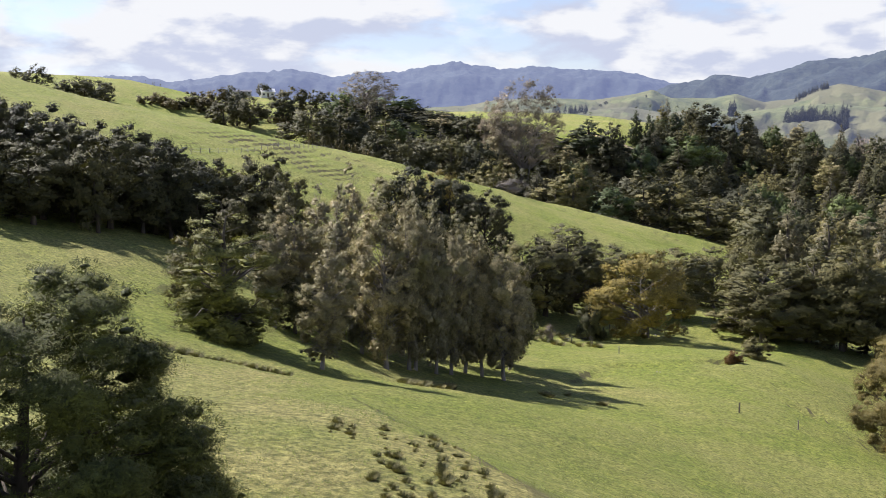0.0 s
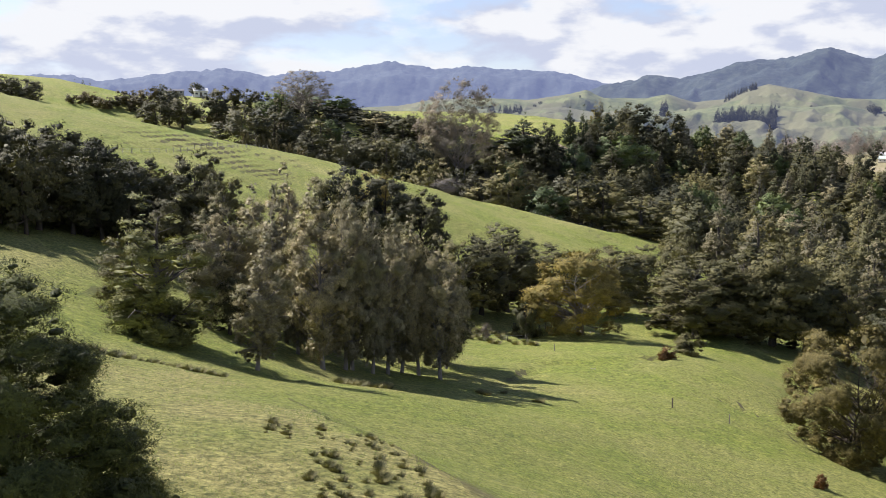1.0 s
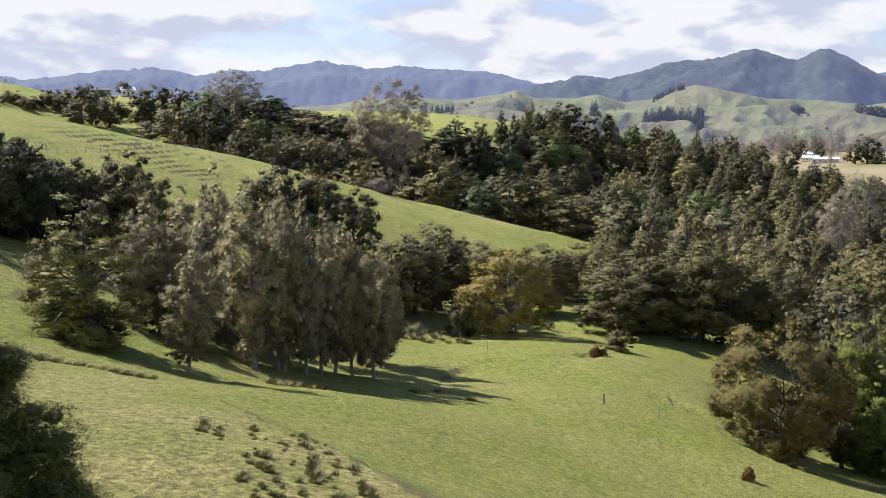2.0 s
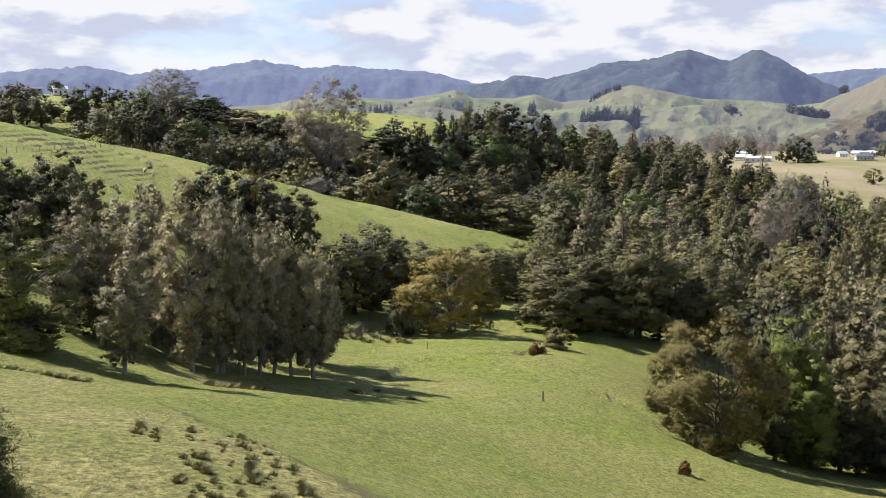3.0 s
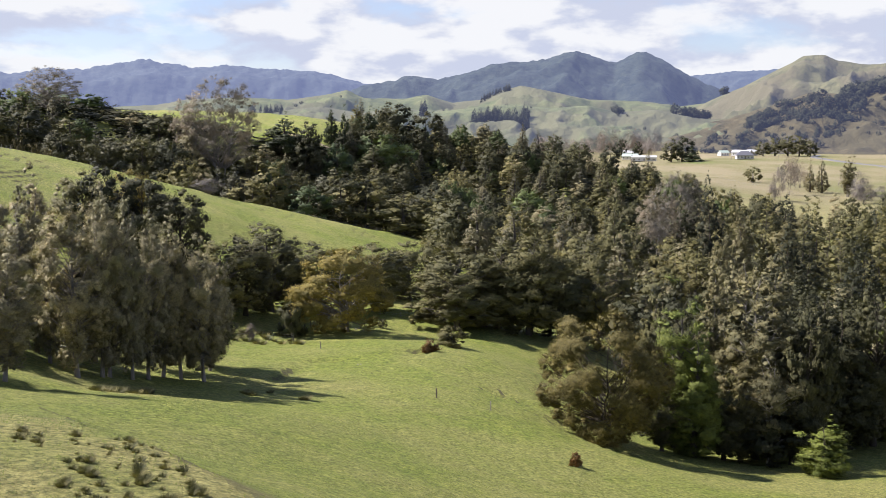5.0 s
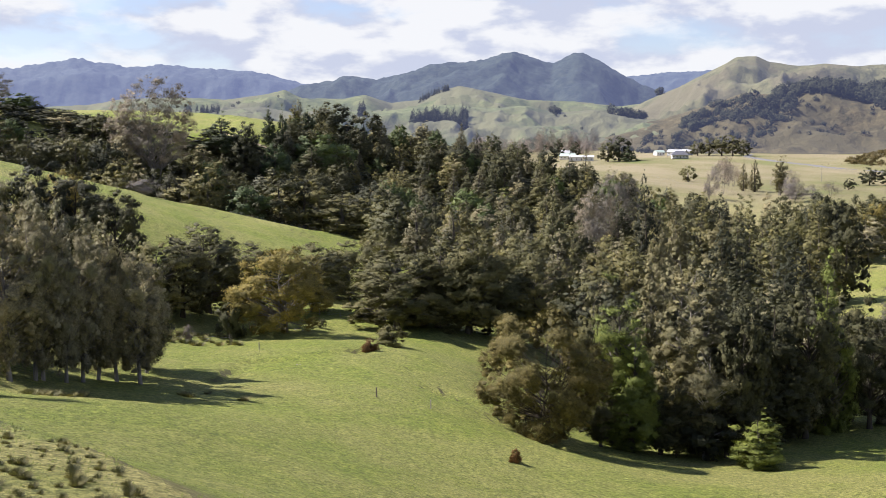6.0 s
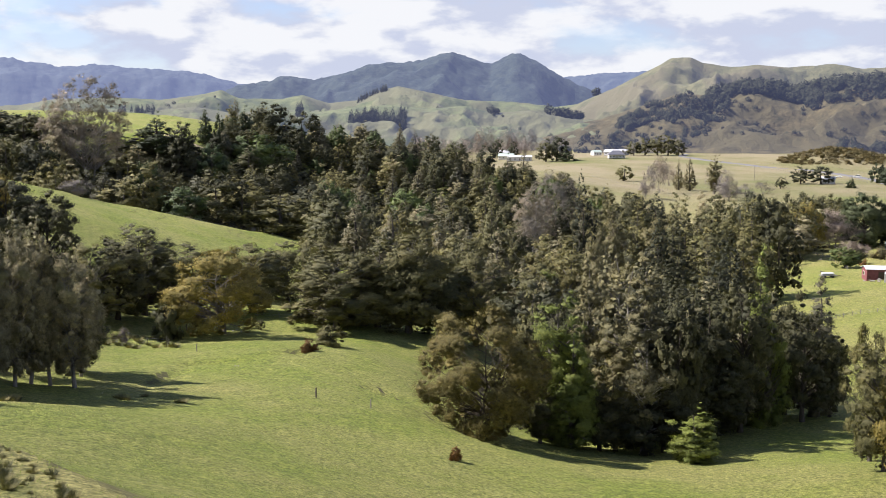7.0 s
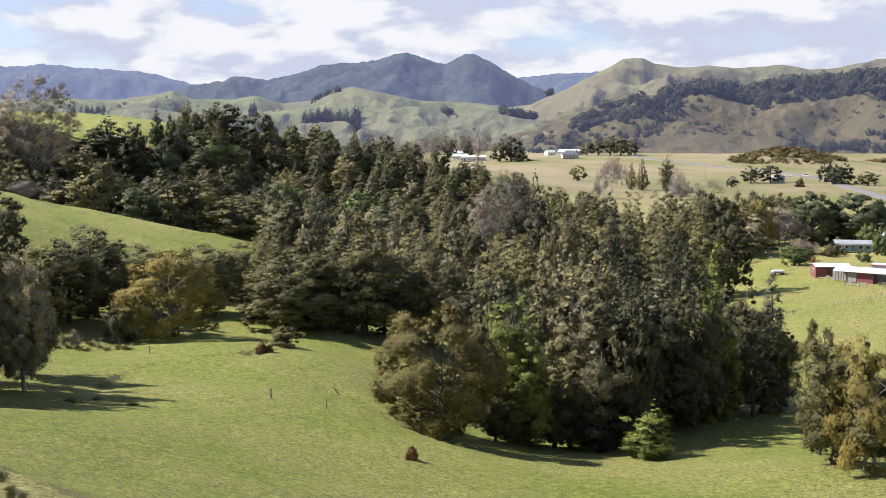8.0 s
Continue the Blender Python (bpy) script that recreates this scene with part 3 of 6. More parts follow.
def envelope(form, u):
    """Crown radius at the fraction u of its height, for a form of tree."""
    if form == "cone":
        return (1 - u) ** 0.8 * 0.92 + 0.06
    if form == "spire":
        return np.minimum(1.0, (1 - u) * 1.25 + 0.05) * np.minimum(1, 0.55 + u * 2.2)
    if form == "round":
        return np.sqrt(np.maximum(0.03, 1 - (2 * u - 0.9) ** 2 / 1.21))
    if form == "broad":
        return np.where(u < 0.38, 0.72 + 0.28 * np.sqrt(np.maximum(0, u / 0.38)), np.sqrt(np.maximum(0.05, 1 - np.maximum(0, (u - 0.38) / 0.66) ** 2.2)))
    if form == "mound":
        return 0.26 + 0.74 * (1 - u) ** 0.8
    if form == "feather":
        return np.minimum(1, 0.5 + 1.6 * u) * np.maximum(0.03, 1.02 - u ** 1.9) ** 0.65
    if form == "fan":
        return 0.35 + 0.65 * np.sqrt(np.maximum(0, 1 - (1.6 * u - 0.85) ** 2 / 0.75))
    return np.minimum(1, 0.5 + 1.6 * u) * np.sqrt(np.maximum(0.03, 1.02 - u ** 2.6))      # column


def octa_fine():
    """An eight-sided ball whose sides are split in four."""
    v = [(1, 0, 0), (0, 1, 0), (-1, 0, 0), (0, -1, 0), (0, 0, 1), (0, 0, -1)]
    f, mids, out = [(0, 1, 4), (1, 2, 4), (2, 3, 4), (3, 0, 4), (1, 0, 5), (2, 1, 5), (3, 2, 5), (0, 3, 5)], {}, []

    def middle(a, b):
        key = (min(a, b), max(a, b))
        if key not in mids:
            mids[key] = len(v)
            v.append(tuple((p + q) / math.sqrt(2) for p, q in zip(v[a], v[b])))
        return mids[key]

    for a, b, c in f:
        ab, bc, ca = middle(a, b), middle(b, c), middle(c, a)
        out += [(a, ab, ca), (ab, b, bc), (ca, bc, c), (ab, bc, ca)]
    return np.array(v) * 1.06, np.array(out)


OCTA_FINE = octa_fine()
OCTA = (np.array([(1, 0, 0), (0, 1, 0), (-1, 0, 0), (0, -1, 0), (0, 0, 1), (0, 0, -1)]) * 1.15, np.array([(0, 1, 4), (1, 2, 4), (2, 3, 4), (3, 0, 4), (1, 0, 5), (2, 1, 5), (3, 2, 5), (0, 3, 5)]))


def grow(seed, form, height, radius, clear, puffs, tufts, size, per=3, puff=0.24, width=0.5, spread=0.45, droop=0.1, trunk=0.03, limbs=0.5,
         ragged=0.18, flat=0.75, stems=1, lean=0.02, limb_from=0.25, core=1, heart=0.74,
         leaders=1, bough=0.32, least=6):
    """Trunk and crown of one tree, its foot at the origin. clear: bare fraction of the stem."""
    rng = np.random.default_rng(seed)
    # boughs: the large lumps of the crown, spread over its outline
    grid = np.linspace(0, 1, 200)
    share = np.cumsum(envelope(form, grid) + 0.25)
    lumps = int(max(9, 10.5 * (1 - clear) * height / radius * (0.34 / bough) ** 2 * 0.8 / flat ** 0.8))
    u = np.interp((np.arange(lumps) + rng.uniform(0, 1, lumps)) / lumps, share / share[-1], grid)
    u[-1] = 1.0 if form in ("cone", "spire") else u[-1]
    th = np.arange(lumps) * 2.39996 + rng.uniform(-0.6, 0.6, lumps)
    lobes = 1 + ragged * (np.sin(th * 2 + rng.uniform(0, 6)) * 0.6 + np.sin(th * 3 + u * 5 + rng.uniform(0, 6)) * 0.5) + rng.normal(0, ragged * 0.3, lumps)
    br = radius * bough * rng.uniform(0.72, 1.2, lumps) * (0.3 + 0.7 * envelope(form, u))
    rr = np.maximum(0.04 * radius, envelope(form, u) * radius * lobes - 0.8 * br)
    z = height * (clear + (1 - clear) * u * 0.95)
    shift = np.stack([np.sin(u * 2.2) * lean * height, np.cos(u * 1.7) * lean * height], 1)
    bc = np.c_[rr * np.cos(th) + shift[:, 0], rr * np.sin(th) + shift[:, 1], z - 0.10 * rr]
    middle = np.zeros((lumps, 2))
    if leaders > 1:
        # several leading shoots of uneven height share the crown
        lead = rng.integers(0, leaders, lumps)
        turn, tall = np.arange(leaders) / leaders * 6.283 + rng.uniform(0, 6.28), np.r_[1.0, rng.uniform(0.70, 0.96, leaders - 1)]
        middle = radius * (0.40 if leaders > 2 else 0.3) * np.c_[np.cos(turn), np.sin(turn)][lead] * np.minimum(1, 0.5 + u)[:, None]
        bc[:, :2] = bc[:, :2] * 0.62 + middle
        bc[:, 2] = height * clear + (bc[:, 2] - height * clear) * tall[lead]
    bc[:, 2] = np.clip(bc[:, 2], br * flat * 0.8, height - br * flat * 0.9)
    away = unit(np.c_[bc[:, :2] - middle * 0.7, (bc[:, 2] - height * 0.45) * 1.2 * radius / height])
    # clumps of leaves sit on the outer and upper sides of the boughs
    on = rng.choice(lumps, puffs, p=br ** 2 / (br ** 2).sum())
    way = unit(rng.normal(0, 1, (puffs, 3)) + away[on] * 0.75 + np.array([0, 0, 0.35]))
    pr = np.minimum(radius * puff * (0.5 + 0.95 * rng.random(puffs) ** 1.3), br[on] * 0.7)
    c = bc[on] + way * (br[on] * (0.98 - 0.3 * rng.random(puffs) ** 2))[:, None] * np.array([1.1, 1.1, flat])
    fill = rng.random(puffs) < 0.18
    c[fill] = (bc[on] * np.array([0.75, 0.75, 1.0]) + rng.normal(0, 0.16 * radius, (puffs, 3)))[fill]
    pr[fill] *= 1.3
    c[:, 2] = np.clip(c[:, 2], pr * 0.4, height - pr * 0.6)
    axis = middle[on]
    n = np.maximum(least, (tufts * (pr / pr.mean()) ** 2).astype(int))
    cc, pp = np.repeat(c, n, 0), np.repeat(pr, n)
    d = unit(rng.normal(0, 1, (len(cc), 3)) + np.array([0, 0, 0.35]))
    ext = rng.uniform(0.6, 1.1, len(cc)) + rng.exponential(0.13, len(cc))
    pos = cc + d * (pp * ext)[:, None] * np.array([1.12, 1.12, flat])
    pos[:, 2] = np.maximum(pos[:, 2], 0.25)
    outward = unit(np.c_[pos[:, :2] - np.repeat(axis, n, 0) * 0.5, (pos[:, 2] - height * 0.45) * 1.2 * radius / height])
    face = unit(d * 0.4 + np.repeat(way, n, 0) * 0.55 + outward * 0.75)
    v, q, shade = leaves(rng, pos, face, size, width, per, spread * 0.75, droop)
    # each clump has a dense heart of twigs and shaded leaves
    ball, tri = (OCTA, OCTA_FINE)[core]
    hearts = np.concatenate([c[:, None] + ball[None] * (pr * heart)[:, None, None] * np.array([1.12, 1.12, flat]) * rng.uniform(0.55, 1.25, (puffs, len(ball), 1)),
                             bc[:, None] + ball[None] * (br * min(heart, 0.72))[:, None, None] * np.array([1.1, 1.1, flat]) * rng.uniform(0.5, 1.15, (lumps, len(ball), 1))])
    blobs = len(hearts)
    hearts[..., 2] = np.maximum(hearts[..., 2], 0.1)
    hv, hq = hearts.reshape(-1, 3), (np.arange(blobs)[:, None, None] * len(ball) + tri[None]).reshape(-1, 3)
    crown = raw_mesh("crown", np.concatenate([v, hv]), faces_tris=np.concatenate([q, hq + len(v)]))
    crown.polygons.foreach_set("use_smooth", np.ones(len(q) + len(hq), bool))
    round_off = np.repeat(np.concatenate([unit(way * 0.6 + away[on] * 0.8), away]), len(ball), 0)
    set_normals(crown, np.concatenate([shade, unit(np.tile(unit(ball), (blobs, 1)) * 0.7 + round_off + rng.normal(0, 0.25, hv.shape))]))
    goal = np.concatenate([bc, c])
    chunks = []
    for s in range(stems):
        ang, off = rng.uniform(0, 6.28), 0.0 if stems == 1 else radius * 0.10
        spread_top = 0.0 if stems == 1 else radius * 0.42
        t = np.linspace(0, 1, 8)
        base = np.c_[np.cos(ang) * (off + spread_top * t ** 1.3), np.sin(ang) * (off + spread_top * t ** 1.3), height * 0.78 * t - 0.5 * (t == 0)]
        base[:, 0] += np.sin(t * 2.2) * lean * height + rng.normal(0, 0.006 * height, 8) * (t > 0)
        base[:, 1] += np.cos(t * 1.7) * lean * height + rng.normal(0, 0.006 * height, 8) * (t > 0)
        rad = height * trunk * (1.0 if stems == 1 else 0.62) * np.maximum(0.12, (1 - t) ** 0.8) * np.where(t == 0, 1.3, 1.0)
        chunks.append(tube(base, rad, 8))
        pick = np.arange(s, min(len(goal), int(puffs * limbs)), stems)
        for k in pick:
            rise = max(limb_from * height * 0.6, goal[k, 2] - 0.55 * math.hypot(goal[k, 0], goal[k, 1]) - 0.04 * height)
            h = min(1.0, rise / (height * 0.78))
            start = np.array([np.interp(h, t, base[:, 0]), np.interp(h, t, base[:, 1]), np.interp(h, t, base[:, 2])])
            mid = (start + goal[k]) / 2 + rng.normal(0, 0.03 * height, 3) + np.array([0, 0, 0.02 * height])
            r0 = min(height * trunk * 0.3, np.interp(h, t, rad) * 0.6)
            chunks.append(tube([start, mid, goal[k]], [r0, r0 * 0.6, r0 * 0.18], 5))
    v, q = join(chunks)
    return raw_mesh("trunk", v, q, smooth=True), crown


KINDS = {}


def kind(key, name, category, leaf, bark, seeds, **shape):
    """A kind of tree: a few individuals are grown, in a fine, a middle and a coarse build; the trees planted share their meshes."""
    KINDS[key] = (name, category, leaf, bark, seeds, shape, {})


def stock(key, seed, grade, size=1.0):
    """The trunk and crown of one individual, in a grade of build and a class of size; leaves keep their true size."""
    name, category, leaf, bark, seeds, shape, grown = KINDS[key]
    if (seed, grade, size) not in grown:
        k, big, few, per = ((1.35, 0.85, 1.3, 4), (0.62, 1.15, 1.3, 4), (0.27, 1.5, 1.0, 3), (0.06, 2.6, 0.40, 3), (0.02, 4.0, 0.13, 3))[grade]
        more = size ** 1.35
        s = dict(shape, tufts=max(3, shape["tufts"] * k / few * size ** 0.45), size=shape["size"] * big, puffs=int(shape["puffs"] * few * more), per=min(per, shape["per"]),
                 height=shape["height"] * size, radius=shape["radius"] * size, puff=shape["puff"] * size ** -0.55 * (0.92, 0.90, 0.90, 1.5, 2.6)[grade], core=(1, 1, 0, 0, 0)[grade],
                 heart=shape.get("heart", 0.74) * (0.82, 0.86, 0.95, 1.1, 1.3)[grade], least=(6, 6, 5, 3, 3)[grade])
        s["flat"] = max(shape.get("flat", 0.75), (0.5, 0.62, 0.85, 0.9, 0.9)[grade])
        if grade >= 1 and key in ("totara", "dark", "green", "tall", "tall_dark", "bright"):
            s["leaders"] = 1
        if grade >= 2:
            s["ragged"] = shape.get("ragged", 0.18) * 0.8
            s["limbs"] = 0.0 if grade > 2 else min(0.5, shape.get("limbs", 0.5) * 0.3)
        trunk, crown = grow(seed, **s)
        trunk.materials.append(bark)
        crown.materials.append(leaf)
        grown[(seed, grade, size)] = trunk, crown
    return grown[(seed, grade, size)]


def tree_pose(rng, x, y, w, s, sink, turn=None):
    return pose(x, y, ground_z(x, y) - sink, rng.uniform(-2, 2), rng.uniform(-2, 2), rng.uniform(0, 360) if turn is None else turn) @ Matrix.Diagonal((w, w, s, 1))


def plant(key, label, x, y, height, radius, turn=None, which=None, sink=0.15, group="", grade=None):
    """One tree of a kind, its foot on the ground at x, y. Those round the home paddock are built finer."""
    name, category, leaf, bark, seeds, shape, grown = KINDS[key]
    rng = random.Random(round(x * 13.7 + y * 7.3, 2))
    off = math.hypot(x, y)
    seed = seeds[rng.randrange(len(seeds)) if which is None else which]
    size = min((0.6, 1.0, 1.5, 2.0), key=lambda k: abs(math.log(k * math.sqrt(shape["height"] * shape["radius"] / (height * radius)))))
    size = min(size, 1.0) if off > 300 else size
    trunk, crown = stock(key, seed, grade if grade is not None else 0 if off < 140 else 1 if off < 262 else 2 if off < 620 else 3, size)
    base = new(name)
    base.empty_display_size = 0.5
    base.matrix_basis = tree_pose(rng, x, y, radius / shape["radius"] / size, height / shape["height"] / size, sink, turn)
    part("trunk", trunk, bark, base)
    part("crown", crown, leaf, base)
    return tagged(base, label, category, group)


kind("totara", "totara_tree", "tree", TOTARA, BARK, (1, 2, 3), form="broad", height=14, radius=5.2, clear=0.12, puffs=190, tufts=26, size=0.23, per=4, puff=0.155, flat=0.55, limbs=0.2, spread=0.35, heart=0.58, leaders=3, ragged=0.22)
kind("totara_cone", "totara_tree", "tree", TOTARA, BARK, (5, 6), form="cone", height=15, radius=4.6, clear=0.06, puffs=200, tufts=24, size=0.22, per=4, puff=0.16, flat=0.5, limbs=0.2, ragged=0.2, spread=0.4, heart=0.58)
kind("dark", "forest_tree", "tree", DARK_LEAF, DARK_BARK, (8, 9), form="broad", height=14, radius=5, clear=0.13, puffs=150, tufts=28, size=0.25, per=4, puff=0.18, flat=0.65, limbs=0.2, spread=0.4, heart=0.6, leaders=3, ragged=0.2)
kind("olive", "spreading_tree", "tree", OLIVE_LEAF, PALE_BARK, (11, 12), form="round", height=12, radius=6.5, clear=0.1, puffs=230, tufts=30, size=0.25, per=4, puff=0.125, flat=0.6, limbs=0.16, stems=3, ragged=0.18, spread=0.4, heart=0.55)
kind("grey", "grey_tree", "tree", GREY_LEAF, PALE_BARK, (13, 14, 15, 16), form="column", height=16, radius=3.3, clear=0.13, puffs=270, tufts=26, size=0.15, per=4, puff=0.135, flat=1.0, heart=0.62, spread=0.5, limbs=0.45, width=0.42, droop=0.2, trunk=0.0125, lean=0.035, ragged=0.24, leaders=3)
kind("feather", "grey_tree", "tree", GREY_LEAF, PALE_BARK, (13, 14, 15, 16), form="feather", height=18, radius=3.6, clear=0.1, puffs=340, tufts=28, size=0.14, per=4, puff=0.13, flat=1.0, heart=0.58, spread=0.6, limbs=0.4, width=0.42, droop=0.12, trunk=0.0125, lean=0.03, ragged=0.2, leaders=2, bough=0.24)
kind("olive_cone", "totara_tree", "tree", OLIVE_GREEN_LEAF, BARK, (5, 6), form="cone", height=15, radius=4.6, clear=0.06, puffs=260, tufts=24, size=0.18, per=4, puff=0.14, flat=0.55, limbs=0.2, ragged=0.2, spread=0.4, heart=0.55, leaders=2)
kind("spire", "spire_tree", "tree", SPIRE_LEAF, BARK, (17, 18, 19), form="spire", height=16, radius=2.7, clear=0.04, puffs=210, tufts=24, size=0.22, per=4, puff=0.17, flat=1.0, heart=0.6, spread=0.5, limbs=0.12, width=0.45, droop=0.1, ragged=0.14, bough=0.26)
kind("green", "broadleaf_tree", "tree", GREEN_LEAF, BARK, (20, 21), form="round", height=11, radius=4.6, clear=0.08, puffs=90, tufts=46, size=0.3, per=4, puff=0.2, flat=0.75, limbs=0.2, heart=0.7, leaders=3)
kind("gum", "gum_tree", "tree", GUM_LEAF, PALE_BARK, (22, 23), form="broad", height=26, radius=10, clear=0.26, puffs=330, tufts=44, size=0.22, per=4, puff=0.075, bough=0.19, flat=0.6, heart=0.3, spread=0.6, limbs=0.3, droop=0.2, width=0.35, trunk=0.014, stems=3, ragged=0.16)
kind("pine", "pine_tree", "tree", PINE_LEAF, DARK_BARK, (24, 25), form="cone", height=16, radius=4.2, clear=0.08, puffs=120, tufts=38, size=0.3, per=4, puff=0.22, flat=0.5, limbs=0.25, heart=0.68)
kind("bare", "bare_tree", "tree", TWIG, PALE_BARK, (26, 27), form="round", height=9, radius=3.6, clear=0.16, puffs=60, tufts=60, size=0.55, per=3, puff=0.22, flat=0.9, heart=0.02, limbs=1.0, width=0.08, trunk=0.022, stems=2)
PLUME_LEAF = leaf_mat("plume_leaf", (0.080, 0.072, 0.035), (0.228, 0.198, 0.098), 0.4, hue=0.22)
kind("tall_grey", "grey_tree", "tree", PLUME_LEAF, PALE_BARK, (70, 71, 72), form="column", height=30, radius=4.4, clear=0.08, puffs=420, tufts=32, size=0.16, per=4, puff=0.14, flat=0.95, heart=0.58, spread=0.5, limbs=0.3, width=0.42, droop=0.15, trunk=0.011, ragged=0.32, leaders=3)
kind("plume", "grey_tree", "tree", PLUME_LEAF, PALE_BARK, (80, 81), form="spire", height=30, radius=5.6, clear=0.05, puffs=560, tufts=36, size=0.16, per=4, puff=0.135, flat=0.9, heart=0.6, spread=0.45, limbs=0.12, width=0.42, droop=0.15, trunk=0.011, ragged=0.16, leaders=2, bough=0.24)
DEEP_LEAF = leaf_mat("deep_green_leaf", (0.012, 0.014, 0.006), (0.074, 0.072, 0.030), 0.5, thin=0.1)
kind("tall_dark", "forest_tree", "tree", DEEP_LEAF, DARK_BARK, (73, 74), form="spire", height=28, radius=5.5, clear=0.05, puffs=420, tufts=24, size=0.2, per=4, puff=0.12, flat=0.85, heart=0.65, spread=0.4, limbs=0.06, ragged=0.12, bough=0.2, leaders=1, trunk=0.014)
kind("under", "undergrowth", "bush", DEEP_LEAF, DARK_BARK, (8, 9), form="broad", height=14, radius=5, clear=0.13, puffs=150, tufts=28, size=0.25, per=4, puff=0.18, flat=0.65, limbs=0.2, spread=0.4, heart=0.6, leaders=3, ragged=0.2)
kind("tall", "totara_tree", "tree", TOTARA, BARK, (75, 76), form="spire", height=28, radius=6, clear=0.06, puffs=330, tufts=28, size=0.22, per=4, puff=0.13, flat=0.65, heart=0.62, spread=0.4, limbs=0.2, ragged=0.25, leaders=2, trunk=0.014)
kind("cypress", "cypress_tree", "tree", PINE_LEAF, DARK_BARK, (44, 45), form="round", height=16, radius=7, clear=0.03, puffs=300, tufts=30, size=0.3, per=4, puff=0.13, flat=0.95, limbs=0.15, ragged=0.08, heart=0.75, bough=0.24)
kind("shrub", "shrub", "shrub", TOTARA, DARK_BARK, (28, 29), form="round", height=2.5, radius=1.4, clear=0.02, puffs=30, tufts=34, size=0.18, per=4, puff=0.28, limbs=0.3)
kind("rust", "shrub", "shrub", RUST_LEAF, DARK_BARK, (30, 31), form="cone", height=2.2, radius=1.1, clear=0.02, puffs=26, tufts=34, size=0.15, per=4, puff=0.26, limbs=0.3, spread=0.7)
kind("gorse", "gorse_bush", "shrub", GORSE_LEAF, DARK_BARK, (32, 33), form="round", height=2.5, radius=1.8, clear=0.0, puffs=22, tufts=60, size=0.22, per=3, puff=0.32, limbs=0.2)
BRONZE_LEAF = leaf_mat("bronze_leaf", (0.050, 0.044, 0.013), (0.225, 0.178, 0.054), 0.6)
kind("fan", "fan_tree", "tree", BRONZE_LEAF, DARK_BARK, (34,), form="fan", height=11, radius=5.2, clear=0.05, puffs=560, tufts=22, size=0.15, per=4, puff=0.095, flat=0.95, limbs=0.1, trunk=0.02, bough=0.22, stems=4, ragged=0.16, heart=0.55, spread=0.6)
kind("hero", "totara_tree", "tree", HERO_LEAF, DARK_BARK, (35,), form="mound", height=9, radius=6.0, clear=0.0, puffs=1150, tufts=58, size=0.105, per=4, puff=0.064, flat=0.72, limbs=0.03, ragged=0.09, limb_from=0.1, spread=0.5, heart=0.55, bough=0.17, width=0.36)
SCRUB_LEAF = leaf_mat("scrub_leaf", (0.055, 0.046, 0.018), (0.150, 0.118, 0.048), 0.5)
kind("scrub", "scrub_bush", "shrub", SCRUB_LEAF, DARK_BARK, (36, 37), form="round", height=5, radius=3.4, clear=0.0, puffs=50, tufts=36, size=0.24, per=4, puff=0.24, flat=0.8, limbs=0.2)
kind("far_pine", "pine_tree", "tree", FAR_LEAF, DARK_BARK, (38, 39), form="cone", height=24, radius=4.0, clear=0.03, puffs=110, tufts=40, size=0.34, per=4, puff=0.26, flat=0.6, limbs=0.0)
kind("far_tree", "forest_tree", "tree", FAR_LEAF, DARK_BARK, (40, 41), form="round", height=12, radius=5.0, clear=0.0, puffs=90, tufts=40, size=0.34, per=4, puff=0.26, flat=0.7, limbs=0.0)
BRIGHT_LEAF = leaf_mat("young_totara_leaf", (0.050, 0.070, 0.015), (0.245, 0.270, 0.058), 0.6, hue=0.25)
kind("bright", "totara_tree", "tree", BRIGHT_LEAF, BARK, (50, 51), form="spire", height=15, radius=4.2, clear=0.03, puffs=280, tufts=28, size=0.2, per=4, puff=0.14, flat=0.55, limbs=0.2, ragged=0.2, leaders=2, spread=0.35, heart=0.62)
SNAG_BARK = bark_mat("bleached_bark", (0.170, 0.150, 0.130), (0.420, 0.385, 0.345))
kind("snag", "grey_tree", "tree", PLUME_LEAF, SNAG_BARK, (60, 61), form="column", height=20, radius=5, clear=0.14, puffs=90, tufts=34, size=0.2, per=4, puff=0.15, flat=0.9, heart=0.5, spread=0.5, limbs=0.6, trunk=0.013, ragged=0.4, leaders=3)

# single trees, by their place in the plan: kind, place, height and crown radius
plant("hero", "dark dense totara tree close by on the grassy spur", -12.9, 32.5, 9.2, 6.9)
plant("dark", "dark green dense native forest tree", -55.2, 139.5, 14.3, 4.7)
plant("dark", "dark green dense native forest tree", -60.8, 142.6, 13.6, 4.9)
plant("dark", "dark green dense native forest tree", -54.8, 148.2, 13.4, 3.7)
plant("dark", "dark green dense native forest tree", -47.9, 140.0, 13.6, 3.5)
plant("dark", "dark green dense native forest tree", -45.5, 153.4, 14.3, 4.0)
plant("dark", "dark green dense native forest tree", -42.9, 133.3, 11.8, 3.3)
plant("dark", "dark green dense native forest tree", -49.2, 128.9, 9.4, 4.3)
plant("dark", "dark green dense native forest tree", -52.6, 124.3, 9.2, 4.2)
plant("totara", "olive-green bushy totara tree in rough pasture", -40.2, 144.5, 10.2, 3.9)
plant("totara", "olive-green bushy totara tree in rough pasture", -37.1, 147.4, 12.3, 4.1)
plant("dark", "dark green dense native forest tree", -35.7, 156.0, 10.2, 3.8)
plant("totara", "olive-green bushy totara tree in rough pasture", -38.7, 186.0, 9.8, 2.4)
plant("dark", "dark green dense native forest tree", -27.4, 162.7, 16.3, 5.0)
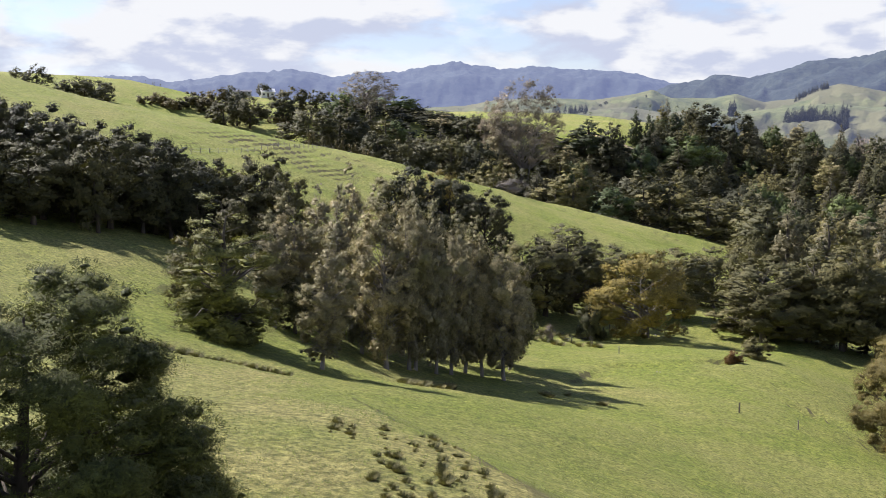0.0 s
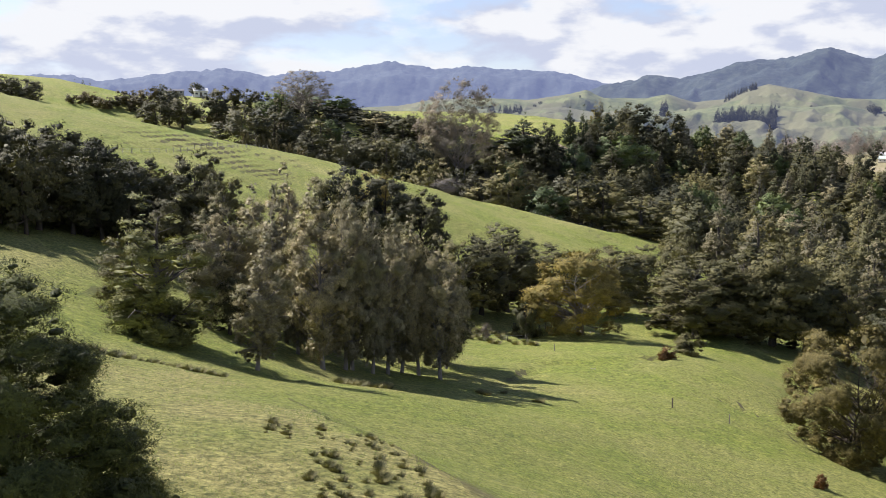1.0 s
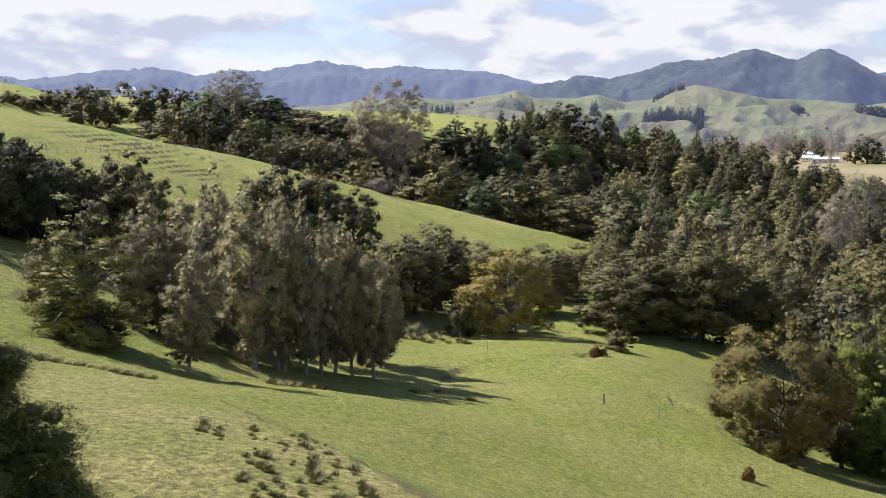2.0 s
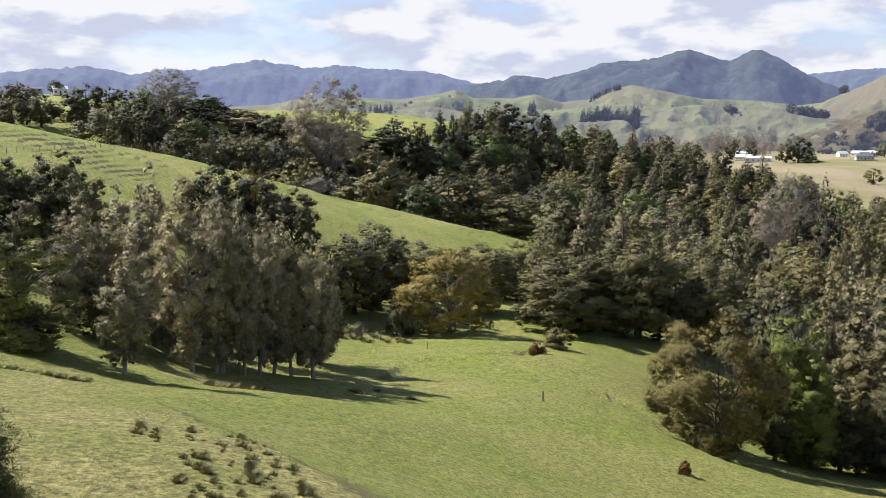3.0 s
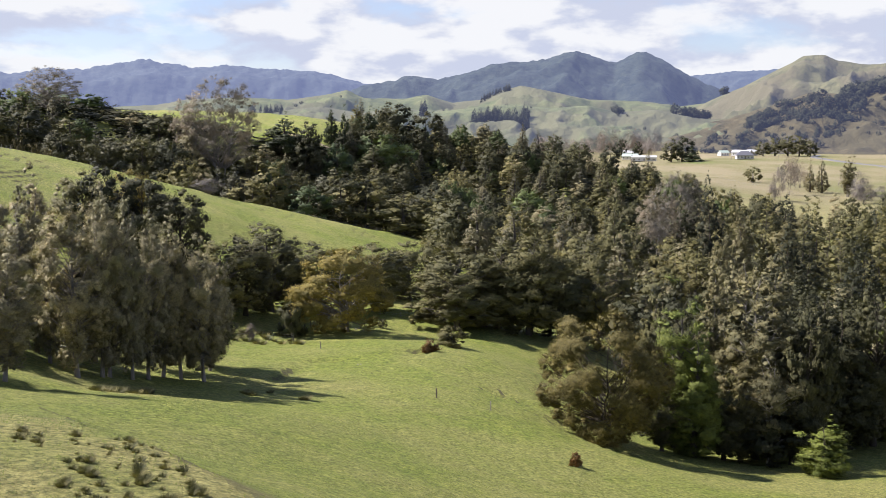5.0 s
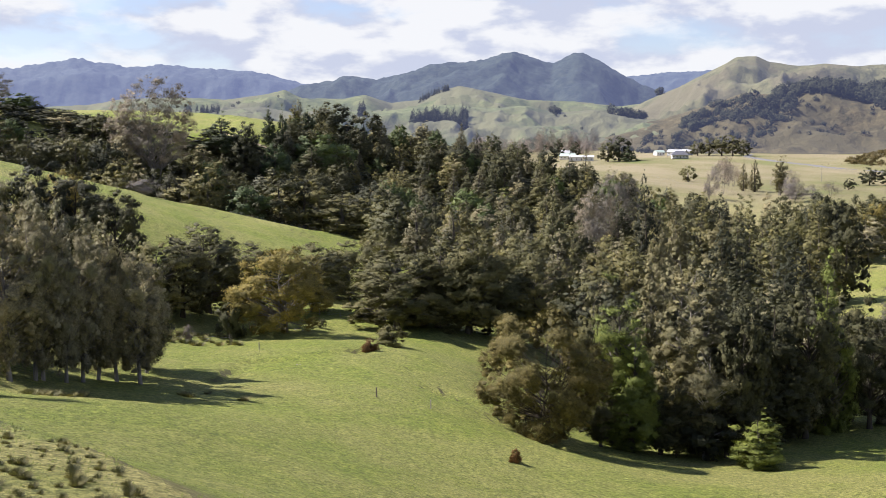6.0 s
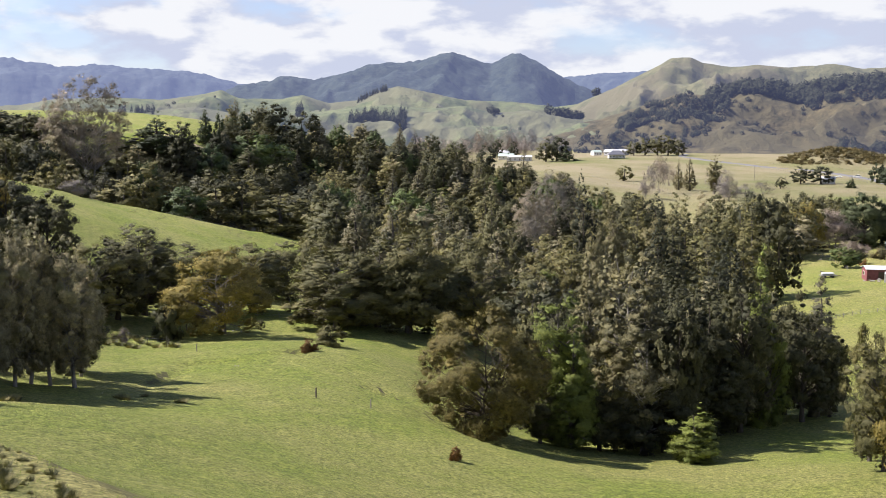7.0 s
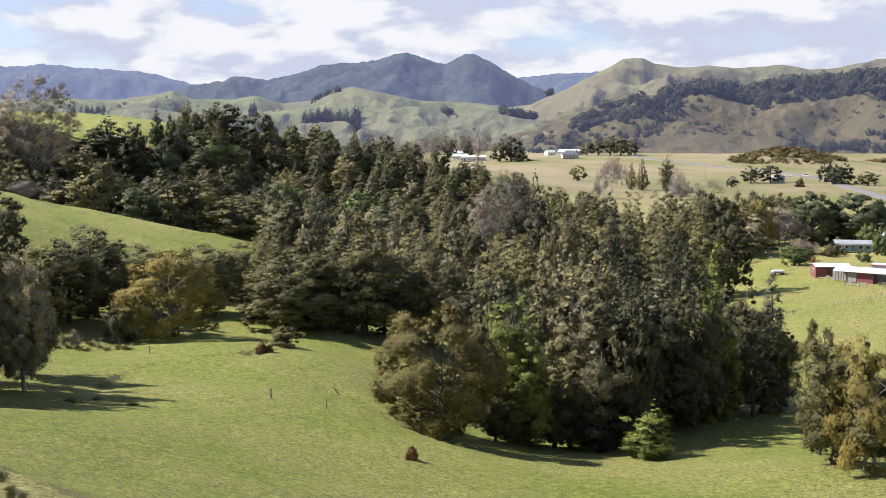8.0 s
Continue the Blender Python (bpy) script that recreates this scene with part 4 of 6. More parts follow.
plant("totara", "olive-green bushy totara tree in rough pasture", -23.4, 158.3, 14.6, 3.8)
plant("dark", "dark green dense native forest tree", -26.2, 137.5, 11.4, 3.3)
plant("olive_cone", "conical olive-green totara with layered sprays", -20.7, 101.9, 15.0, 6.1)
plant("totara", "olive-green bushy totara tree in rough pasture", -24.7, 107.2, 9.4, 3.5)
plant("dark", "dark green dense native forest tree", -19.2, 120.5, 9.6, 3.3)
plant("dark", "dark green dense native forest tree", -16.5, 118.9, 7.6, 2.5)
plant("feather", "tall grey-brown tree with a pale slender trunk", -11.1, 97.4, 13.9, 3.0)
plant("feather", "tall grey-brown tree with a pale slender trunk", -5.7, 115.9, 21.9, 4.1)
plant("feather", "tall grey-brown tree with a pale slender trunk", -2.6, 120.0, 22.3, 3.5)
plant("feather", "tall grey-brown tree with a pale slender trunk", -4.3, 118.9, 21.0, 3.5)
plant("feather", "tall grey-brown tree with a pale slender trunk", -1.2, 121.0, 21.2, 3.0)
plant("feather", "tall grey-brown tree with a pale slender trunk", 0.5, 123.0, 20.5, 3.1)
plant("feather", "tall grey-brown tree with a pale slender trunk", 4.5, 126.9, 21.1, 3.5)
plant("feather", "tall grey-brown tree with a pale slender trunk", 6.7, 125.8, 19.0, 3.5)
plant("feather", "tall grey-brown tree with a pale slender trunk", 2.7, 126.0, 19.3, 3.4)
plant("feather", "tall grey-brown tree with a pale slender trunk", -8.8, 120.7, 16.6, 3.2)
plant("feather", "tall grey-brown tree with a pale slender trunk", -5.3, 127.9, 22.1, 3.5)
plant("feather", "tall grey-brown tree with a pale slender trunk", -10.8, 130.6, 22.9, 3.8)
plant("feather", "tall grey-brown tree with a pale slender trunk", -12.3, 127.4, 19.2, 3.4)
plant("feather", "tall grey-brown tree with a pale slender trunk", -17.9, 124.7, 16.0, 3.6)
plant("feather", "tall grey-brown tree with a pale slender trunk", -18.6, 117.5, 14.1, 3.0)
plant("feather", "tall grey-brown tree with a pale slender trunk", -16.3, 139.1, 17.2, 4.1)
plant("feather", "tall grey-brown tree with a pale slender trunk", 2.2, 134.0, 18.6, 3.6)
plant("feather", "tall grey-brown tree with a pale slender trunk", 9.0, 135.7, 17.9, 3.2)
plant("totara", "olive-green bushy totara tree in rough pasture", -13.6, 129.3, 7.5, 3.1)
plant("totara", "olive-green bushy totara tree in rough pasture", 8.9, 139.7, 13.4, 3.7)
plant("dark", "dark green dense native forest tree", -4.5, 205.0, 21.0, 5.1)
plant("dark", "dark green dense native forest tree", 1.7, 205.0, 20.6, 7.5)
plant("dark", "dark green dense native forest tree", 8.1, 199.8, 20.6, 5.8)
plant("totara", "olive-green bushy totara tree in rough pasture", -9.1, 207.8, 15.4, 4.9)
plant("olive", "spreading yellow-olive tree with pale forked limbs", -1.0, 215.0, 17.2, 6.2)
plant("totara", "olive-green bushy totara tree in rough pasture", 14.0, 189.5, 14.6, 5.5)
plant("dark", "dark green dense native forest tree", 18.5, 195.1, 15.2, 5.7)
plant("totara", "olive-green bushy totara tree in rough pasture", 23.9, 203.6, 17.3, 7.5)
plant("totara", "olive-green bushy totara tree in rough pasture", 34.4, 212.2, 13.5, 6.2)
plant("totara", "olive-green bushy totara tree in rough pasture", 28.8, 206.0, 11.9, 5.5)
plant("olive", "spreading yellow-olive tree with pale forked limbs", 34.4, 184.6, 15.6, 8.0)
plant("totara", "olive-green bushy totara tree in rough pasture", 45.6, 211.1, 14.8, 6.8)
plant("shrub", "small bushy green shrub on the grass", 24.9, 180.3, 6.6, 2.3)
plant("totara", "olive-green bushy totara tree in rough pasture", 58.0, 191.4, 15.8, 7.9)
plant("totara", "olive-green bushy totara tree in rough pasture", 66.9, 193.8, 17.3, 7.0)
plant("totara", "olive-green bushy totara tree in rough pasture", 73.0, 192.6, 20.8, 7.6)
plant("totara_cone", "conical olive-green totara with layered sprays", 56.5, 198.1, 10.7, 5.4)
plant("totara", "olive-green bushy totara tree in rough pasture", 63.0, 194.0, 12.6, 6.4)
plant("rust", "small rusty-brown shrub on the grass", 41.8, 152.4, 2.3, 1.4)
plant("shrub", "small bushy green shrub on the grass", 47.0, 159.2, 3.4, 2.3)
plant("totara", "olive-green bushy totara tree in rough pasture", 58.3, 232.8, 14.1, 6.6)
plant("totara", "olive-green bushy totara tree in rough pasture", 52.2, 230.2, 10.4, 5.6)
plant("bare", "leafless pinkish-grey tree with fine twigs", 20.0, 317.4, 4.5, 3.7, grade=1)
plant("totara", "olive-green bushy totara tree in rough pasture", 36.7, 350.1, 12.9, 7.7)
plant("green", "bright green rounded broadleaf tree", 53.8, 347.9, 12.8, 7.4)
plant("totara", "olive-green bushy totara tree in rough pasture", 43.9, 357.3, 21.8, 9.4)
plant("dark", "dark green dense native forest tree", 66.1, 355.9, 22.1, 10.4)
plant("totara", "olive-green bushy totara tree in rough pasture", 75.7, 357.1, 20.5, 11.5)
plant("totara", "olive-green bushy totara tree in rough pasture", 85.7, 351.7, 15.1, 12.3)
plant("dark", "dark green dense native forest tree", 100.4, 358.2, 21.7, 11.7)
plant("totara", "olive-green bushy totara tree in rough pasture", 95.2, 316.0, 19.7, 9.5)
plant("tall", "very tall olive-green totara tree", 104.0, 365.5, 33.0, 7.9)
plant("green", "bright green rounded broadleaf tree", 102.7, 458.6, 18.5, 11.1)
plant("pine", "dark conical pine on the ridge", 57.7, 426.1, 16.5, 8.5)
plant("dark", "dark green dense native forest tree", 66.4, 424.8, 15.4, 5.4)
plant("gum", "tall brownish gum tree with pale bare limbs", 30.4, 403.9, 41.5, 13.1, grade=1)
plant("gum", "tall brownish gum tree with pale bare limbs", 21.4, 409.4, 28.2, 7.7, grade=1)
plant("gum", "tall brownish gum tree with pale bare limbs", -28.2, 424.1, 18.8, 10.2, grade=1)
plant("green", "bright green rounded broadleaf tree", -20.2, 449.5, 7.8, 8.5)
plant("dark", "dark green dense native forest tree", -5.5, 440.0, 4.4, 8.0)
plant("dark", "dark green dense native forest tree", 10.0, 419.9, 11.6, 7.7)
plant("dark", "dark green dense native forest tree", -35.7, 374.3, 18.8, 8.8)
plant("dark", "dark green dense native forest tree", -56.7, 408.1, 12.6, 6.0)
plant("dark", "dark green dense native forest tree", -49.5, 409.0, 11.6, 5.4)
plant("dark", "dark green dense native forest tree", -43.9, 409.7, 11.0, 5.4)
plant("dark", "dark green dense native forest tree", -44.7, 361.2, 18.5, 8.6)
plant("totara", "olive-green bushy totara tree in rough pasture", -29.8, 398.9, 7.0, 9.4)
plant("dark", "dark green dense native forest tree", -11.5, 454.9, 6.3, 3.8)
plant("pine", "dark conical pine on the ridge", 81.1, 458.9, 16.8, 3.7)
plant("pine", "dark conical pine on the ridge", 87.0, 457.8, 20.2, 3.7)
plant("pine", "dark conical pine on the ridge", 98.1, 490.3, 12.7, 6.3)
plant("pine", "dark conical pine on the ridge", 108.3, 508.6, 16.9, 6.5)
plant("dark", "dark green dense native forest tree", 128.7, 545.0, 20.5, 10.5)
plant("dark", "dark green dense native forest tree", 144.7, 541.0, 21.3, 8.8)
plant("dark", "dark green dense native forest tree", -97.0, 590.1, 8.1, 3.4)
plant("dark", "dark green dense native forest tree", -76.6, 404.8, 9.4, 4.3)
plant("dark", "dark green dense native forest tree", -69.1, 387.9, 11.6, 5.8)
plant("dark", "dark green dense native forest tree", -114.0, 307.5, 7.5, 3.8)
plant("dark", "dark green dense native forest tree", -147.5, 378.3, 4.5, 2.1)
plant("dark", "dark green dense native forest tree", -109.0, 341.0, 8.4, 6.4)
plant("dark", "dark green dense native forest tree", -110.7, 327.8, 7.3, 4.3)
plant("fan", "bronze-green fan-shaped tree on a short forked trunk", 52.9, 115.9, 15.7, 7.5)
plant("totara_cone", "conical olive-green totara with layered sprays", 69.7, 134.5, 22.3, 4.4)
plant("bright", "young totara with bright yellow-green sprays to the ground", 65.8, 120.7, 23.5, 5.7)
plant("bright", "young totara with bright yellow-green sprays to the ground", 66.0, 117.2, 18.1, 4.4)
plant("plume", "very tall grey-green tree with feathery plumes", 76.5, 131.5, 31.0, 4.8)
# the next one is added, hidden behind the huge plume, to shade trees beside it
plant("plume", "very tall grey-green tree with feathery plumes", 83.0, 127.6, 30.5, 5.0)
plant("plume", "very tall grey-green tree with feathery plumes", 83.6, 135.8, 33.4, 5.2)
plant("plume", "huge grey-olive tree with rounded plumes and dead lower limbs", 78.2, 121.0, 31.5, 6.4)
plant("tall_dark", "very tall dark green native tree", 90.7, 138.5, 30.5, 5.6)
plant("snag", "ragged grey tree with bleached dead limbs and a pale trunk", 75.6, 115.6, 16.5, 4.2)
plant("tall_dark", "very tall dark green native tree", 88.6, 127.6, 27.0, 5.2)
plant("tall_dark", "very tall dark green native tree", 99.4, 138.1, 25.0, 5.4)
plant("tall_grey", "very tall grey-green tree with feathery plumes", 91.2, 152.3, 35.9, 3.7)
plant("tall_dark", "very tall dark green native tree", 85.1, 123.0, 27.1, 5.5)
plant("tall_dark", "very tall dark green native tree", 93.0, 124.7, 25.2, 6.0)
plant("dark", "dark green dense native forest tree", 81.8, 116.7, 20.9, 3.9)
plant("dark", "dark green dense native forest tree", 98.7, 125.4, 23.6, 5.1)
plant("bright", "young totara with bright yellow-green sprays to the ground", 103.7, 127.8, 27.6, 4.0)
plant("dark", "dark green dense native forest tree", 115.2, 135.1, 21.2, 4.7)
plant("spire", "narrow grey-green spire-shaped conifer", 117.2, 130.8, 24.5, 4.3)
plant("dark", "dark green dense native forest tree", 112.0, 127.3, 17.7, 4.5)
plant("dark", "dark green dense native forest tree", 118.9, 129.3, 15.6, 3.3)
plant("bright", "young totara with bright yellow-green sprays to the ground", 78.0, 107.2, 7.7, 4.2)
plant("totara", "olive-green bushy totara tree in rough pasture", 85.4, 83.8, 15.6, 4.5)
plant("olive", "spreading yellow-olive tree with pale forked limbs", 84.7, 78.8, 14.4, 4.6)
plant("totara", "olive-green bushy totara tree in rough pasture", 92.6, 93.6, 18.2, 2.8)
plant("totara", "olive-green bushy totara tree in rough pasture", 88.2, 77.9, 11.6, 5.0)
plant("totara", "olive-green bushy totara tree in rough pasture", 58.3, 206.3, 18.3, 4.5)
plant("totara", "olive-green bushy totara tree in rough pasture", 63.6, 194.2, 11.9, 6.5)
plant("totara", "olive-green bushy totara tree in rough pasture", 71.7, 191.4, 16.4, 6.5)
plant("totara", "olive-green bushy totara tree in rough pasture", 78.8, 191.9, 16.2, 6.6)
plant("totara", "olive-green bushy totara tree in rough pasture", 85.7, 191.1, 19.5, 6.6)
plant("spire", "narrow grey-green spire-shaped conifer", 146.7, 349.9, 22.8, 4.4)
plant("spire", "narrow grey-green spire-shaped conifer", 112.5, 383.2, 24.3, 5.0)
plant("tall_dark", "very tall dark green native tree", 165.1, 285.1, 39.5, 5.9)
plant("gum", "tall brownish gum tree with pale bare limbs", 187.4, 352.8, 35.6, 10.5, grade=1)
plant("gum", "tall brownish gum tree with pale bare limbs", 172.8, 337.8, 30.5, 8.0, grade=1)
plant("tall_grey", "very tall grey-green tree with feathery plumes", 134.8, 221.7, 33.7, 3.5)
plant("tall", "very tall olive-green totara tree", 141.6, 219.9, 34.1, 6.2)
plant("tall", "very tall olive-green totara tree", 158.5, 230.3, 32.4, 6.6)
plant("tall_grey", "very tall grey-green tree with feathery plumes", 138.3, 207.7, 32.9, 5.2)
plant("tall", "very tall olive-green totara tree", 172.5, 232.6, 30.4, 6.8)
plant("tall", "very tall olive-green totara tree", 186.7, 234.3, 28.2, 7.1)
plant("tall", "very tall olive-green totara tree", 166.0, 212.4, 26.7, 6.4)
plant("dark", "dark green dense native forest tree", 191.4, 230.5, 23.8, 6.0)
plant("tall", "very tall olive-green totara tree", 147.8, 201.1, 28.0, 5.9)
plant("dark", "dark green dense native forest tree", 274.0, 317.8, 20.0, 8.4)
plant("dark", "dark green dense native forest tree", 303.2, 332.0, 15.5, 7.5)
plant("tall", "very tall olive-green totara tree", 126.6, 271.4, 34.1, 5.5)
plant("cypress", "big dark green shelter-belt cypress with a dense crown", 297.6, 309.9, 20.1, 9.0, grade=1)
plant("cypress", "big dark green shelter-belt cypress with a dense crown", 312.4, 303.6, 18.5, 11.4, grade=1)
plant("green", "bright green rounded broadleaf tree", 302.0, 287.1, 9.9, 3.7)
plant("green", "bright green rounded broadleaf tree", 242.8, 261.2, 7.1, 4.1)
plant("bare", "leafless pinkish-grey tree with fine twigs", 285.8, 314.1, 14.0, 8.5, grade=1)
plant("bare", "leafless pinkish-grey tree with fine twigs", 286.9, 319.8, 10.4, 5.0, grade=1)
plant("rust", "small rusty-brown shrub on the grass", 288.7, 326.2, 2.6, 2.7)
plant("dark", "dark green dense native forest tree", 474.3, 551.8, 11.7, 6.1)
plant("dark", "dark green dense native forest tree", 484.8, 545.3, 12.3, 7.3)
plant("pine", "dark conical pine on the ridge", 470.7, 504.0, 7.5, 3.6)
plant("cypress", "big dark green shelter-belt cypress with a dense crown", 516.1, 529.8, 13.4, 5.0)
plant("cypress", "big dark green shelter-belt cypress with a dense crown", 505.3, 505.4, 14.0, 8.2)
plant("dark", "dark green dense native forest tree", 509.1, 487.2, 8.8, 6.3)
plant("dark", "dark green dense native forest tree", 434.3, 522.7, 7.3, 3.6)
plant("totara", "olive-green bushy totara tree in rough pasture", 393.3, 632.2, 11.5, 5.5)
plant("bare", "leafless pinkish-grey tree with fine twigs", 430.3, 644.0, 15.5, 6.5)
plant("bare", "leafless pinkish-grey tree with fine twigs", 422.7, 643.0, 10.7, 4.8)
plant("spire", "narrow grey-green spire-shaped conifer", 377.9, 546.6, 20.9, 3.1)
plant("spire", "narrow grey-green spire-shaped conifer", 380.2, 538.9, 23.6, 3.8)
plant("bare", "leafless pinkish-grey tree with fine twigs", 392.0, 530.5, 13.0, 4.8)
plant("bare", "leafless pinkish-grey tree with fine twigs", 362.0, 478.0, 12.2, 5.6)
plant("tall_grey", "very tall grey-green tree with feathery plumes", 380.7, 513.9, 24.7, 4.7)
plant("bare", "leafless pinkish-grey tree with fine twigs", 393.2, 578.6, 12.0, 5.1)
plant("dark", "dark green dense native forest tree", 470.5, 893.1, 19.4, 9.5)
plant("dark", "dark green dense native forest tree", 480.6, 890.0, 24.2, 11.6)
plant("pine", "dark conical pine on the ridge", 485.1, 879.6, 16.2, 9.5)
plant("dark", "dark green dense native forest tree", 593.8, 937.3, 14.6, 8.1)
plant("dark", "dark green dense native forest tree", 603.2, 931.2, 18.4, 9.3)
plant("dark", "dark green dense native forest tree", 609.9, 920.9, 20.6, 9.8)
plant("dark", "dark green dense native forest tree", 616.4, 910.5, 20.7, 9.8)
plant("dark", "dark green dense native forest tree", 621.4, 901.0, 16.4, 6.9)
plant("bare", "leafless pinkish-grey tree with fine twigs", 494.5, 1092.7, 28.1, 7.5)
plant("bare", "leafless pinkish-grey tree with fine twigs", 510.1, 1096.6, 28.9, 7.6)
plant("bare", "leafless pinkish-grey tree with fine twigs", 526.9, 1099.7, 27.1, 7.6)
plant("bare", "leafless pinkish-grey tree with fine twigs", 545.0, 1102.1, 25.1, 7.7)
plant("bare", "leafless pinkish-grey tree with fine twigs", 555.3, 1091.3, 25.1, 7.0)
rng = random.Random(41)
for k in range(26):
    az, off = radians(20.7 + 6.1 * k / 25 + rng.uniform(-0.12, 0.12)), rng.uniform(1130, 1240)
    plant("bare", "leafless pinkish-grey winter tree in a valley row", off * math.sin(az), off * math.cos(az), rng.uniform(15, 24), rng.uniform(5, 8), group="winter trees across the valley")
plant("dark", "dark green dense native forest tree", 481.7, 1021.6, 20.1, 5.9)
plant("dark", "dark green dense native forest tree", 483.3, 987.5, 17.6, 5.2)
plant("scrub", "low brown-olive scrub bush on the hill", -91.2, 401.8, 5.8, 5.6)
plant("scrub", "low brown-olive scrub bush on the hill", -84.5, 409.4, 7.3, 6.1)
plant("scrub", "low brown-olive scrub bush on the hill", -84.7, 397.1, 6.0, 5.1)
plant("scrub", "low brown-olive scrub bush on the hill", -79.8, 410.3, 5.9, 5.2)
plant("scrub", "low brown-olive scrub bush on the hill", -96.2, 388.2, 4.6, 3.8)
plant("scrub", "low brown-olive scrub bush on the hill", -74.3, 405.2, 4.3, 3.9)
plant("scrub", "low brown-olive scrub bush on the hill", -68.8, 412.3, 3.6, 3.5)
plant("scrub", "low brown-olive scrub bush on the hill", -62.2, 401.2, 2.9, 3.0)
plant("scrub", "low brown-olive scrub bush on the hill", -59.1, 401.7, 3.9, 3.4)
plant("scrub", "low brown-olive scrub bush on the hill", -55.3, 396.2, 2.8, 2.5)
plant("scrub", "low brown-olive scrub bush on the hill", -51.5, 390.6, 3.5, 2.3)
plant("scrub", "low brown-olive scrub bush on the hill", -39.3, 323.6, 7.2, 2.0)
plant("scrub", "low brown-olive scrub bush on the hill", -35.1, 323.1, 7.0, 2.0)
plant("scrub", "low brown-olive scrub bush on the hill", -30.9, 323.5, 7.0, 2.0)
plant("scrub", "low brown-olive scrub bush on the hill", -26.8, 323.9, 6.7, 2.0)
plant("scrub", "low brown-olive scrub bush on the hill", -22.6, 324.2, 6.7, 2.0)
plant("scrub", "low brown-olive scrub bush on the hill", -79.8, 385.8, 2.0, 1.9)
plant("dark", "dark green dense native forest tree", -76.6, 380.4, 10.3, 4.9)
plant("dark", "dark green dense native forest tree", -73.0, 387.2, 9.2, 4.1)
plant("dark", "dark green dense native forest tree", -59.0, 401.7, 11.2, 5.1)
plant("dark", "dark green dense native forest tree", -32.9, 386.6, 13.9, 6.5)
plant("dark", "dark green dense native forest tree", -21.6, 364.4, 15.9, 6.5)
plant("dark", "dark green dense native forest tree", -14.0, 364.7, 15.2, 6.5)
plant("dark", "dark green dense native forest tree", -4.7, 380.0, 15.1, 7.1)
plant("totara", "olive-green bushy totara tree in rough pasture", 3.2, 380.0, 17.7, 6.8)
plant("dark", "dark green dense native forest tree", 13.0, 379.8, 21.1, 7.1)
plant("grey", "tall grey-brown tree with a pale slender trunk", -0.9, 425.0, 7.2, 6.7)
plant("grey", "tall grey-brown tree with a pale slender trunk", 19.9, 399.5, 22.7, 6.3)
plant("dark", "dark green dense native forest tree", -29.8, 429.0, 4.8, 5.8)
plant("rust", "small rusty-brown shrub on the grass", 41.4, 96.2, 1.9, 0.7)
plant("bare", "leafless pinkish-grey tree with fine twigs", 269.6, 288.2, 5.7, 2.9, grade=1)
plant("bare", "leafless pinkish-grey tree with fine twigs", 275.5, 286.7, 4.3, 2.5, grade=1)
plant("scrub", "low brown-olive scrub bush on the hill", 275.9, 277.9, 4.6, 2.1)
plant("scrub", "low brown-olive scrub bush on the hill", 261.1, 275.6, 3.7, 1.6)
plant("rust", "small rusty-brown shrub on the grass", 253.5, 263.5, 2.5, 1.3)
plant("scrub", "low brown-olive scrub bush on the hill", 274.1, 304.4, 1.0, 1.5)
plant("green", "bright green rounded broadleaf tree", 292.5, 272.4, 10.5, 2.9)
plant("shrub", "small bushy green shrub on the grass", 16.3, 179.3, 1.0, 0.9)
plant("totara", "olive-green bushy totara tree in rough pasture", 43.2, 191.2, 2.1, 0.8)
plant("bare", "leafless pinkish-grey tree with fine twigs", 17.6, 175.1, 2.9, 0.7, grade=1)
plant("dark", "dark green dense native forest tree", 249.6, 312.0, 23.6, 8.4)
plant("totara", "olive-green bushy totara tree in rough pasture", 205.0, 270.7, 24.0, 6.8)
plant("dark", "dark green dense native forest tree", 262.9, 314.1, 21.9, 7.3)
plant("olive", "spreading yellow-olive tree with pale forked limbs", 269.7, 308.3, 18.9, 6.0)
plant("totara", "olive-green bushy totara tree in rough pasture", 256.6, 299.8, 18.9, 7.4)
plant("dark", "dark green dense native forest tree", 314.7, 348.6, 15.1, 6.4)
plant("dark", "dark green dense native forest tree", 246.4, 301.8, 21.7, 6.5)
plant("grey", "tall grey-brown tree with a pale slender trunk", 251.3, 291.2, 15.6, 6.9)
plant("totara", "olive-green bushy totara tree in rough pasture", 226.6, 291.9, 23.2, 6.6)
plant("dark", "dark green dense native forest tree", 311.6, 337.9, 13.8, 5.8)
plant("dark", "dark green dense native forest tree", 314.8, 361.9, 15.1, 6.0)
plant("bare", "leafless pinkish-grey tree with fine twigs", 354.9, 532.0, 20.1, 4.7)
plant("bare", "leafless pinkish-grey tree with fine twigs", 326.9, 502.5, 16.2, 3.8)
plant("bare", "leafless pinkish-grey tree with fine twigs", 401.6, 497.8, 8.1, 4.7)
plant("bare", "leafless pinkish-grey tree with fine twigs", 375.7, 480.0, 8.1, 5.1)
plant("bare", "leafless pinkish-grey tree with fine twigs", 373.2, 494.6, 15.8, 3.9)
plant("tall_grey", "very tall grey-green tree with feathery plumes", 379.9, 514.5, 25.4, 3.0)
plant("scrub", "low brown-olive scrub bush on the hill", 318.9, 384.6, 3.9, 3.1)
plant("bare", "leafless pinkish-grey tree with fine twigs", 274.8, 290.2, 5.1, 2.9, grade=1)
plant("bare", "leafless pinkish-grey tree with fine twigs", 259.2, 277.4, 2.8, 3.2, grade=1)
plant("shrub", "small bushy green shrub on the grass", 254.6, 270.7, 5.5, 3.9)
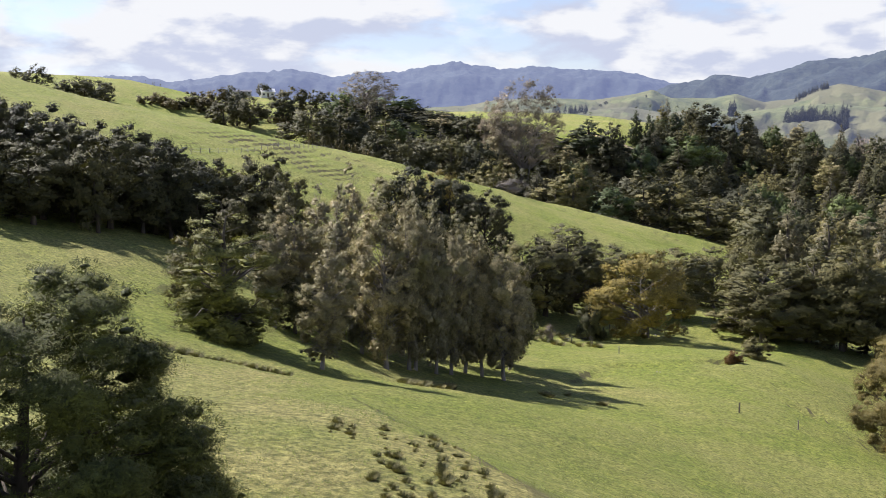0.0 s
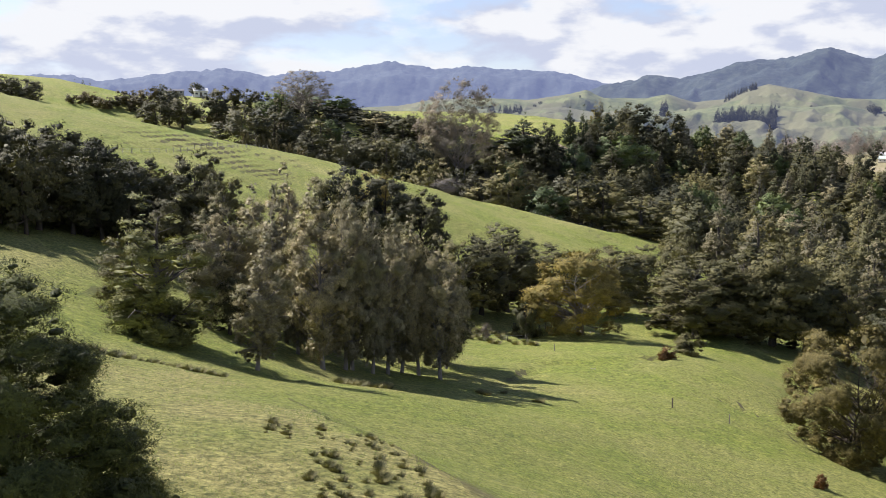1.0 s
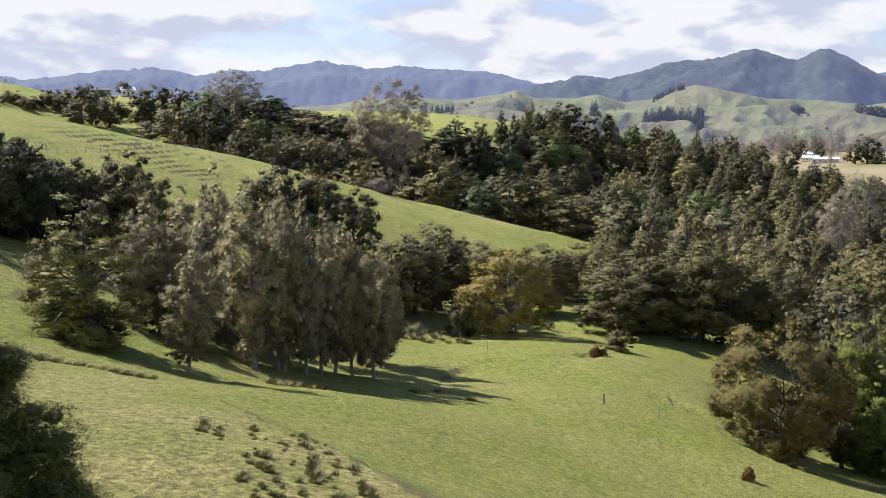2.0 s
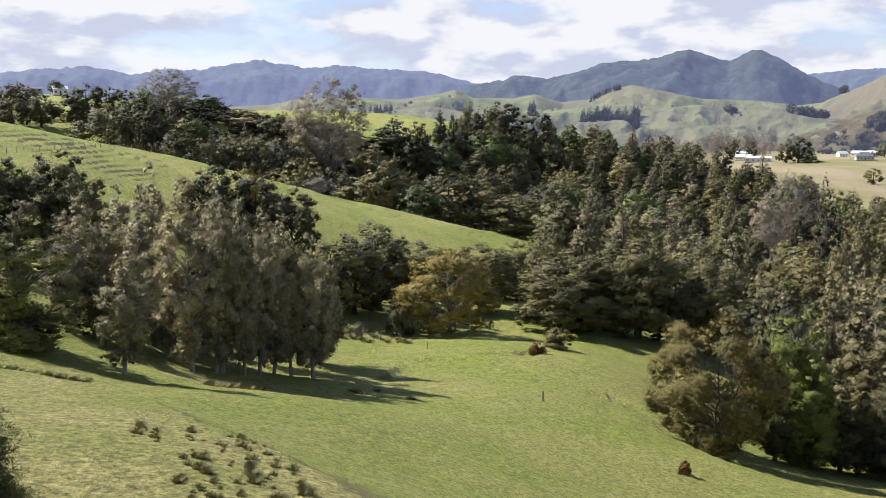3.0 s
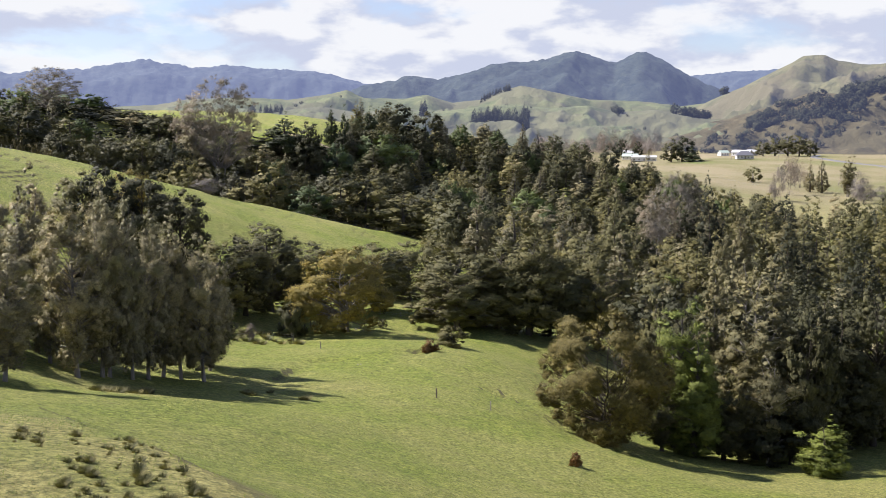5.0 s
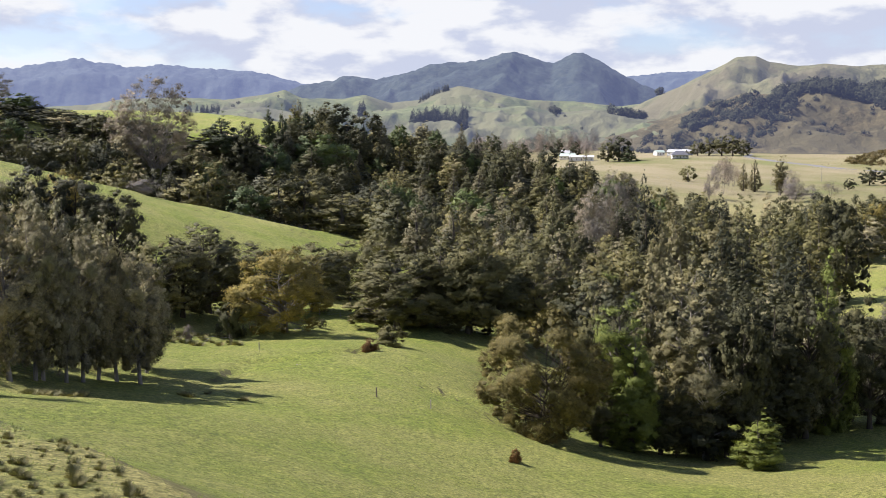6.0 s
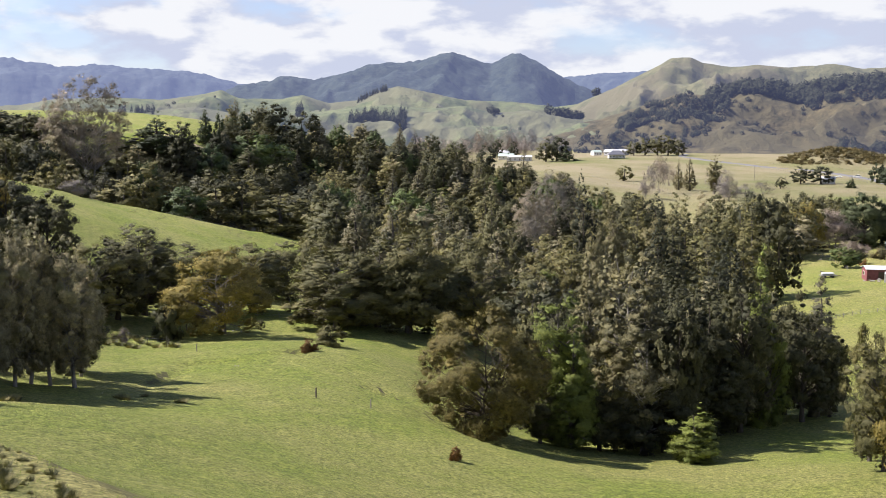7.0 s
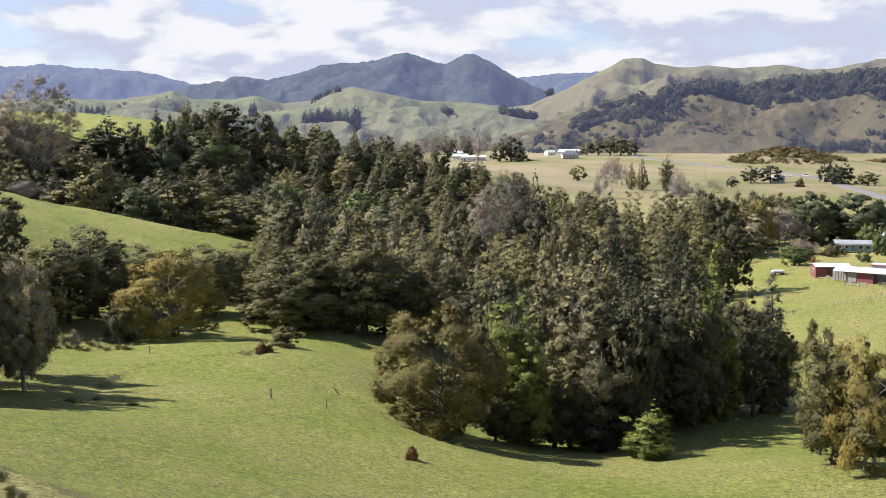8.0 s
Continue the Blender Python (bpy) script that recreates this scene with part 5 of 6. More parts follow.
plant("scrub", "low brown-olive scrub bush on the hill", 277.4, 280.7, 4.8, 2.9)
plant("scrub", "low brown-olive scrub bush on the hill", 274.1, 297.7, 1.3, 2.1)
plant("scrub", "low brown-olive scrub bush on the hill", 283.1, 316.5, 1.0, 2.0)
plant("scrub", "low brown-olive scrub bush on the hill", 274.2, 311.0, 1.0, 1.5)
plant("scrub", "low brown-olive scrub bush on the hill", 283.6, 281.6, 2.9, 1.9)
plant("green", "bright green rounded broadleaf tree", 267.1, 255.6, 4.6, 2.3)
plant("tall_dark", "very tall dark green native tree", 131.2, 188.3, 30.5, 5.4)
plant("tall", "very tall olive-green totara tree", 151.5, 210.7, 30.1, 6.8)
plant("tall_dark", "very tall dark green native tree", 119.9, 159.5, 29.7, 5.2)
plant("tall_dark", "very tall dark green native tree", 112.9, 146.1, 27.3, 4.4)
plant("tall", "very tall olive-green totara tree", 126.3, 173.4, 27.9, 5.1)
plant("tall_dark", "very tall dark green native tree", 117.8, 148.5, 24.8, 4.5)
plant("tall_dark", "very tall dark green native tree", 145.3, 190.5, 27.7, 5.7)
plant("tall", "very tall olive-green totara tree", 172.3, 245.0, 29.5, 7.1)
plant("tall_dark", "very tall dark green native tree", 127.8, 190.7, 33.1, 5.4)
plant("dark", "dark green dense native forest tree", -113.8, 326.8, 5.0, 2.5)
plant("dark", "dark green dense native forest tree", -116.5, 376.4, 6.7, 3.3)
plant("dark", "dark green dense native forest tree", -107.7, 328.8, 7.0, 4.0)
plant("scrub", "low brown-olive scrub bush on the hill", -105.6, 385.8, 3.5, 2.9)
plant("scrub", "low brown-olive scrub bush on the hill", -102.4, 392.9, 4.4, 3.8)
plant("scrub", "low brown-olive scrub bush on the hill", -94.8, 394.8, 3.7, 3.8)
plant("dark", "dark green dense native forest tree", -77.4, 416.9, 7.0, 3.3)
plant("dark", "dark green dense native forest tree", -111.8, 575.2, 6.5, 2.5)
plant("dark", "dark green dense native forest tree", -96.4, 590.2, 8.1, 3.1)
plant("pine", "dark conical pine on the ridge", -183.6, 675.5, 15.1, 2.9)
plant("pine", "dark conical pine on the ridge", -179.0, 676.7, 16.5, 2.6)
plant("pine", "dark conical pine on the ridge", -174.8, 677.8, 14.6, 2.6)
plant("dark", "dark green dense native forest tree", 71.5, 118.6, 9.5, 3.6)
plant("dark", "dark green dense native forest tree", 75.6, 114.9, 8.4, 3.7)
plant("dark", "dark green dense native forest tree", 79.6, 115.8, 11.2, 3.8)
plant("totara", "olive-green bushy totara tree in rough pasture", 74.1, 119.4, 11.9, 3.0)
plant("dark", "dark green dense native forest tree", 62.4, 118.0, 6.9, 2.9)
plant("tall", "very tall olive-green totara tree", 184.9, 343.9, 27.7, 6.1)
plant("tall_dark", "very tall dark green native tree", 191.9, 343.5, 26.1, 6.6)
plant("tall_grey", "very tall grey-green tree with feathery plumes", 190.8, 335.0, 29.4, 3.6)
plant("totara", "olive-green bushy totara tree in rough pasture", 205.7, 346.0, 24.4, 6.3)
plant("tall_grey", "very tall grey-green tree with feathery plumes", 216.1, 357.2, 25.2, 4.4)
plant("dark", "dark green dense native forest tree", 231.2, 366.7, 24.1, 7.3)
plant("tall", "very tall olive-green totara tree", 217.1, 336.6, 27.4, 6.3)
plant("tall_dark", "very tall dark green native tree", 242.2, 364.4, 25.3, 7.3)
plant("tall_grey", "very tall grey-green tree with feathery plumes", 224.2, 327.0, 25.7, 3.7)
plant("tall", "very tall olive-green totara tree", 231.5, 329.3, 24.9, 6.3)
plant("grey", "tall grey-brown tree with a pale slender trunk", 257.9, 354.7, 24.2, 4.6)
plant("dark", "dark green dense native forest tree", 249.2, 333.8, 22.5, 7.0)
plant("tall", "very tall olive-green totara tree", 242.7, 317.4, 25.1, 6.3)
plant("dark", "dark green dense native forest tree", 241.9, 305.4, 24.5, 6.5)
plant("tall_grey", "very tall grey-green tree with feathery plumes", 253.0, 313.2, 24.9, 3.8)

# ---- the bush on the back slope ----
FOREST_LABEL = {"totara_cone": "conical olive-green native tree in dense bush", "totara": "olive-green bushy native tree in dense bush", "dark": "dark green native tree in dense bush", "spire": "narrow grey-green conifer rising out of the bush",
                "grey": "pale grey-brown tree in dense bush", "green": "bright green broadleaf tree in the bush", "pine": "dark blue-green pine in a shelter clump"}


def inside(x, y, poly):
    hit = False
    for (x0, y0), (x1, y1) in zip(poly, poly[1:] + poly[:1]):
        if (y0 > y) != (y1 > y) and x < (x1 - x0) * (y - y0) / (y1 - y0) + x0:
            hit = not hit
    return hit


def mesh_arrays(me):
    v = np.empty(len(me.vertices) * 3, np.float32)
    me.vertices.foreach_get("co", v)
    loops = np.empty(len(me.loops), np.int32)
    me.loops.foreach_get("vertex_index", loops)
    sizes, mats = np.empty(len(me.polygons), np.int32), np.empty(len(me.polygons), np.int32)
    me.polygons.foreach_get("loop_total", sizes)
    me.polygons.foreach_get("material_index", mats)
    nrm = np.empty(len(me.vertices) * 3, np.float32)
    if "custom_normal" in me.attributes:
        me.attributes["custom_normal"].data.foreach_get("vector", nrm)
    else:
        me.vertices.foreach_get("normal", nrm)
    return v.reshape(-1, 3), loops, sizes, mats, nrm.reshape(-1, 3)


class Thicket:
    """Trees past counting, joined into one mesh of many leaves and stems."""

    def __init__(self, name, label):
        self.name, self.label, self.v, self.loops, self.sizes, self.mats, self.slots, self.nrm, self.count = name, label, [], [], [], [], [], [], 0

    def add(self, me, m):
        v, loops, sizes, mats, nrm = mesh_arrays(me)
        for mat in me.materials:
            if mat not in self.slots:
                self.slots.append(mat)
        to = np.array([self.slots.index(mat) for mat in me.materials], np.int32)
        a = np.array(m)
        self.v.append(v @ a[:3, :3].T + a[:3, 3])
        self.nrm.append(unit(nrm @ np.linalg.inv(a[:3, :3])))
        self.loops.append(loops + self.count)
        self.sizes.append(sizes)
        self.mats.append(to[mats])
        self.count += len(v)

    def build(self):
        me = bpy.data.meshes.new(self.name)
        v, loops, sizes, mats = (np.concatenate(k) for k in (self.v, self.loops, self.sizes, self.mats))
        me.vertices.add(len(v))
        me.vertices.foreach_set("co", v.astype(np.float32).ravel())
        me.loops.add(len(loops))
        me.loops.foreach_set("vertex_index", loops)
        me.polygons.add(len(sizes))
        me.polygons.foreach_set("loop_start", np.concatenate([[0], np.cumsum(sizes)[:-1]]).astype(np.int32))
        for mat in self.slots:
            me.materials.append(mat)
        me.polygons.foreach_set("material_index", mats)
        me.polygons.foreach_set("use_smooth", np.ones(len(sizes), bool))
        me.update(calc_edges=True)
        set_normals(me, np.concatenate(self.nrm))
        return tagged(new(self.name, me), self.label, "bush", kind="stuff")


def forest(poly, step, mix, tall, seed, group, width=(0.27, 0.38), keep_out=()):
    """Fill a stretch of the plan with single trees of mixed kinds."""
    rng = random.Random(seed)
    xs, ys = [p[0] for p in poly], [p[1] for p in poly]
    x = min(xs)
    while x < max(xs):
        y = min(ys)
        while y < max(ys):
            px, py = x + rng.uniform(-0.45, 0.45) * step, y + rng.uniform(-0.45, 0.45) * step
            pick, h, w = rng.choices(*zip(*mix))[0], rng.uniform(*tall), rng.uniform(*width)
            if inside(px, py, poly) and not any(math.hypot(px - kx, py - ky) < kr for kx, ky, kr in keep_out):
                if pick == "spire":
                    w, h = w * 0.62, h * 1.15
                plant(pick, FOREST_LABEL[pick], px, py, h, h * w, group=group)
            y += step
        x += step


MIX = [("totara", 2.2), ("totara_cone", 3.6), ("dark", 2.4), ("spire", 2.8), ("grey", 0.6), ("green", 0.8)]
back_bush = Thicket("bush", "dense native bush of many greens on the back slope")
BACK_SLOPE = [(-40, 385), (20, 345), (60, 362), (95, 362), (140, 330), (180, 330), (250, 380), (300, 440), (270, 500), (190, 575), (110, 545), (78, 440), (45, 440), (30, 470), (-40, 480)]
forest(BACK_SLOPE, 11.0, MIX, (7.5, 17.5), 5,
       "bush on the back slope", width=(0.33, 0.47), keep_out=((66, 452, 17), (58, 428, 9), (-10, 440, 38), (24, 446, 30), (74, 440, 15)))
CREEK_SIDE = [(84, 255), (112, 212), (140, 200), (172, 240), (212, 305), (240, 385), (180, 330), (140, 330), (95, 350)]
forest(CREEK_SIDE, 12.0, MIX, (11, 21), 6, "bush along the creek", width=(0.30, 0.42))
FOREST_LABEL["dark"] = "dark green native tree in a dense stand"
forest([(-80, 126), (-52, 132), (-38, 145), (-27, 150), (-25, 163), (-45, 172), (-85, 168)], 5.6, [("dark", 1)], (11, 14), 8, "dark stand below the hill", width=(0.30, 0.38))
forest([(80, 120), (98, 122), (118, 138), (126, 160), (108, 186), (88, 176), (74, 142)], 7.6, [("dark", 4), ("grey", 1)], (15, 21), 9, "tall stand beside the paddock", width=(0.24, 0.30))


def understorey(poly, step, seed):
    """Low dark bushes that cover the ground below the trees."""
    rng = random.Random(seed)
    xs, ys = [p[0] for p in poly], [p[1] for p in poly]
    shape, seeds = KINDS["under"][5], KINDS["under"][4]
    for i in range(int((max(xs) - min(xs)) / step)):
        for j in range(int((max(ys) - min(ys)) / step)):
            x, y = min(xs) + (i + rng.uniform(0.1, 0.9)) * step, min(ys) + (j + rng.uniform(0.1, 0.9)) * step
            if inside(x, y, poly) and math.hypot(x - 66, y - 452) > 17:
                back_bush.add(stock("under", rng.choice(seeds), 4)[1], tree_pose(rng, x, y, rng.uniform(3.6, 5.0) / shape["radius"], rng.uniform(3.0, 5.5) / shape["height"], 0.3))


understorey(BACK_SLOPE, 7.4, 15)
understorey(CREEK_SIDE, 6.6, 16)
back_bush.build()

# ---- buildings, road, fences ----
def box(bm, x0, x1, y0, y1, z0, z1, soft=0.02):
    made = bmesh.ops.create_cube(bm, size=1.0)["verts"]
    for v in made:
        v.co = Vector(((x0 + x1) / 2 + v.co.x * (x1 - x0), (y0 + y1) / 2 + v.co.y * (y1 - y0), (z0 + z1) / 2 + v.co.z * (z1 - z0)))
    if soft:
        edges = list({e for v in made for e in v.link_edges})
        bmesh.ops.bevel(bm, geom=edges, offset=soft, segments=1, affect="EDGES")
    return made


def mesh_of(name, fill, material):
    bm = bmesh.new()
    fill(bm)
    me = bpy.data.meshes.new(name)
    bm.to_mesh(me)
    bm.free()
    me.materials.append(material)
    return me


def block(name, material, parent, x0, x1, y0, y1, z0, z1, label="", soft=0.02):
    return part(name, mesh_of(name, lambda bm: box(bm, x0, x1, y0, y1, z0, z1, soft), material), material, parent, label)


def roof_mesh(material, w, d, eave, ridge, over, thick=0.12, hip=0.0):
    """Gable roof along x (hip: how far the ridge is drawn in at each end), as a slab with thickness."""
    def fill(bm):
        X, Y = w / 2 + over, d / 2 + over
        top = [(-X, -Y, eave), (X, -Y, eave), (X, Y, eave), (-X, Y, eave), (-X + hip, 0, ridge), (X - hip, 0, ridge)]
        up = [bm.verts.new(p) for p in top]
        lo = [bm.verts.new((x, y, z - thick)) for x, y, z in top]
        for f in ((0, 1, 5, 4), (1, 2, 5), (2, 3, 4, 5), (3, 0, 4)):
            if hip == 0 and len(f) == 3:
                continue
            bm.faces.new([up[i] for i in f])
            bm.faces.new([lo[i] for i in reversed(f)])
        ring = (0, 1, 2, 3) if hip else (0, 1, 5, 2, 3, 4)
        for a, b in zip(ring, ring[1:] + ring[:1]):
            bm.faces.new([up[b], up[a], lo[a], lo[b]])
    return mesh_of("roof", fill, material)


def wall_mesh(material, w, d, eave, ridge, gable=True):
    def fill(bm):
        X, Y = w / 2, d / 2
        pts = [(-X, -Y), (X, -Y), (X, Y), (-X, Y)]
        lo = [bm.verts.new((x, y, -0.4)) for x, y in pts]
        hi = [bm.verts.new((x, y, eave)) for x, y in pts]
        for a, b in zip(range(4), (1, 2, 3, 0)):
            bm.faces.new([lo[a], lo[b], hi[b], hi[a]])
        if gable:
            for a, b, x in ((1, 2, X), (3, 0, -X)):
                bm.faces.new([hi[a], hi[b], bm.verts.new((x, 0, ridge))])
    return mesh_of("wall", fill, material)


WHITE_BOARD = plain_mat("white_weatherboard", (0.62, 0.61, 0.59), 0.6, 0.06, 1.5)
CREAM_BOARD = plain_mat("cream_board", (0.60, 0.56, 0.47), 0.65, 0.08, 1.5)
BLUE_BOARD = plain_mat("blue_grey_board", (0.28, 0.38, 0.42), 0.6, 0.1, 1.5)
RED_IRON = plain_mat("red_iron", (0.200, 0.070, 0.075), 0.6, 0.3, 0.7)
WHITE_IRON = plain_mat("white_iron_roof", (0.50, 0.50, 0.51), 0.45, 0.1, 0.8)
SLATE_ROOF = plain_mat("slate_grey_roof", (0.115, 0.115, 0.135), 0.6, 0.15, 0.8)
GREEN_ROOF = plain_mat("pale_green_roof", (0.36, 0.42, 0.38), 0.55, 0.12, 0.8)
GREY_ROOF = plain_mat("galvanised_roof", (0.34, 0.35, 0.37), 0.45, 0.15, 0.8, metal=0.3)
GREY_BOARD = plain_mat("grey_board", (0.27, 0.26, 0.25), 0.75, 0.2, 1.5)
TRIM = plain_mat("trim_paint", (0.70, 0.69, 0.66), 0.55, 0.05)
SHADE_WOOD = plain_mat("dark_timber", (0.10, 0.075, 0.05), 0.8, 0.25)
ROAD = plain_mat("sealed_road", (0.155, 0.150, 0.150), 0.85, 0.15, 0.5, grain=0.02)
VERGE = plain_mat("clay_track", (0.36, 0.27, 0.18), 0.9, 0.25, 0.4, grain=0.05)
WIRE = plain_mat("fence_wire", (0.30, 0.30, 0.31), 0.5, 0.1, metal=0.6)
RUBBER = plain_mat("black_rubber", (0.025, 0.025, 0.025), 0.8, 0.2)
LOG = plain_mat("grey_log", (0.28, 0.25, 0.22), 0.9, 0.3, 1.0)
glass, _n, _ln, _b = node_mat("window_glass", 0.08)
_b.inputs["Base Color"].default_value = (0.03, 0.035, 0.04, 1)
_b.inputs["Specular IOR Level"].default_value = 0.6


def window(parent, x, y, z, w, h, side=False):
    """A window in a wall: frame, and the pane set back in it."""
    t = 0.06
    if side:
        fr = block("window", TRIM, parent, x - t, x + t, y - w / 2, y + w / 2, z, z + h, "white-framed window")
        block("pane", glass, fr, x - t - 0.012, x + t + 0.012, y - w / 2 + 0.1, y + w / 2 - 0.1, z + 0.1, z + h - 0.1, soft=0)
    else:
        fr = block("window", TRIM, parent, x - w / 2, x + w / 2, y - t, y + t, z, z + h, "white-framed window")
        block("pane", glass, fr, x - w / 2 + 0.1, x + w / 2 - 0.1, y - t - 0.012, y + t + 0.012, z + 0.1, z + h - 0.1, soft=0)


def stand(name, label, category, x, y, turn, lift=0.0, group=""):
    ob = new(name)
    ob.matrix_basis = pose(x, y, ground_z(x, y) + lift, 0, 0, turn)
    return tagged(ob, label, category, group)


def house(label, x, y, turn, w, d, eave, ridge, wall, roof, hip=0.0, porch=0.0, windows=3, chimney=False, lift=0.5):
    ob = stand("house", label, "house", x, y, turn, lift)
    part("wall", wall_mesh(wall, w, d, eave, ridge - 0.15, hip == 0), wall, ob)
    part("roof", roof_mesh(roof, w, d, eave, ridge, 0.5, hip=hip), roof, ob)
    block("foundation", SHADE_WOOD, ob, -w / 2 + 0.1, w / 2 - 0.1, -d / 2 + 0.1, d / 2 - 0.1, -lift - 1.2, -0.39)
    for k in range(windows):
        wx = -w / 2 + w * (k + 0.5) / windows
        if k == windows // 2:
            block("door", SHADE_WOOD, ob, wx - 0.45, wx + 0.45, -d / 2 - 0.05, -d / 2 + 0.05, 0, 2.05, "dark front door")
        else:
            window(ob, wx, -d / 2, 0.85, 1.5, 1.2)
    window(ob, -w / 2, 0, 0.85, 1.4, 1.2, side=True)
    window(ob, w / 2, 0, 0.85, 1.4, 1.2, side=True)
    if porch:
        block("veranda_roof", roof, ob, -w / 2 - 0.4, w / 2 + 0.4, -d / 2 - porch, -d / 2 - 0.05, eave - 0.35, eave - 0.25, soft=0.01)
        block("veranda_floor", GREY_BOARD, ob, -w / 2 - 0.2, w / 2 + 0.2, -d / 2 - porch, -d / 2 - 0.02, -0.15, 0)
        n = max(3, int(w / 3))
        for k in range(n + 1):
            px = -w / 2 + w * k / n
            block("veranda_post", TRIM, ob, px - 0.07, px + 0.07, -d / 2 - porch + 0.1, -d / 2 - porch + 0.24, 0, eave - 0.35)
    if chimney:
        block("chimney", CREAM_BOARD, ob, w * 0.2, w * 0.2 + 0.8, 0.2, 1.0, ridge - 1.2, ridge + 0.9)
    return ob


def facing(x, y, extra=0.0):
    return -math.degrees(math.atan2(x, y)) + extra


house("white villa with a slate-grey hipped roof and a veranda", 541, 885, facing(541, 885, 8), 15, 10, 3.2, 7.0, WHITE_BOARD, SLATE_ROOF, hip=4.5, porch=2.2, windows=5)
house("white farmhouse with a white roof behind the villa", 579, 952, facing(579, 952, -20), 18, 9, 3.2, 5.6, WHITE_BOARD, WHITE_IRON, windows=4)
house("white cottage beside the farmhouse", 570, 972, facing(570, 972, 30), 9, 7, 2.8, 5.0, WHITE_BOARD, GREEN_ROOF, windows=3)
house("white house under a pale roof by the shelter trees", 596, 962, facing(596, 962, 35), 10, 8, 3.0, 5.4, WHITE_BOARD, WHITE_IRON, windows=3)
house("long low white farm building among trees", 464, 935, facing(464, 935, 4), 23, 9, 3.4, 5.0, WHITE_BOARD, WHITE_IRON, windows=5)
house("low house with a pale green roof", 470, 976, facing(470, 976, -15), 15, 10, 3.0, 5.6, CREAM_BOARD, GREEN_ROOF, windows=4)
house("white house half hidden behind dark trees", 500, 1040, facing(500, 1040, 20), 14, 9, 3.4, 6.0, WHITE_BOARD, WHITE_IRON, windows=4)
house("distant house with a pale roof up the valley", 540, 1110, facing(540, 1110, -25), 13, 9, 3.2, 5.8, WHITE_BOARD, GREEN_ROOF, windows=3)
house("blue-grey weatherboard house with a dark porch", 294, 287, facing(294, 287, 6), 12, 7, 2.7, 3.7, BLUE_BOARD, GREY_ROOF, porch=1.6, windows=5)
house("green-blue house with a grey roof at the garden", 312, 282, facing(312, 282, -30), 11, 8, 2.9, 4.9, BLUE_BOARD, GREY_ROOF, windows=3, chimney=True)
house("white house on the ridge skyline", -95, 590, facing(-95, 590, 10), 7, 6, 2.8, 4.6, WHITE_BOARD, WHITE_IRON, windows=3)
house("long low farm building with a grey roof on the ridge", -109, 588, facing(-109, 588, 5), 11, 6, 2.2, 3.2, GREY_BOARD, SLATE_ROOF, windows=4)
house("small cream house by the road", 490, 545, facing(490, 545, 10), 8, 6, 2.6, 4.2, WHITE_BOARD, WHITE_IRON, windows=3)


def red_shed():
    ob = stand("shed", "red corrugated farm shed with a white roof", "shed", 232.6, 235.0, facing(233, 236, 14), 0.1)
    part("wall", wall_mesh(RED_IRON, 9.5, 6, 2.9, 3.5), RED_IRON, ob)
    part("roof", roof_mesh(WHITE_IRON, 9.5, 6, 3.0, 3.75, 0.35), WHITE_IRON, ob)
    window(ob, -4.75, 0.5, 1.0, 1.6, 1.1, side=True)
    block("door", SHADE_WOOD, ob, -1.6, 0.2, -3.06, -2.95, 0, 2.2, "sliding timber door")
    ob = stand("woolshed", "open-fronted red shed with a white roof and yard rails", "shed", 228.4, 218.8, facing(228, 219, -13), 0.2)
    part("wall", wall_mesh(RED_IRON, 7.0, 6, 2.8, 3.1, True), RED_IRON, ob)
    block("back_wall", GREY_BOARD, ob, -8.2, -3.5, 1.0, 1.15, -0.4, 2.7)
    part("roof", roof_mesh(WHITE_IRON, 13, 7, 2.9, 3.9, 0.4), WHITE_IRON, ob)
    for k in range(5):
        block("post", SHADE_WOOD, ob, -6.3 + k * 0.7, -6.15 + k * 0.7, -3.3, -3.15, -0.4, 2.8)
    block("wall_panel", GREY_BOARD, ob, -3.2, -0.8, -3.12, -3.03, 0, 2.5, "bare grey wall panel")
    block("tower", GREY_BOARD, ob, 2.0, 6.6, 1.6, 5.6, 0, 4.5, "raised grey loft")
    block("tower_roof", WHITE_IRON, ob, 1.7, 6.9, 1.2, 5.9, 4.5, 4.7, "white loft roof")
    block("fascia", RED_IRON, ob, 1.68, 6.92, 1.12, 1.2, 4.35, 4.68, "red fascia board")
    window(ob, 4.6, 1.6, 3.4, 1.2, 0.7)
    for side in range(2):
        rail = stand("yard_rail", "weathered timber stock yard rails", "fence", 219 + side * 7, 212 - side * 5.5, facing(219, 212, -30 + side * 30))
        for k in range(4):
            block("post", WOOD, rail, -3 + 2 * k - 0.08, -3 + 2 * k + 0.08, -0.08, 0.08, -0.5, 1.5)
        for k in range(4):
            block("rail", WOOD, rail, -3.1, 3.1, 0.09, 0.13, 0.25 + 0.32 * k, 0.4 + 0.32 * k)


red_shed()


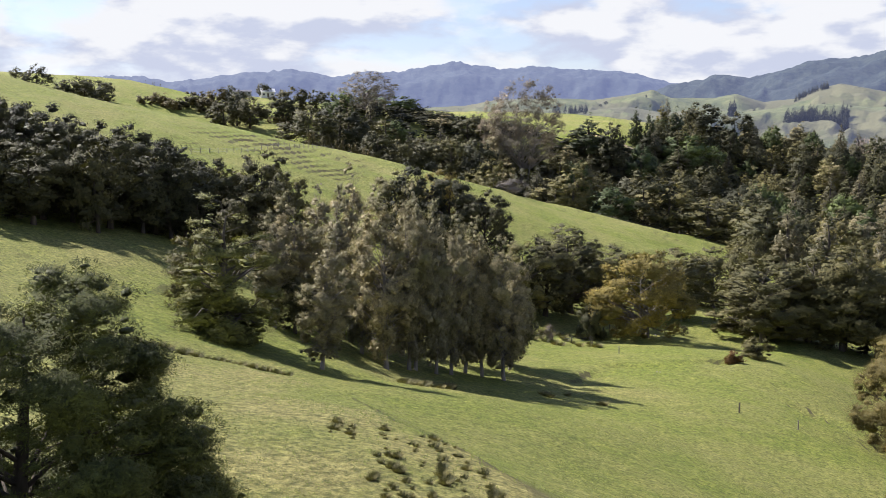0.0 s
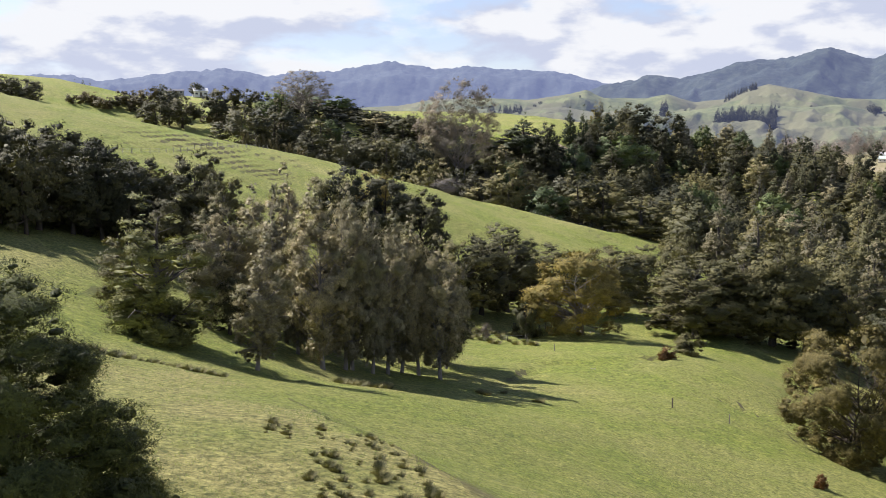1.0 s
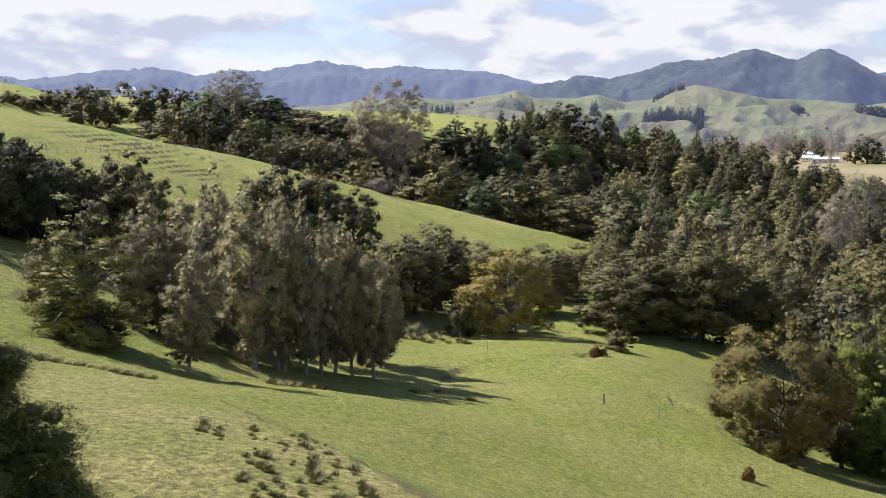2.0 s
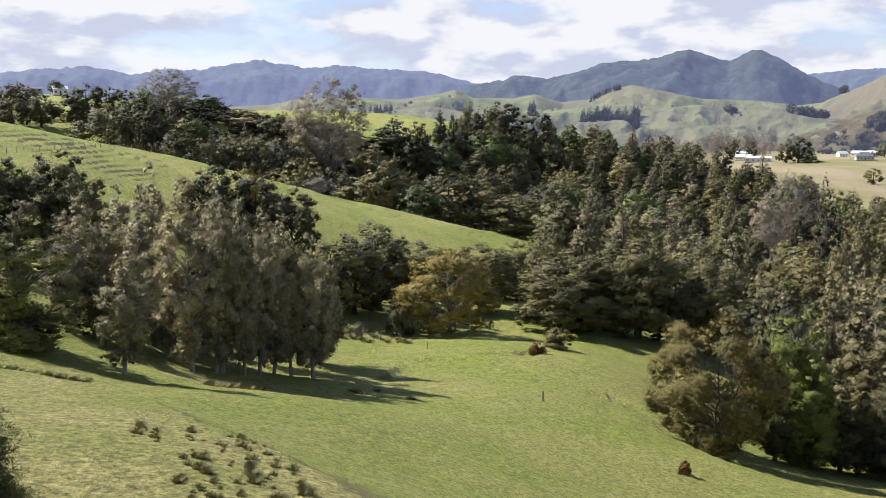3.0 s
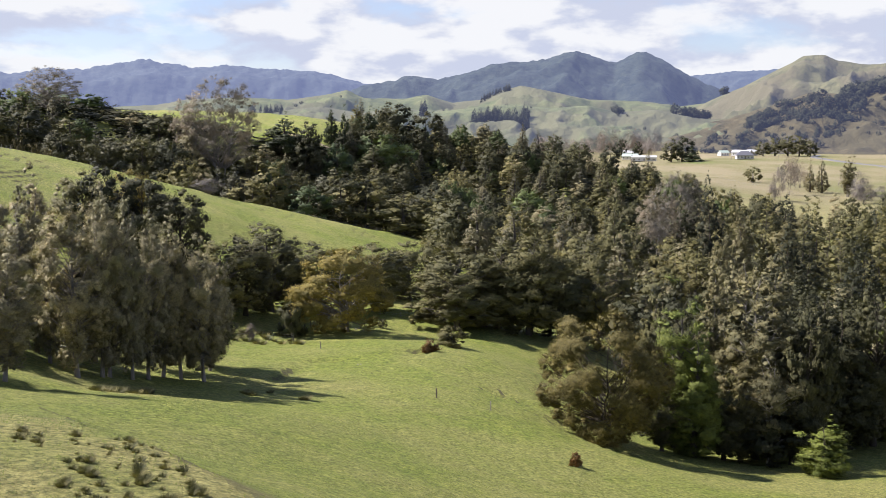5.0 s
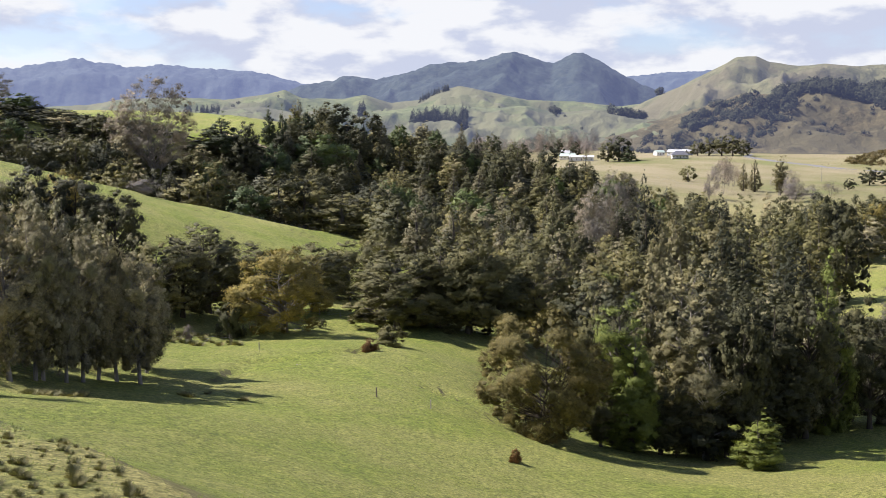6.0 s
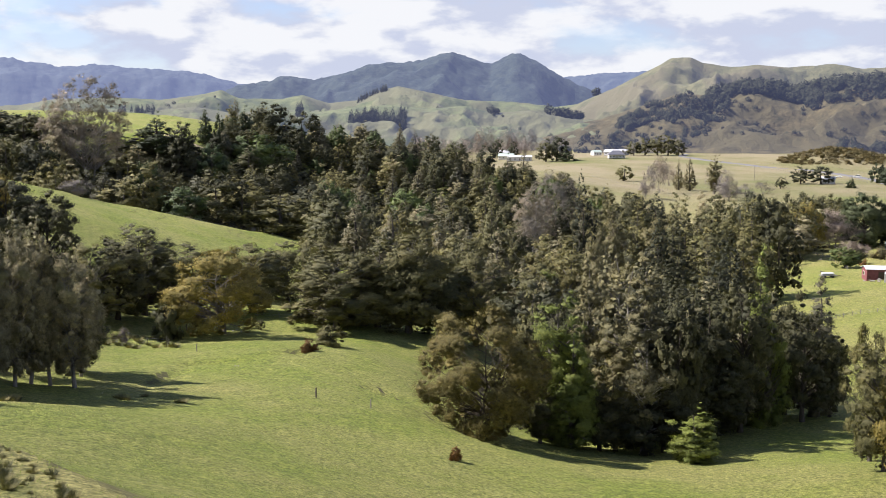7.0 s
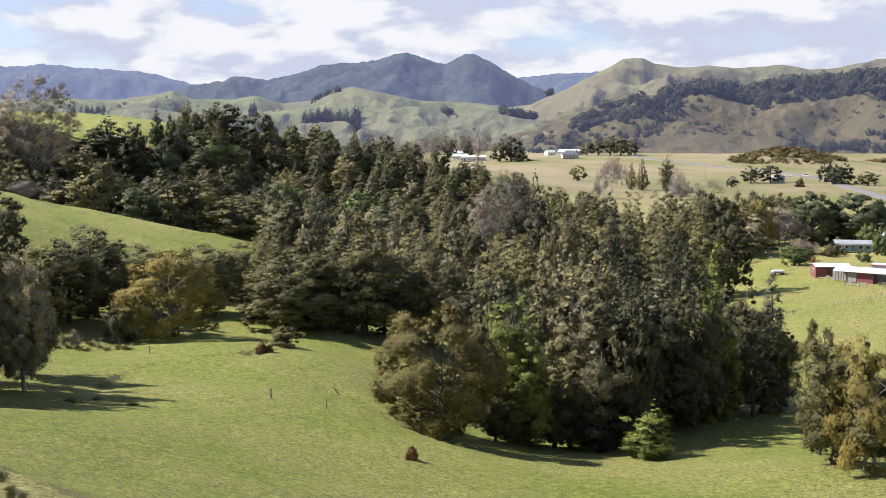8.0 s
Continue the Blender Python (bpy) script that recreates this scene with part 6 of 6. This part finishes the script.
def trailer():
    ob = stand("trailer", "flat trailer with a white tank, standing on grass", "trailer", 224, 247, facing(224, 247, 20))
    block("deck", GREY_BOARD, ob, -2.4, 2.4, -0.9, 0.9, 0.65, 0.8)
    block("tank", WHITE_IRON, ob, -1.9, 1.7, -0.8, 0.8, 0.8, 1.55, "white tank", soft=0.3)
    for sx in (-1.2, 1.2):
        for sy in (-0.95, 0.95):
            bm = bmesh.new()
            bmesh.ops.create_cone(bm, cap_ends=True, segments=16, radius1=0.36, radius2=0.36, depth=0.22, matrix=pose(sx, sy, 0.34, 90))
            me = bpy.data.meshes.new("wheel")
            bm.to_mesh(me)
            bm.free()
            part("wheel", me, RUBBER, ob, "black rubber wheel")
    block("drawbar", SHADE_WOOD, ob, 2.4, 3.9, -0.06, 0.06, 0.55, 0.67)


trailer()


def vehicle(label, x, y, turn, paint, size):
    L, W, H = size
    ob = stand("car", label, "car", x, y, turn, 0.02)
    block("body", paint, ob, -L / 2, L / 2, -W / 2, W / 2, 0.35, H * 0.62, soft=0.12)
    cab = block("cabin", glass, ob, -L * 0.28, L * 0.26, -W * 0.44, W * 0.44, H * 0.6, H - 0.08, "dark glazed cabin", soft=0.1)
    block("cabin_roof", paint, cab, -L * 0.24, L * 0.22, -W * 0.42, W * 0.42, H - 0.09, H, soft=0.03)
    for sx in (-L * 0.31, L * 0.31):
        for sy in (-W / 2, W / 2):
            bm = bmesh.new()
            bmesh.ops.create_cone(bm, cap_ends=True, segments=14, radius1=0.33, radius2=0.33, depth=0.2, matrix=pose(sx, sy, 0.33, 90))
            me = bpy.data.meshes.new("wheel")
            bm.to_mesh(me)
            bm.free()
            part("wheel", me, RUBBER, ob)


vehicle("dark car driving on the sealed road", 520, 508, 52, SHADE_WOOD, (4.4, 1.8, 1.5))
vehicle("white van parked beside the road", 552, 585, facing(552, 585), TRIM, (5.2, 2.0, 2.0))
vehicle("white car parked at the roadside", 540, 590, facing(540, 590), TRIM, (4.4, 1.8, 1.5))


def ribbon(name, label, line, width, material, lift):
    """A road laid on the ground along a smooth line, as a thin slab."""
    pts = np.array(line, float)
    t = np.linspace(0, len(pts) - 1, len(pts) * 14)
    x, y = (np.interp(t, np.arange(len(pts)), pts[:, k]) for k in (0, 1))
    k = np.hanning(15)
    k = k / k.sum()
    x, y = (np.convolve(np.pad(a, 7, mode="edge"), k, "valid") for a in (x, y))
    dx, dy = np.gradient(x), np.gradient(y)
    n = np.hypot(dx, dy)
    s = np.linspace(-0.5, 0.5, 7)[:, None] * width
    X, Y = x + s * -dy / n, y + s * dx / n
    Z = land(X, Y) + lift * np.where(np.abs(s) > width * 0.49, -1.5, 1.0)
    return tagged(sheet(name, X, Y, Z, material), label, "road", kind="structure")


ribbon("road", "grey sealed country road across the valley flat", [(650, 930), (617, 891), (593, 821), (580, 770), (574, 735), (568, 701), (576, 670), (571, 640), (566, 616), (541, 556), (488, 483), (466, 448), (440, 409), (420, 380), (405, 300)], 9.0, ROAD, 0.35)
ribbon("track", "bare clay farm track on the ridge", [(58, 470), (66, 452), (76, 448), (88, 452)], 4.0, VERGE, 0.2)

POST = mesh_of("post", lambda bm: box(bm, -0.07, 0.07, -0.07, 0.07, -0.4, 1.15, 0.015), OLD_POST)
PALE_POST = mesh_of("post", lambda bm: box(bm, -0.06, 0.06, -0.06, 0.06, -0.4, 1.1, 0.015), WOOD)


def fence(label, line, spacing, post=POST, wires=3, seed=1):
    """A post and wire fence over the ground along a line."""
    rng = random.Random(seed)
    spots = []
    for (x0, y0), (x1, y1) in zip(line, line[1:]):
        n = max(1, round(math.dist((x0, y0), (x1, y1)) / spacing))
        spots += [(x0 + (x1 - x0) * k / n, y0 + (y1 - y0) * k / n) for k in range(n)]
    spots.append(line[-1])
    ob = stand("fence", label, "fence", spots[0][0], spots[0][1], 0)
    base = Vector(ob.matrix_basis.translation)
    feet = [Vector((x, y, ground_z(x, y))) - base for x, y in spots]
    for f in feet:
        p = new("post", post)
        p.parent = ob
        p.matrix_basis = pose(*f, rng.uniform(-4, 4), rng.uniform(-4, 4), rng.uniform(0, 90)) @ Matrix.Diagonal((1, 1, rng.uniform(0.9, 1.12), 1))
    for k in range(wires):
        v, q = tube([f + Vector((0, 0, 0.35 + 0.3 * k)) for f in feet], [0.012] * len(feet), 3)
        part("wire", raw_mesh("wire", v, q), WIRE, ob)
    return ob


fence("weathered post and wire fence on the steep hillside", [(-52, 224), (-47, 236), (-41, 254), (-36, 272), (-30, 296)], 3.2, PALE_POST, 3, 2)
fence("old post and wire fence along the hill crest", [(-110, 330), (-80, 318), (-55, 312), (-30, 312), (-8, 318), (16, 326)], 4.0, POST, 3, 3)
fence("pale batten fence below the bush", [(47, 333), (56, 338), (66, 342), (76, 346), (88, 350)], 2.2, PALE_POST, 4, 4)
fence("old post and wire fence by the creek", [(12, 176), (18, 175), (24.5, 177), (28, 186), (33, 196), (40, 207)], 4.2, POST, 3, 5)
fence("thin wire fence across the back flat", [(36, 208), (46, 206), (54, 204), (62, 200)], 4.0, PALE_POST, 2, 6)
fence("leaning post and wire fence in the lower paddock", [(176, 198), (184, 197), (196, 196), (206, 196), (216, 197), (226, 200)], 2.2, PALE_POST, 3, 7)
fence("old fence along the garden edge", [(268, 306), (258, 284), (246, 264), (238, 254)], 2.6, PALE_POST, 3, 8)
fence("wire fence across the dry valley flat", [(434, 523), (400, 560), (380, 620), (400, 690)], 7, PALE_POST, 2, 10)
fence("wire fence beside the sealed road", [(478, 486), (532, 562), (556, 622), (560, 700)], 6, PALE_POST, 2, 11)
fence("boundary fence below the gorse knoll", [(583, 735), (604, 660), (590, 620)], 6, POST, 2, 12)
fence("roadside fence on the valley flat", [(560, 740), (556, 690), (548, 640), (534, 590)], 6, PALE_POST, 2, 9)

for label, x, y, mesh in (("single dark post standing in the paddock", 33.4, 119, POST), ("thin pale post standing in the paddock", 39.6, 117.5, PALE_POST),
                          ("short dark stake by the creek", 24.4, 174, POST), ("pale stake on the paddock", 26.5, 160, PALE_POST)):
    ob = stand("post", label, "post", x, y, random.Random(x).uniform(0, 90))
    p = part("shaft", mesh, OLD_POST, ob)


def power_pole(x, y, h=10):
    ob = stand("power_pole", "tall timber power pole with a crossarm", "pole", x, y, facing(x, y, 15))
    v, q = tube([(0, 0, -0.5), (0, 0, h / 2), (0, 0, h)], [0.17, 0.14, 0.11], 8)
    part("shaft", raw_mesh("shaft", v, q, smooth=True), WOOD, ob)
    block("crossarm", WOOD, ob, -1.1, 1.1, -0.07, 0.07, h - 0.7, h - 0.56)
    for k in (-0.95, -0.4, 0.4, 0.95):
        block("insulator", TRIM, ob, k - 0.05, k + 0.05, -0.05, 0.05, h - 0.56, h - 0.36)


for x, y in ((566, 868), (520, 872), (468, 590), (398, 640), (302, 282), (500, 470), (470, 1000)):
    power_pole(x, y)


def rubble(x, y, n, spread, seed, label, material, size):
    rng = random.Random(seed)
    for k in range(n):
        a, r = rng.uniform(0, 6.28), spread * math.sqrt(rng.random())
        ob = stand("log", label, "log", x + r * math.cos(a), y + r * math.sin(a), rng.uniform(0, 180), size * 0.35)
        L = size * rng.uniform(1.2, 4)
        v, q = tube([(-L / 2, 0, 0), (0, rng.uniform(-0.1, 0.1) * L, 0.05), (L / 2, 0, -0.03)], [size * 0.4, size * 0.45, size * 0.28], 7)
        part("stem", raw_mesh("stem", v, q, smooth=True), material, ob)


rubble(226, 232, 8, 4, 3, "grey cut log lying by the shed", LOG, 0.5)
rubble(240, 207, 6, 4, 4, "sawn log in a pile at the yard", LOG, 0.7)
rubble(262, 292, 10, 12, 5, "grey dead branch on rough ground", LOG, 0.35)
rubble(29, 143, 2, 0.6, 6, "small dead branch lying on the grass", LOG, 0.14)
rubble(38, 187, 4, 3, 7, "grey fallen branch under the tree", LOG, 0.2)

# gorse on the knoll past the road, and scrub along the flat
gorse = Thicket("gorse_scrub", "dense orange-brown gorse on the valley knoll")
rng = random.Random(77)
for k in range(420):
    a, r = rng.uniform(0, 6.28), math.sqrt(rng.random())
    x, y = 644 + 50 * r * math.cos(a), 706 + 42 * r * math.sin(a)
    gorse.add(stock("gorse", rng.choice((32, 33)), 4)[1], tree_pose(rng, x, y, rng.uniform(0.9, 1.7), rng.uniform(0.6, 1.2), 0.1))
for k in range(90):
    x, y = 740 + rng.uniform(-22, 26), 682 + rng.uniform(-14, 14)
    gorse.add(stock("gorse", rng.choice((32, 33)), 4)[1], tree_pose(rng, x, y, rng.uniform(1.2, 2.0), rng.uniform(0.7, 1.2), 0.1))
gorse.build()

far_bush = Thicket("far_bush", "dark bush and pine blocks on the far hillsides")


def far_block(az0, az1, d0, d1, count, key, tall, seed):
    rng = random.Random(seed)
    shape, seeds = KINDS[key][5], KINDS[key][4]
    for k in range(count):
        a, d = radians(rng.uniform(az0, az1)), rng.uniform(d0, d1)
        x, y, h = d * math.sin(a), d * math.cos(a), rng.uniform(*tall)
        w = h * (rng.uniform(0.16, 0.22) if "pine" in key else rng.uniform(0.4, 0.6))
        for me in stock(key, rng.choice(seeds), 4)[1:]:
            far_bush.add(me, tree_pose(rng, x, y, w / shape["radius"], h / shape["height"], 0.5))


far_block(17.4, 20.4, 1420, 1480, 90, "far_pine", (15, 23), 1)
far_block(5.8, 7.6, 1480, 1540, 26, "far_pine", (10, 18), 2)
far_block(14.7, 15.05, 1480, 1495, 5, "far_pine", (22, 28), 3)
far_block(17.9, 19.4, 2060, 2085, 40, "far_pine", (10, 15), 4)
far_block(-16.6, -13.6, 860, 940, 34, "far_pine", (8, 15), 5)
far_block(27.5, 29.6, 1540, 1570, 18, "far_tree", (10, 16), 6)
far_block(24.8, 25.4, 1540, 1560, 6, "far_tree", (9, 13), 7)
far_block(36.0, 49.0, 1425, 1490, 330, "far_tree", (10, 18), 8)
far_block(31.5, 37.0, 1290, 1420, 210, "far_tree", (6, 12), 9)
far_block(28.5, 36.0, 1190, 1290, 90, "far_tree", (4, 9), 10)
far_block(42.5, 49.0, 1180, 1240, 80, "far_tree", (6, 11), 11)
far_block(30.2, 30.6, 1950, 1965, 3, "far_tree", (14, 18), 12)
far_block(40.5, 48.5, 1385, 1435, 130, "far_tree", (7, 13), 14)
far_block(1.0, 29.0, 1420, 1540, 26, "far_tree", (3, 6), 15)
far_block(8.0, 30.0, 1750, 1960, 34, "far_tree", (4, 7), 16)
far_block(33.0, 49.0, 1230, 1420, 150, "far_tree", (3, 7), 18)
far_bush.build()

# ---- rushes and grass ----
def blades(seed, count, radius, tall, width, lean):
    """A tussock of pointed blades."""
    rng = np.random.default_rng(seed)
    a, r = rng.uniform(0, 6.28, count), radius * np.sqrt(rng.random(count))
    foot = np.c_[r * np.cos(a), r * np.sin(a), np.full(count, -0.05)]
    out = np.c_[np.cos(a), np.sin(a), np.zeros(count)] * lean * rng.uniform(0.3, 1.3, count)[:, None]
    h = tall * rng.uniform(0.55, 1.1, count)[:, None]
    tip = foot + out * h + np.array([0, 0, 1.0]) * h
    side = np.c_[-np.sin(a + 0.6), np.cos(a + 0.6), np.zeros(count)] * width
    v = np.stack([foot - side, foot + side, tip], 1).reshape(-1, 3)
    return raw_mesh("tuft", v, faces_tris=np.arange(count)[:, None] * 3 + np.array([0, 1, 2]))


RUSHES = [blades(s, 260, 0.36, 0.62, 0.016, 0.7) for s in (1, 2, 3)]


def rush(x, y, size, label="tussock of brown-green rushes on the slope"):
    rng = random.Random(x * 31.7 + y)
    ob = stand("rush_clump", label, "rushes", x, y, rng.uniform(0, 360), group="rushes on the spur")
    ob.matrix_basis = ob.matrix_basis @ Matrix.Diagonal((size * 1.2, size * 1.2, size, 1))
    part("tuft", rng.choice(RUSHES), RUSH, ob)


rng = random.Random(21)
SPOTS = [(-5.2, 51.1), (-4.5, 50.7), (-2.8, 51.2), (-2.2, 45.4), (-2.8, 43.4), (-1.2, 47.4), (-0.4, 49.6), (-0.1, 47.1), (-1.9, 42.3), (-1.3, 40.6), (0.0, 42.9), (0.8, 48.0), (1.0, 41.5), (2.0, 43.9), (2.2, 41.7), (-0.3, 39.6), (-2.0, 39.3)]
for sx, sy in SPOTS:
    for k in range(7):
        along = rng.gauss(0, 1.5)
        rush(sx - 0.12 * along + rng.gauss(0, 0.16), sy + along, rng.choice((0.2, 0.26, 0.33, 0.46)) * rng.uniform(0.8, 1.2))
for k in range(26):
    t = k / 26
    rush(-4.5 + 6 * t + rng.uniform(-0.8, 0.8), 105 + 6 * t + rng.uniform(-2.5, 2.5), rng.uniform(0.6, 1.1), "dry rush tussock at the edge of the grove")
for k in range(46):
    t = k / 46
    rush(-29 + 17 * t + rng.uniform(-0.5, 0.5), 86.2 + 1.6 * t + rng.gauss(0, 0.5), rng.uniform(0.4, 0.8), "dry rush tussock along the bank behind the spur")
for x, y in ((11, 117.2), (11.8, 115.5), (11.4, 116.4), (17, 114.3), (17.4, 114.4), (-22, 85), (-21, 86), (14, 119)):
    rush(x, y, rng.uniform(0.7, 1.0), "lone dry rush tussock in the paddock")
for k in range(34):
    rush(10 + rng.uniform(0, 16), 174 + rng.uniform(-3, 8), rng.uniform(0.7, 1.3), "pale rushes along the creek")


def sward(count, x0, x1, y0, y1, seed, tall):
    """Uneven grass: many small tufts of a few blades, more of them where the sward is rank."""
    rng = np.random.default_rng(seed)
    x, y = rng.uniform(x0, x1, count * 2), rng.uniform(y0, y1, count * 2)
    rank = fractal(x / 5, y / 5, 33, 3)
    keep = (rng.random(count * 2) < np.clip(0.4 + 0.6 * rank, 0.08, 1)) & (np.hypot(x, y) > 36)
    x, y = x[keep][:count], y[keep][:count]
    z = land(x, y)
    n = len(x)
    # each tuft is a few leaning three-sided spikes
    per = 2
    a = rng.uniform(0, 6.28, (n, per))
    h = tall * rng.uniform(0.5, 1.4, (n, 1)) * rng.uniform(0.7, 1.2, (n, per))
    mid = np.stack([x[:, None] + 0.09 * np.cos(a), y[:, None] + 0.09 * np.sin(a), np.repeat(z[:, None] - 0.03, per, 1)], -1)
    tip = mid + np.stack([np.cos(a) * 0.6, np.sin(a) * 0.6, 1 + 0 * a], -1) * h[..., None]
    ring = [mid + np.stack([np.cos(a + k), np.sin(a + k), 0 * a], -1) * 0.04 for k in (0, 2.094, 4.189)]
    v = np.stack(ring + [tip], 2).reshape(-1, 3)
    f = (np.arange(n * per)[:, None, None] * 4 + np.array([(0, 1, 3), (1, 2, 3), (2, 0, 3)])).reshape(-1, 3)
    me = raw_mesh("grass", v, faces_tris=f, smooth=True)
    me.materials.append(SWARD)
    set_normals(me, unit(np.array([0, 0, 1.0]) + rng.normal(0, 0.25, (n, 3))).repeat(per * 4, 0))
    return tagged(new("grass", me), "short uneven pasture grass with rank tufts", "grass", kind="stuff")


SWARD = leaf_mat("grass_blades", (0.128, 0.158, 0.028), (0.222, 0.250, 0.052), 0.09, thin=0.1, hue=0.0)
sward(26000, -42, 40, 36, 100, 5, 0.09)
sward(17000, 0, 100, 70, 180, 6, 0.10)
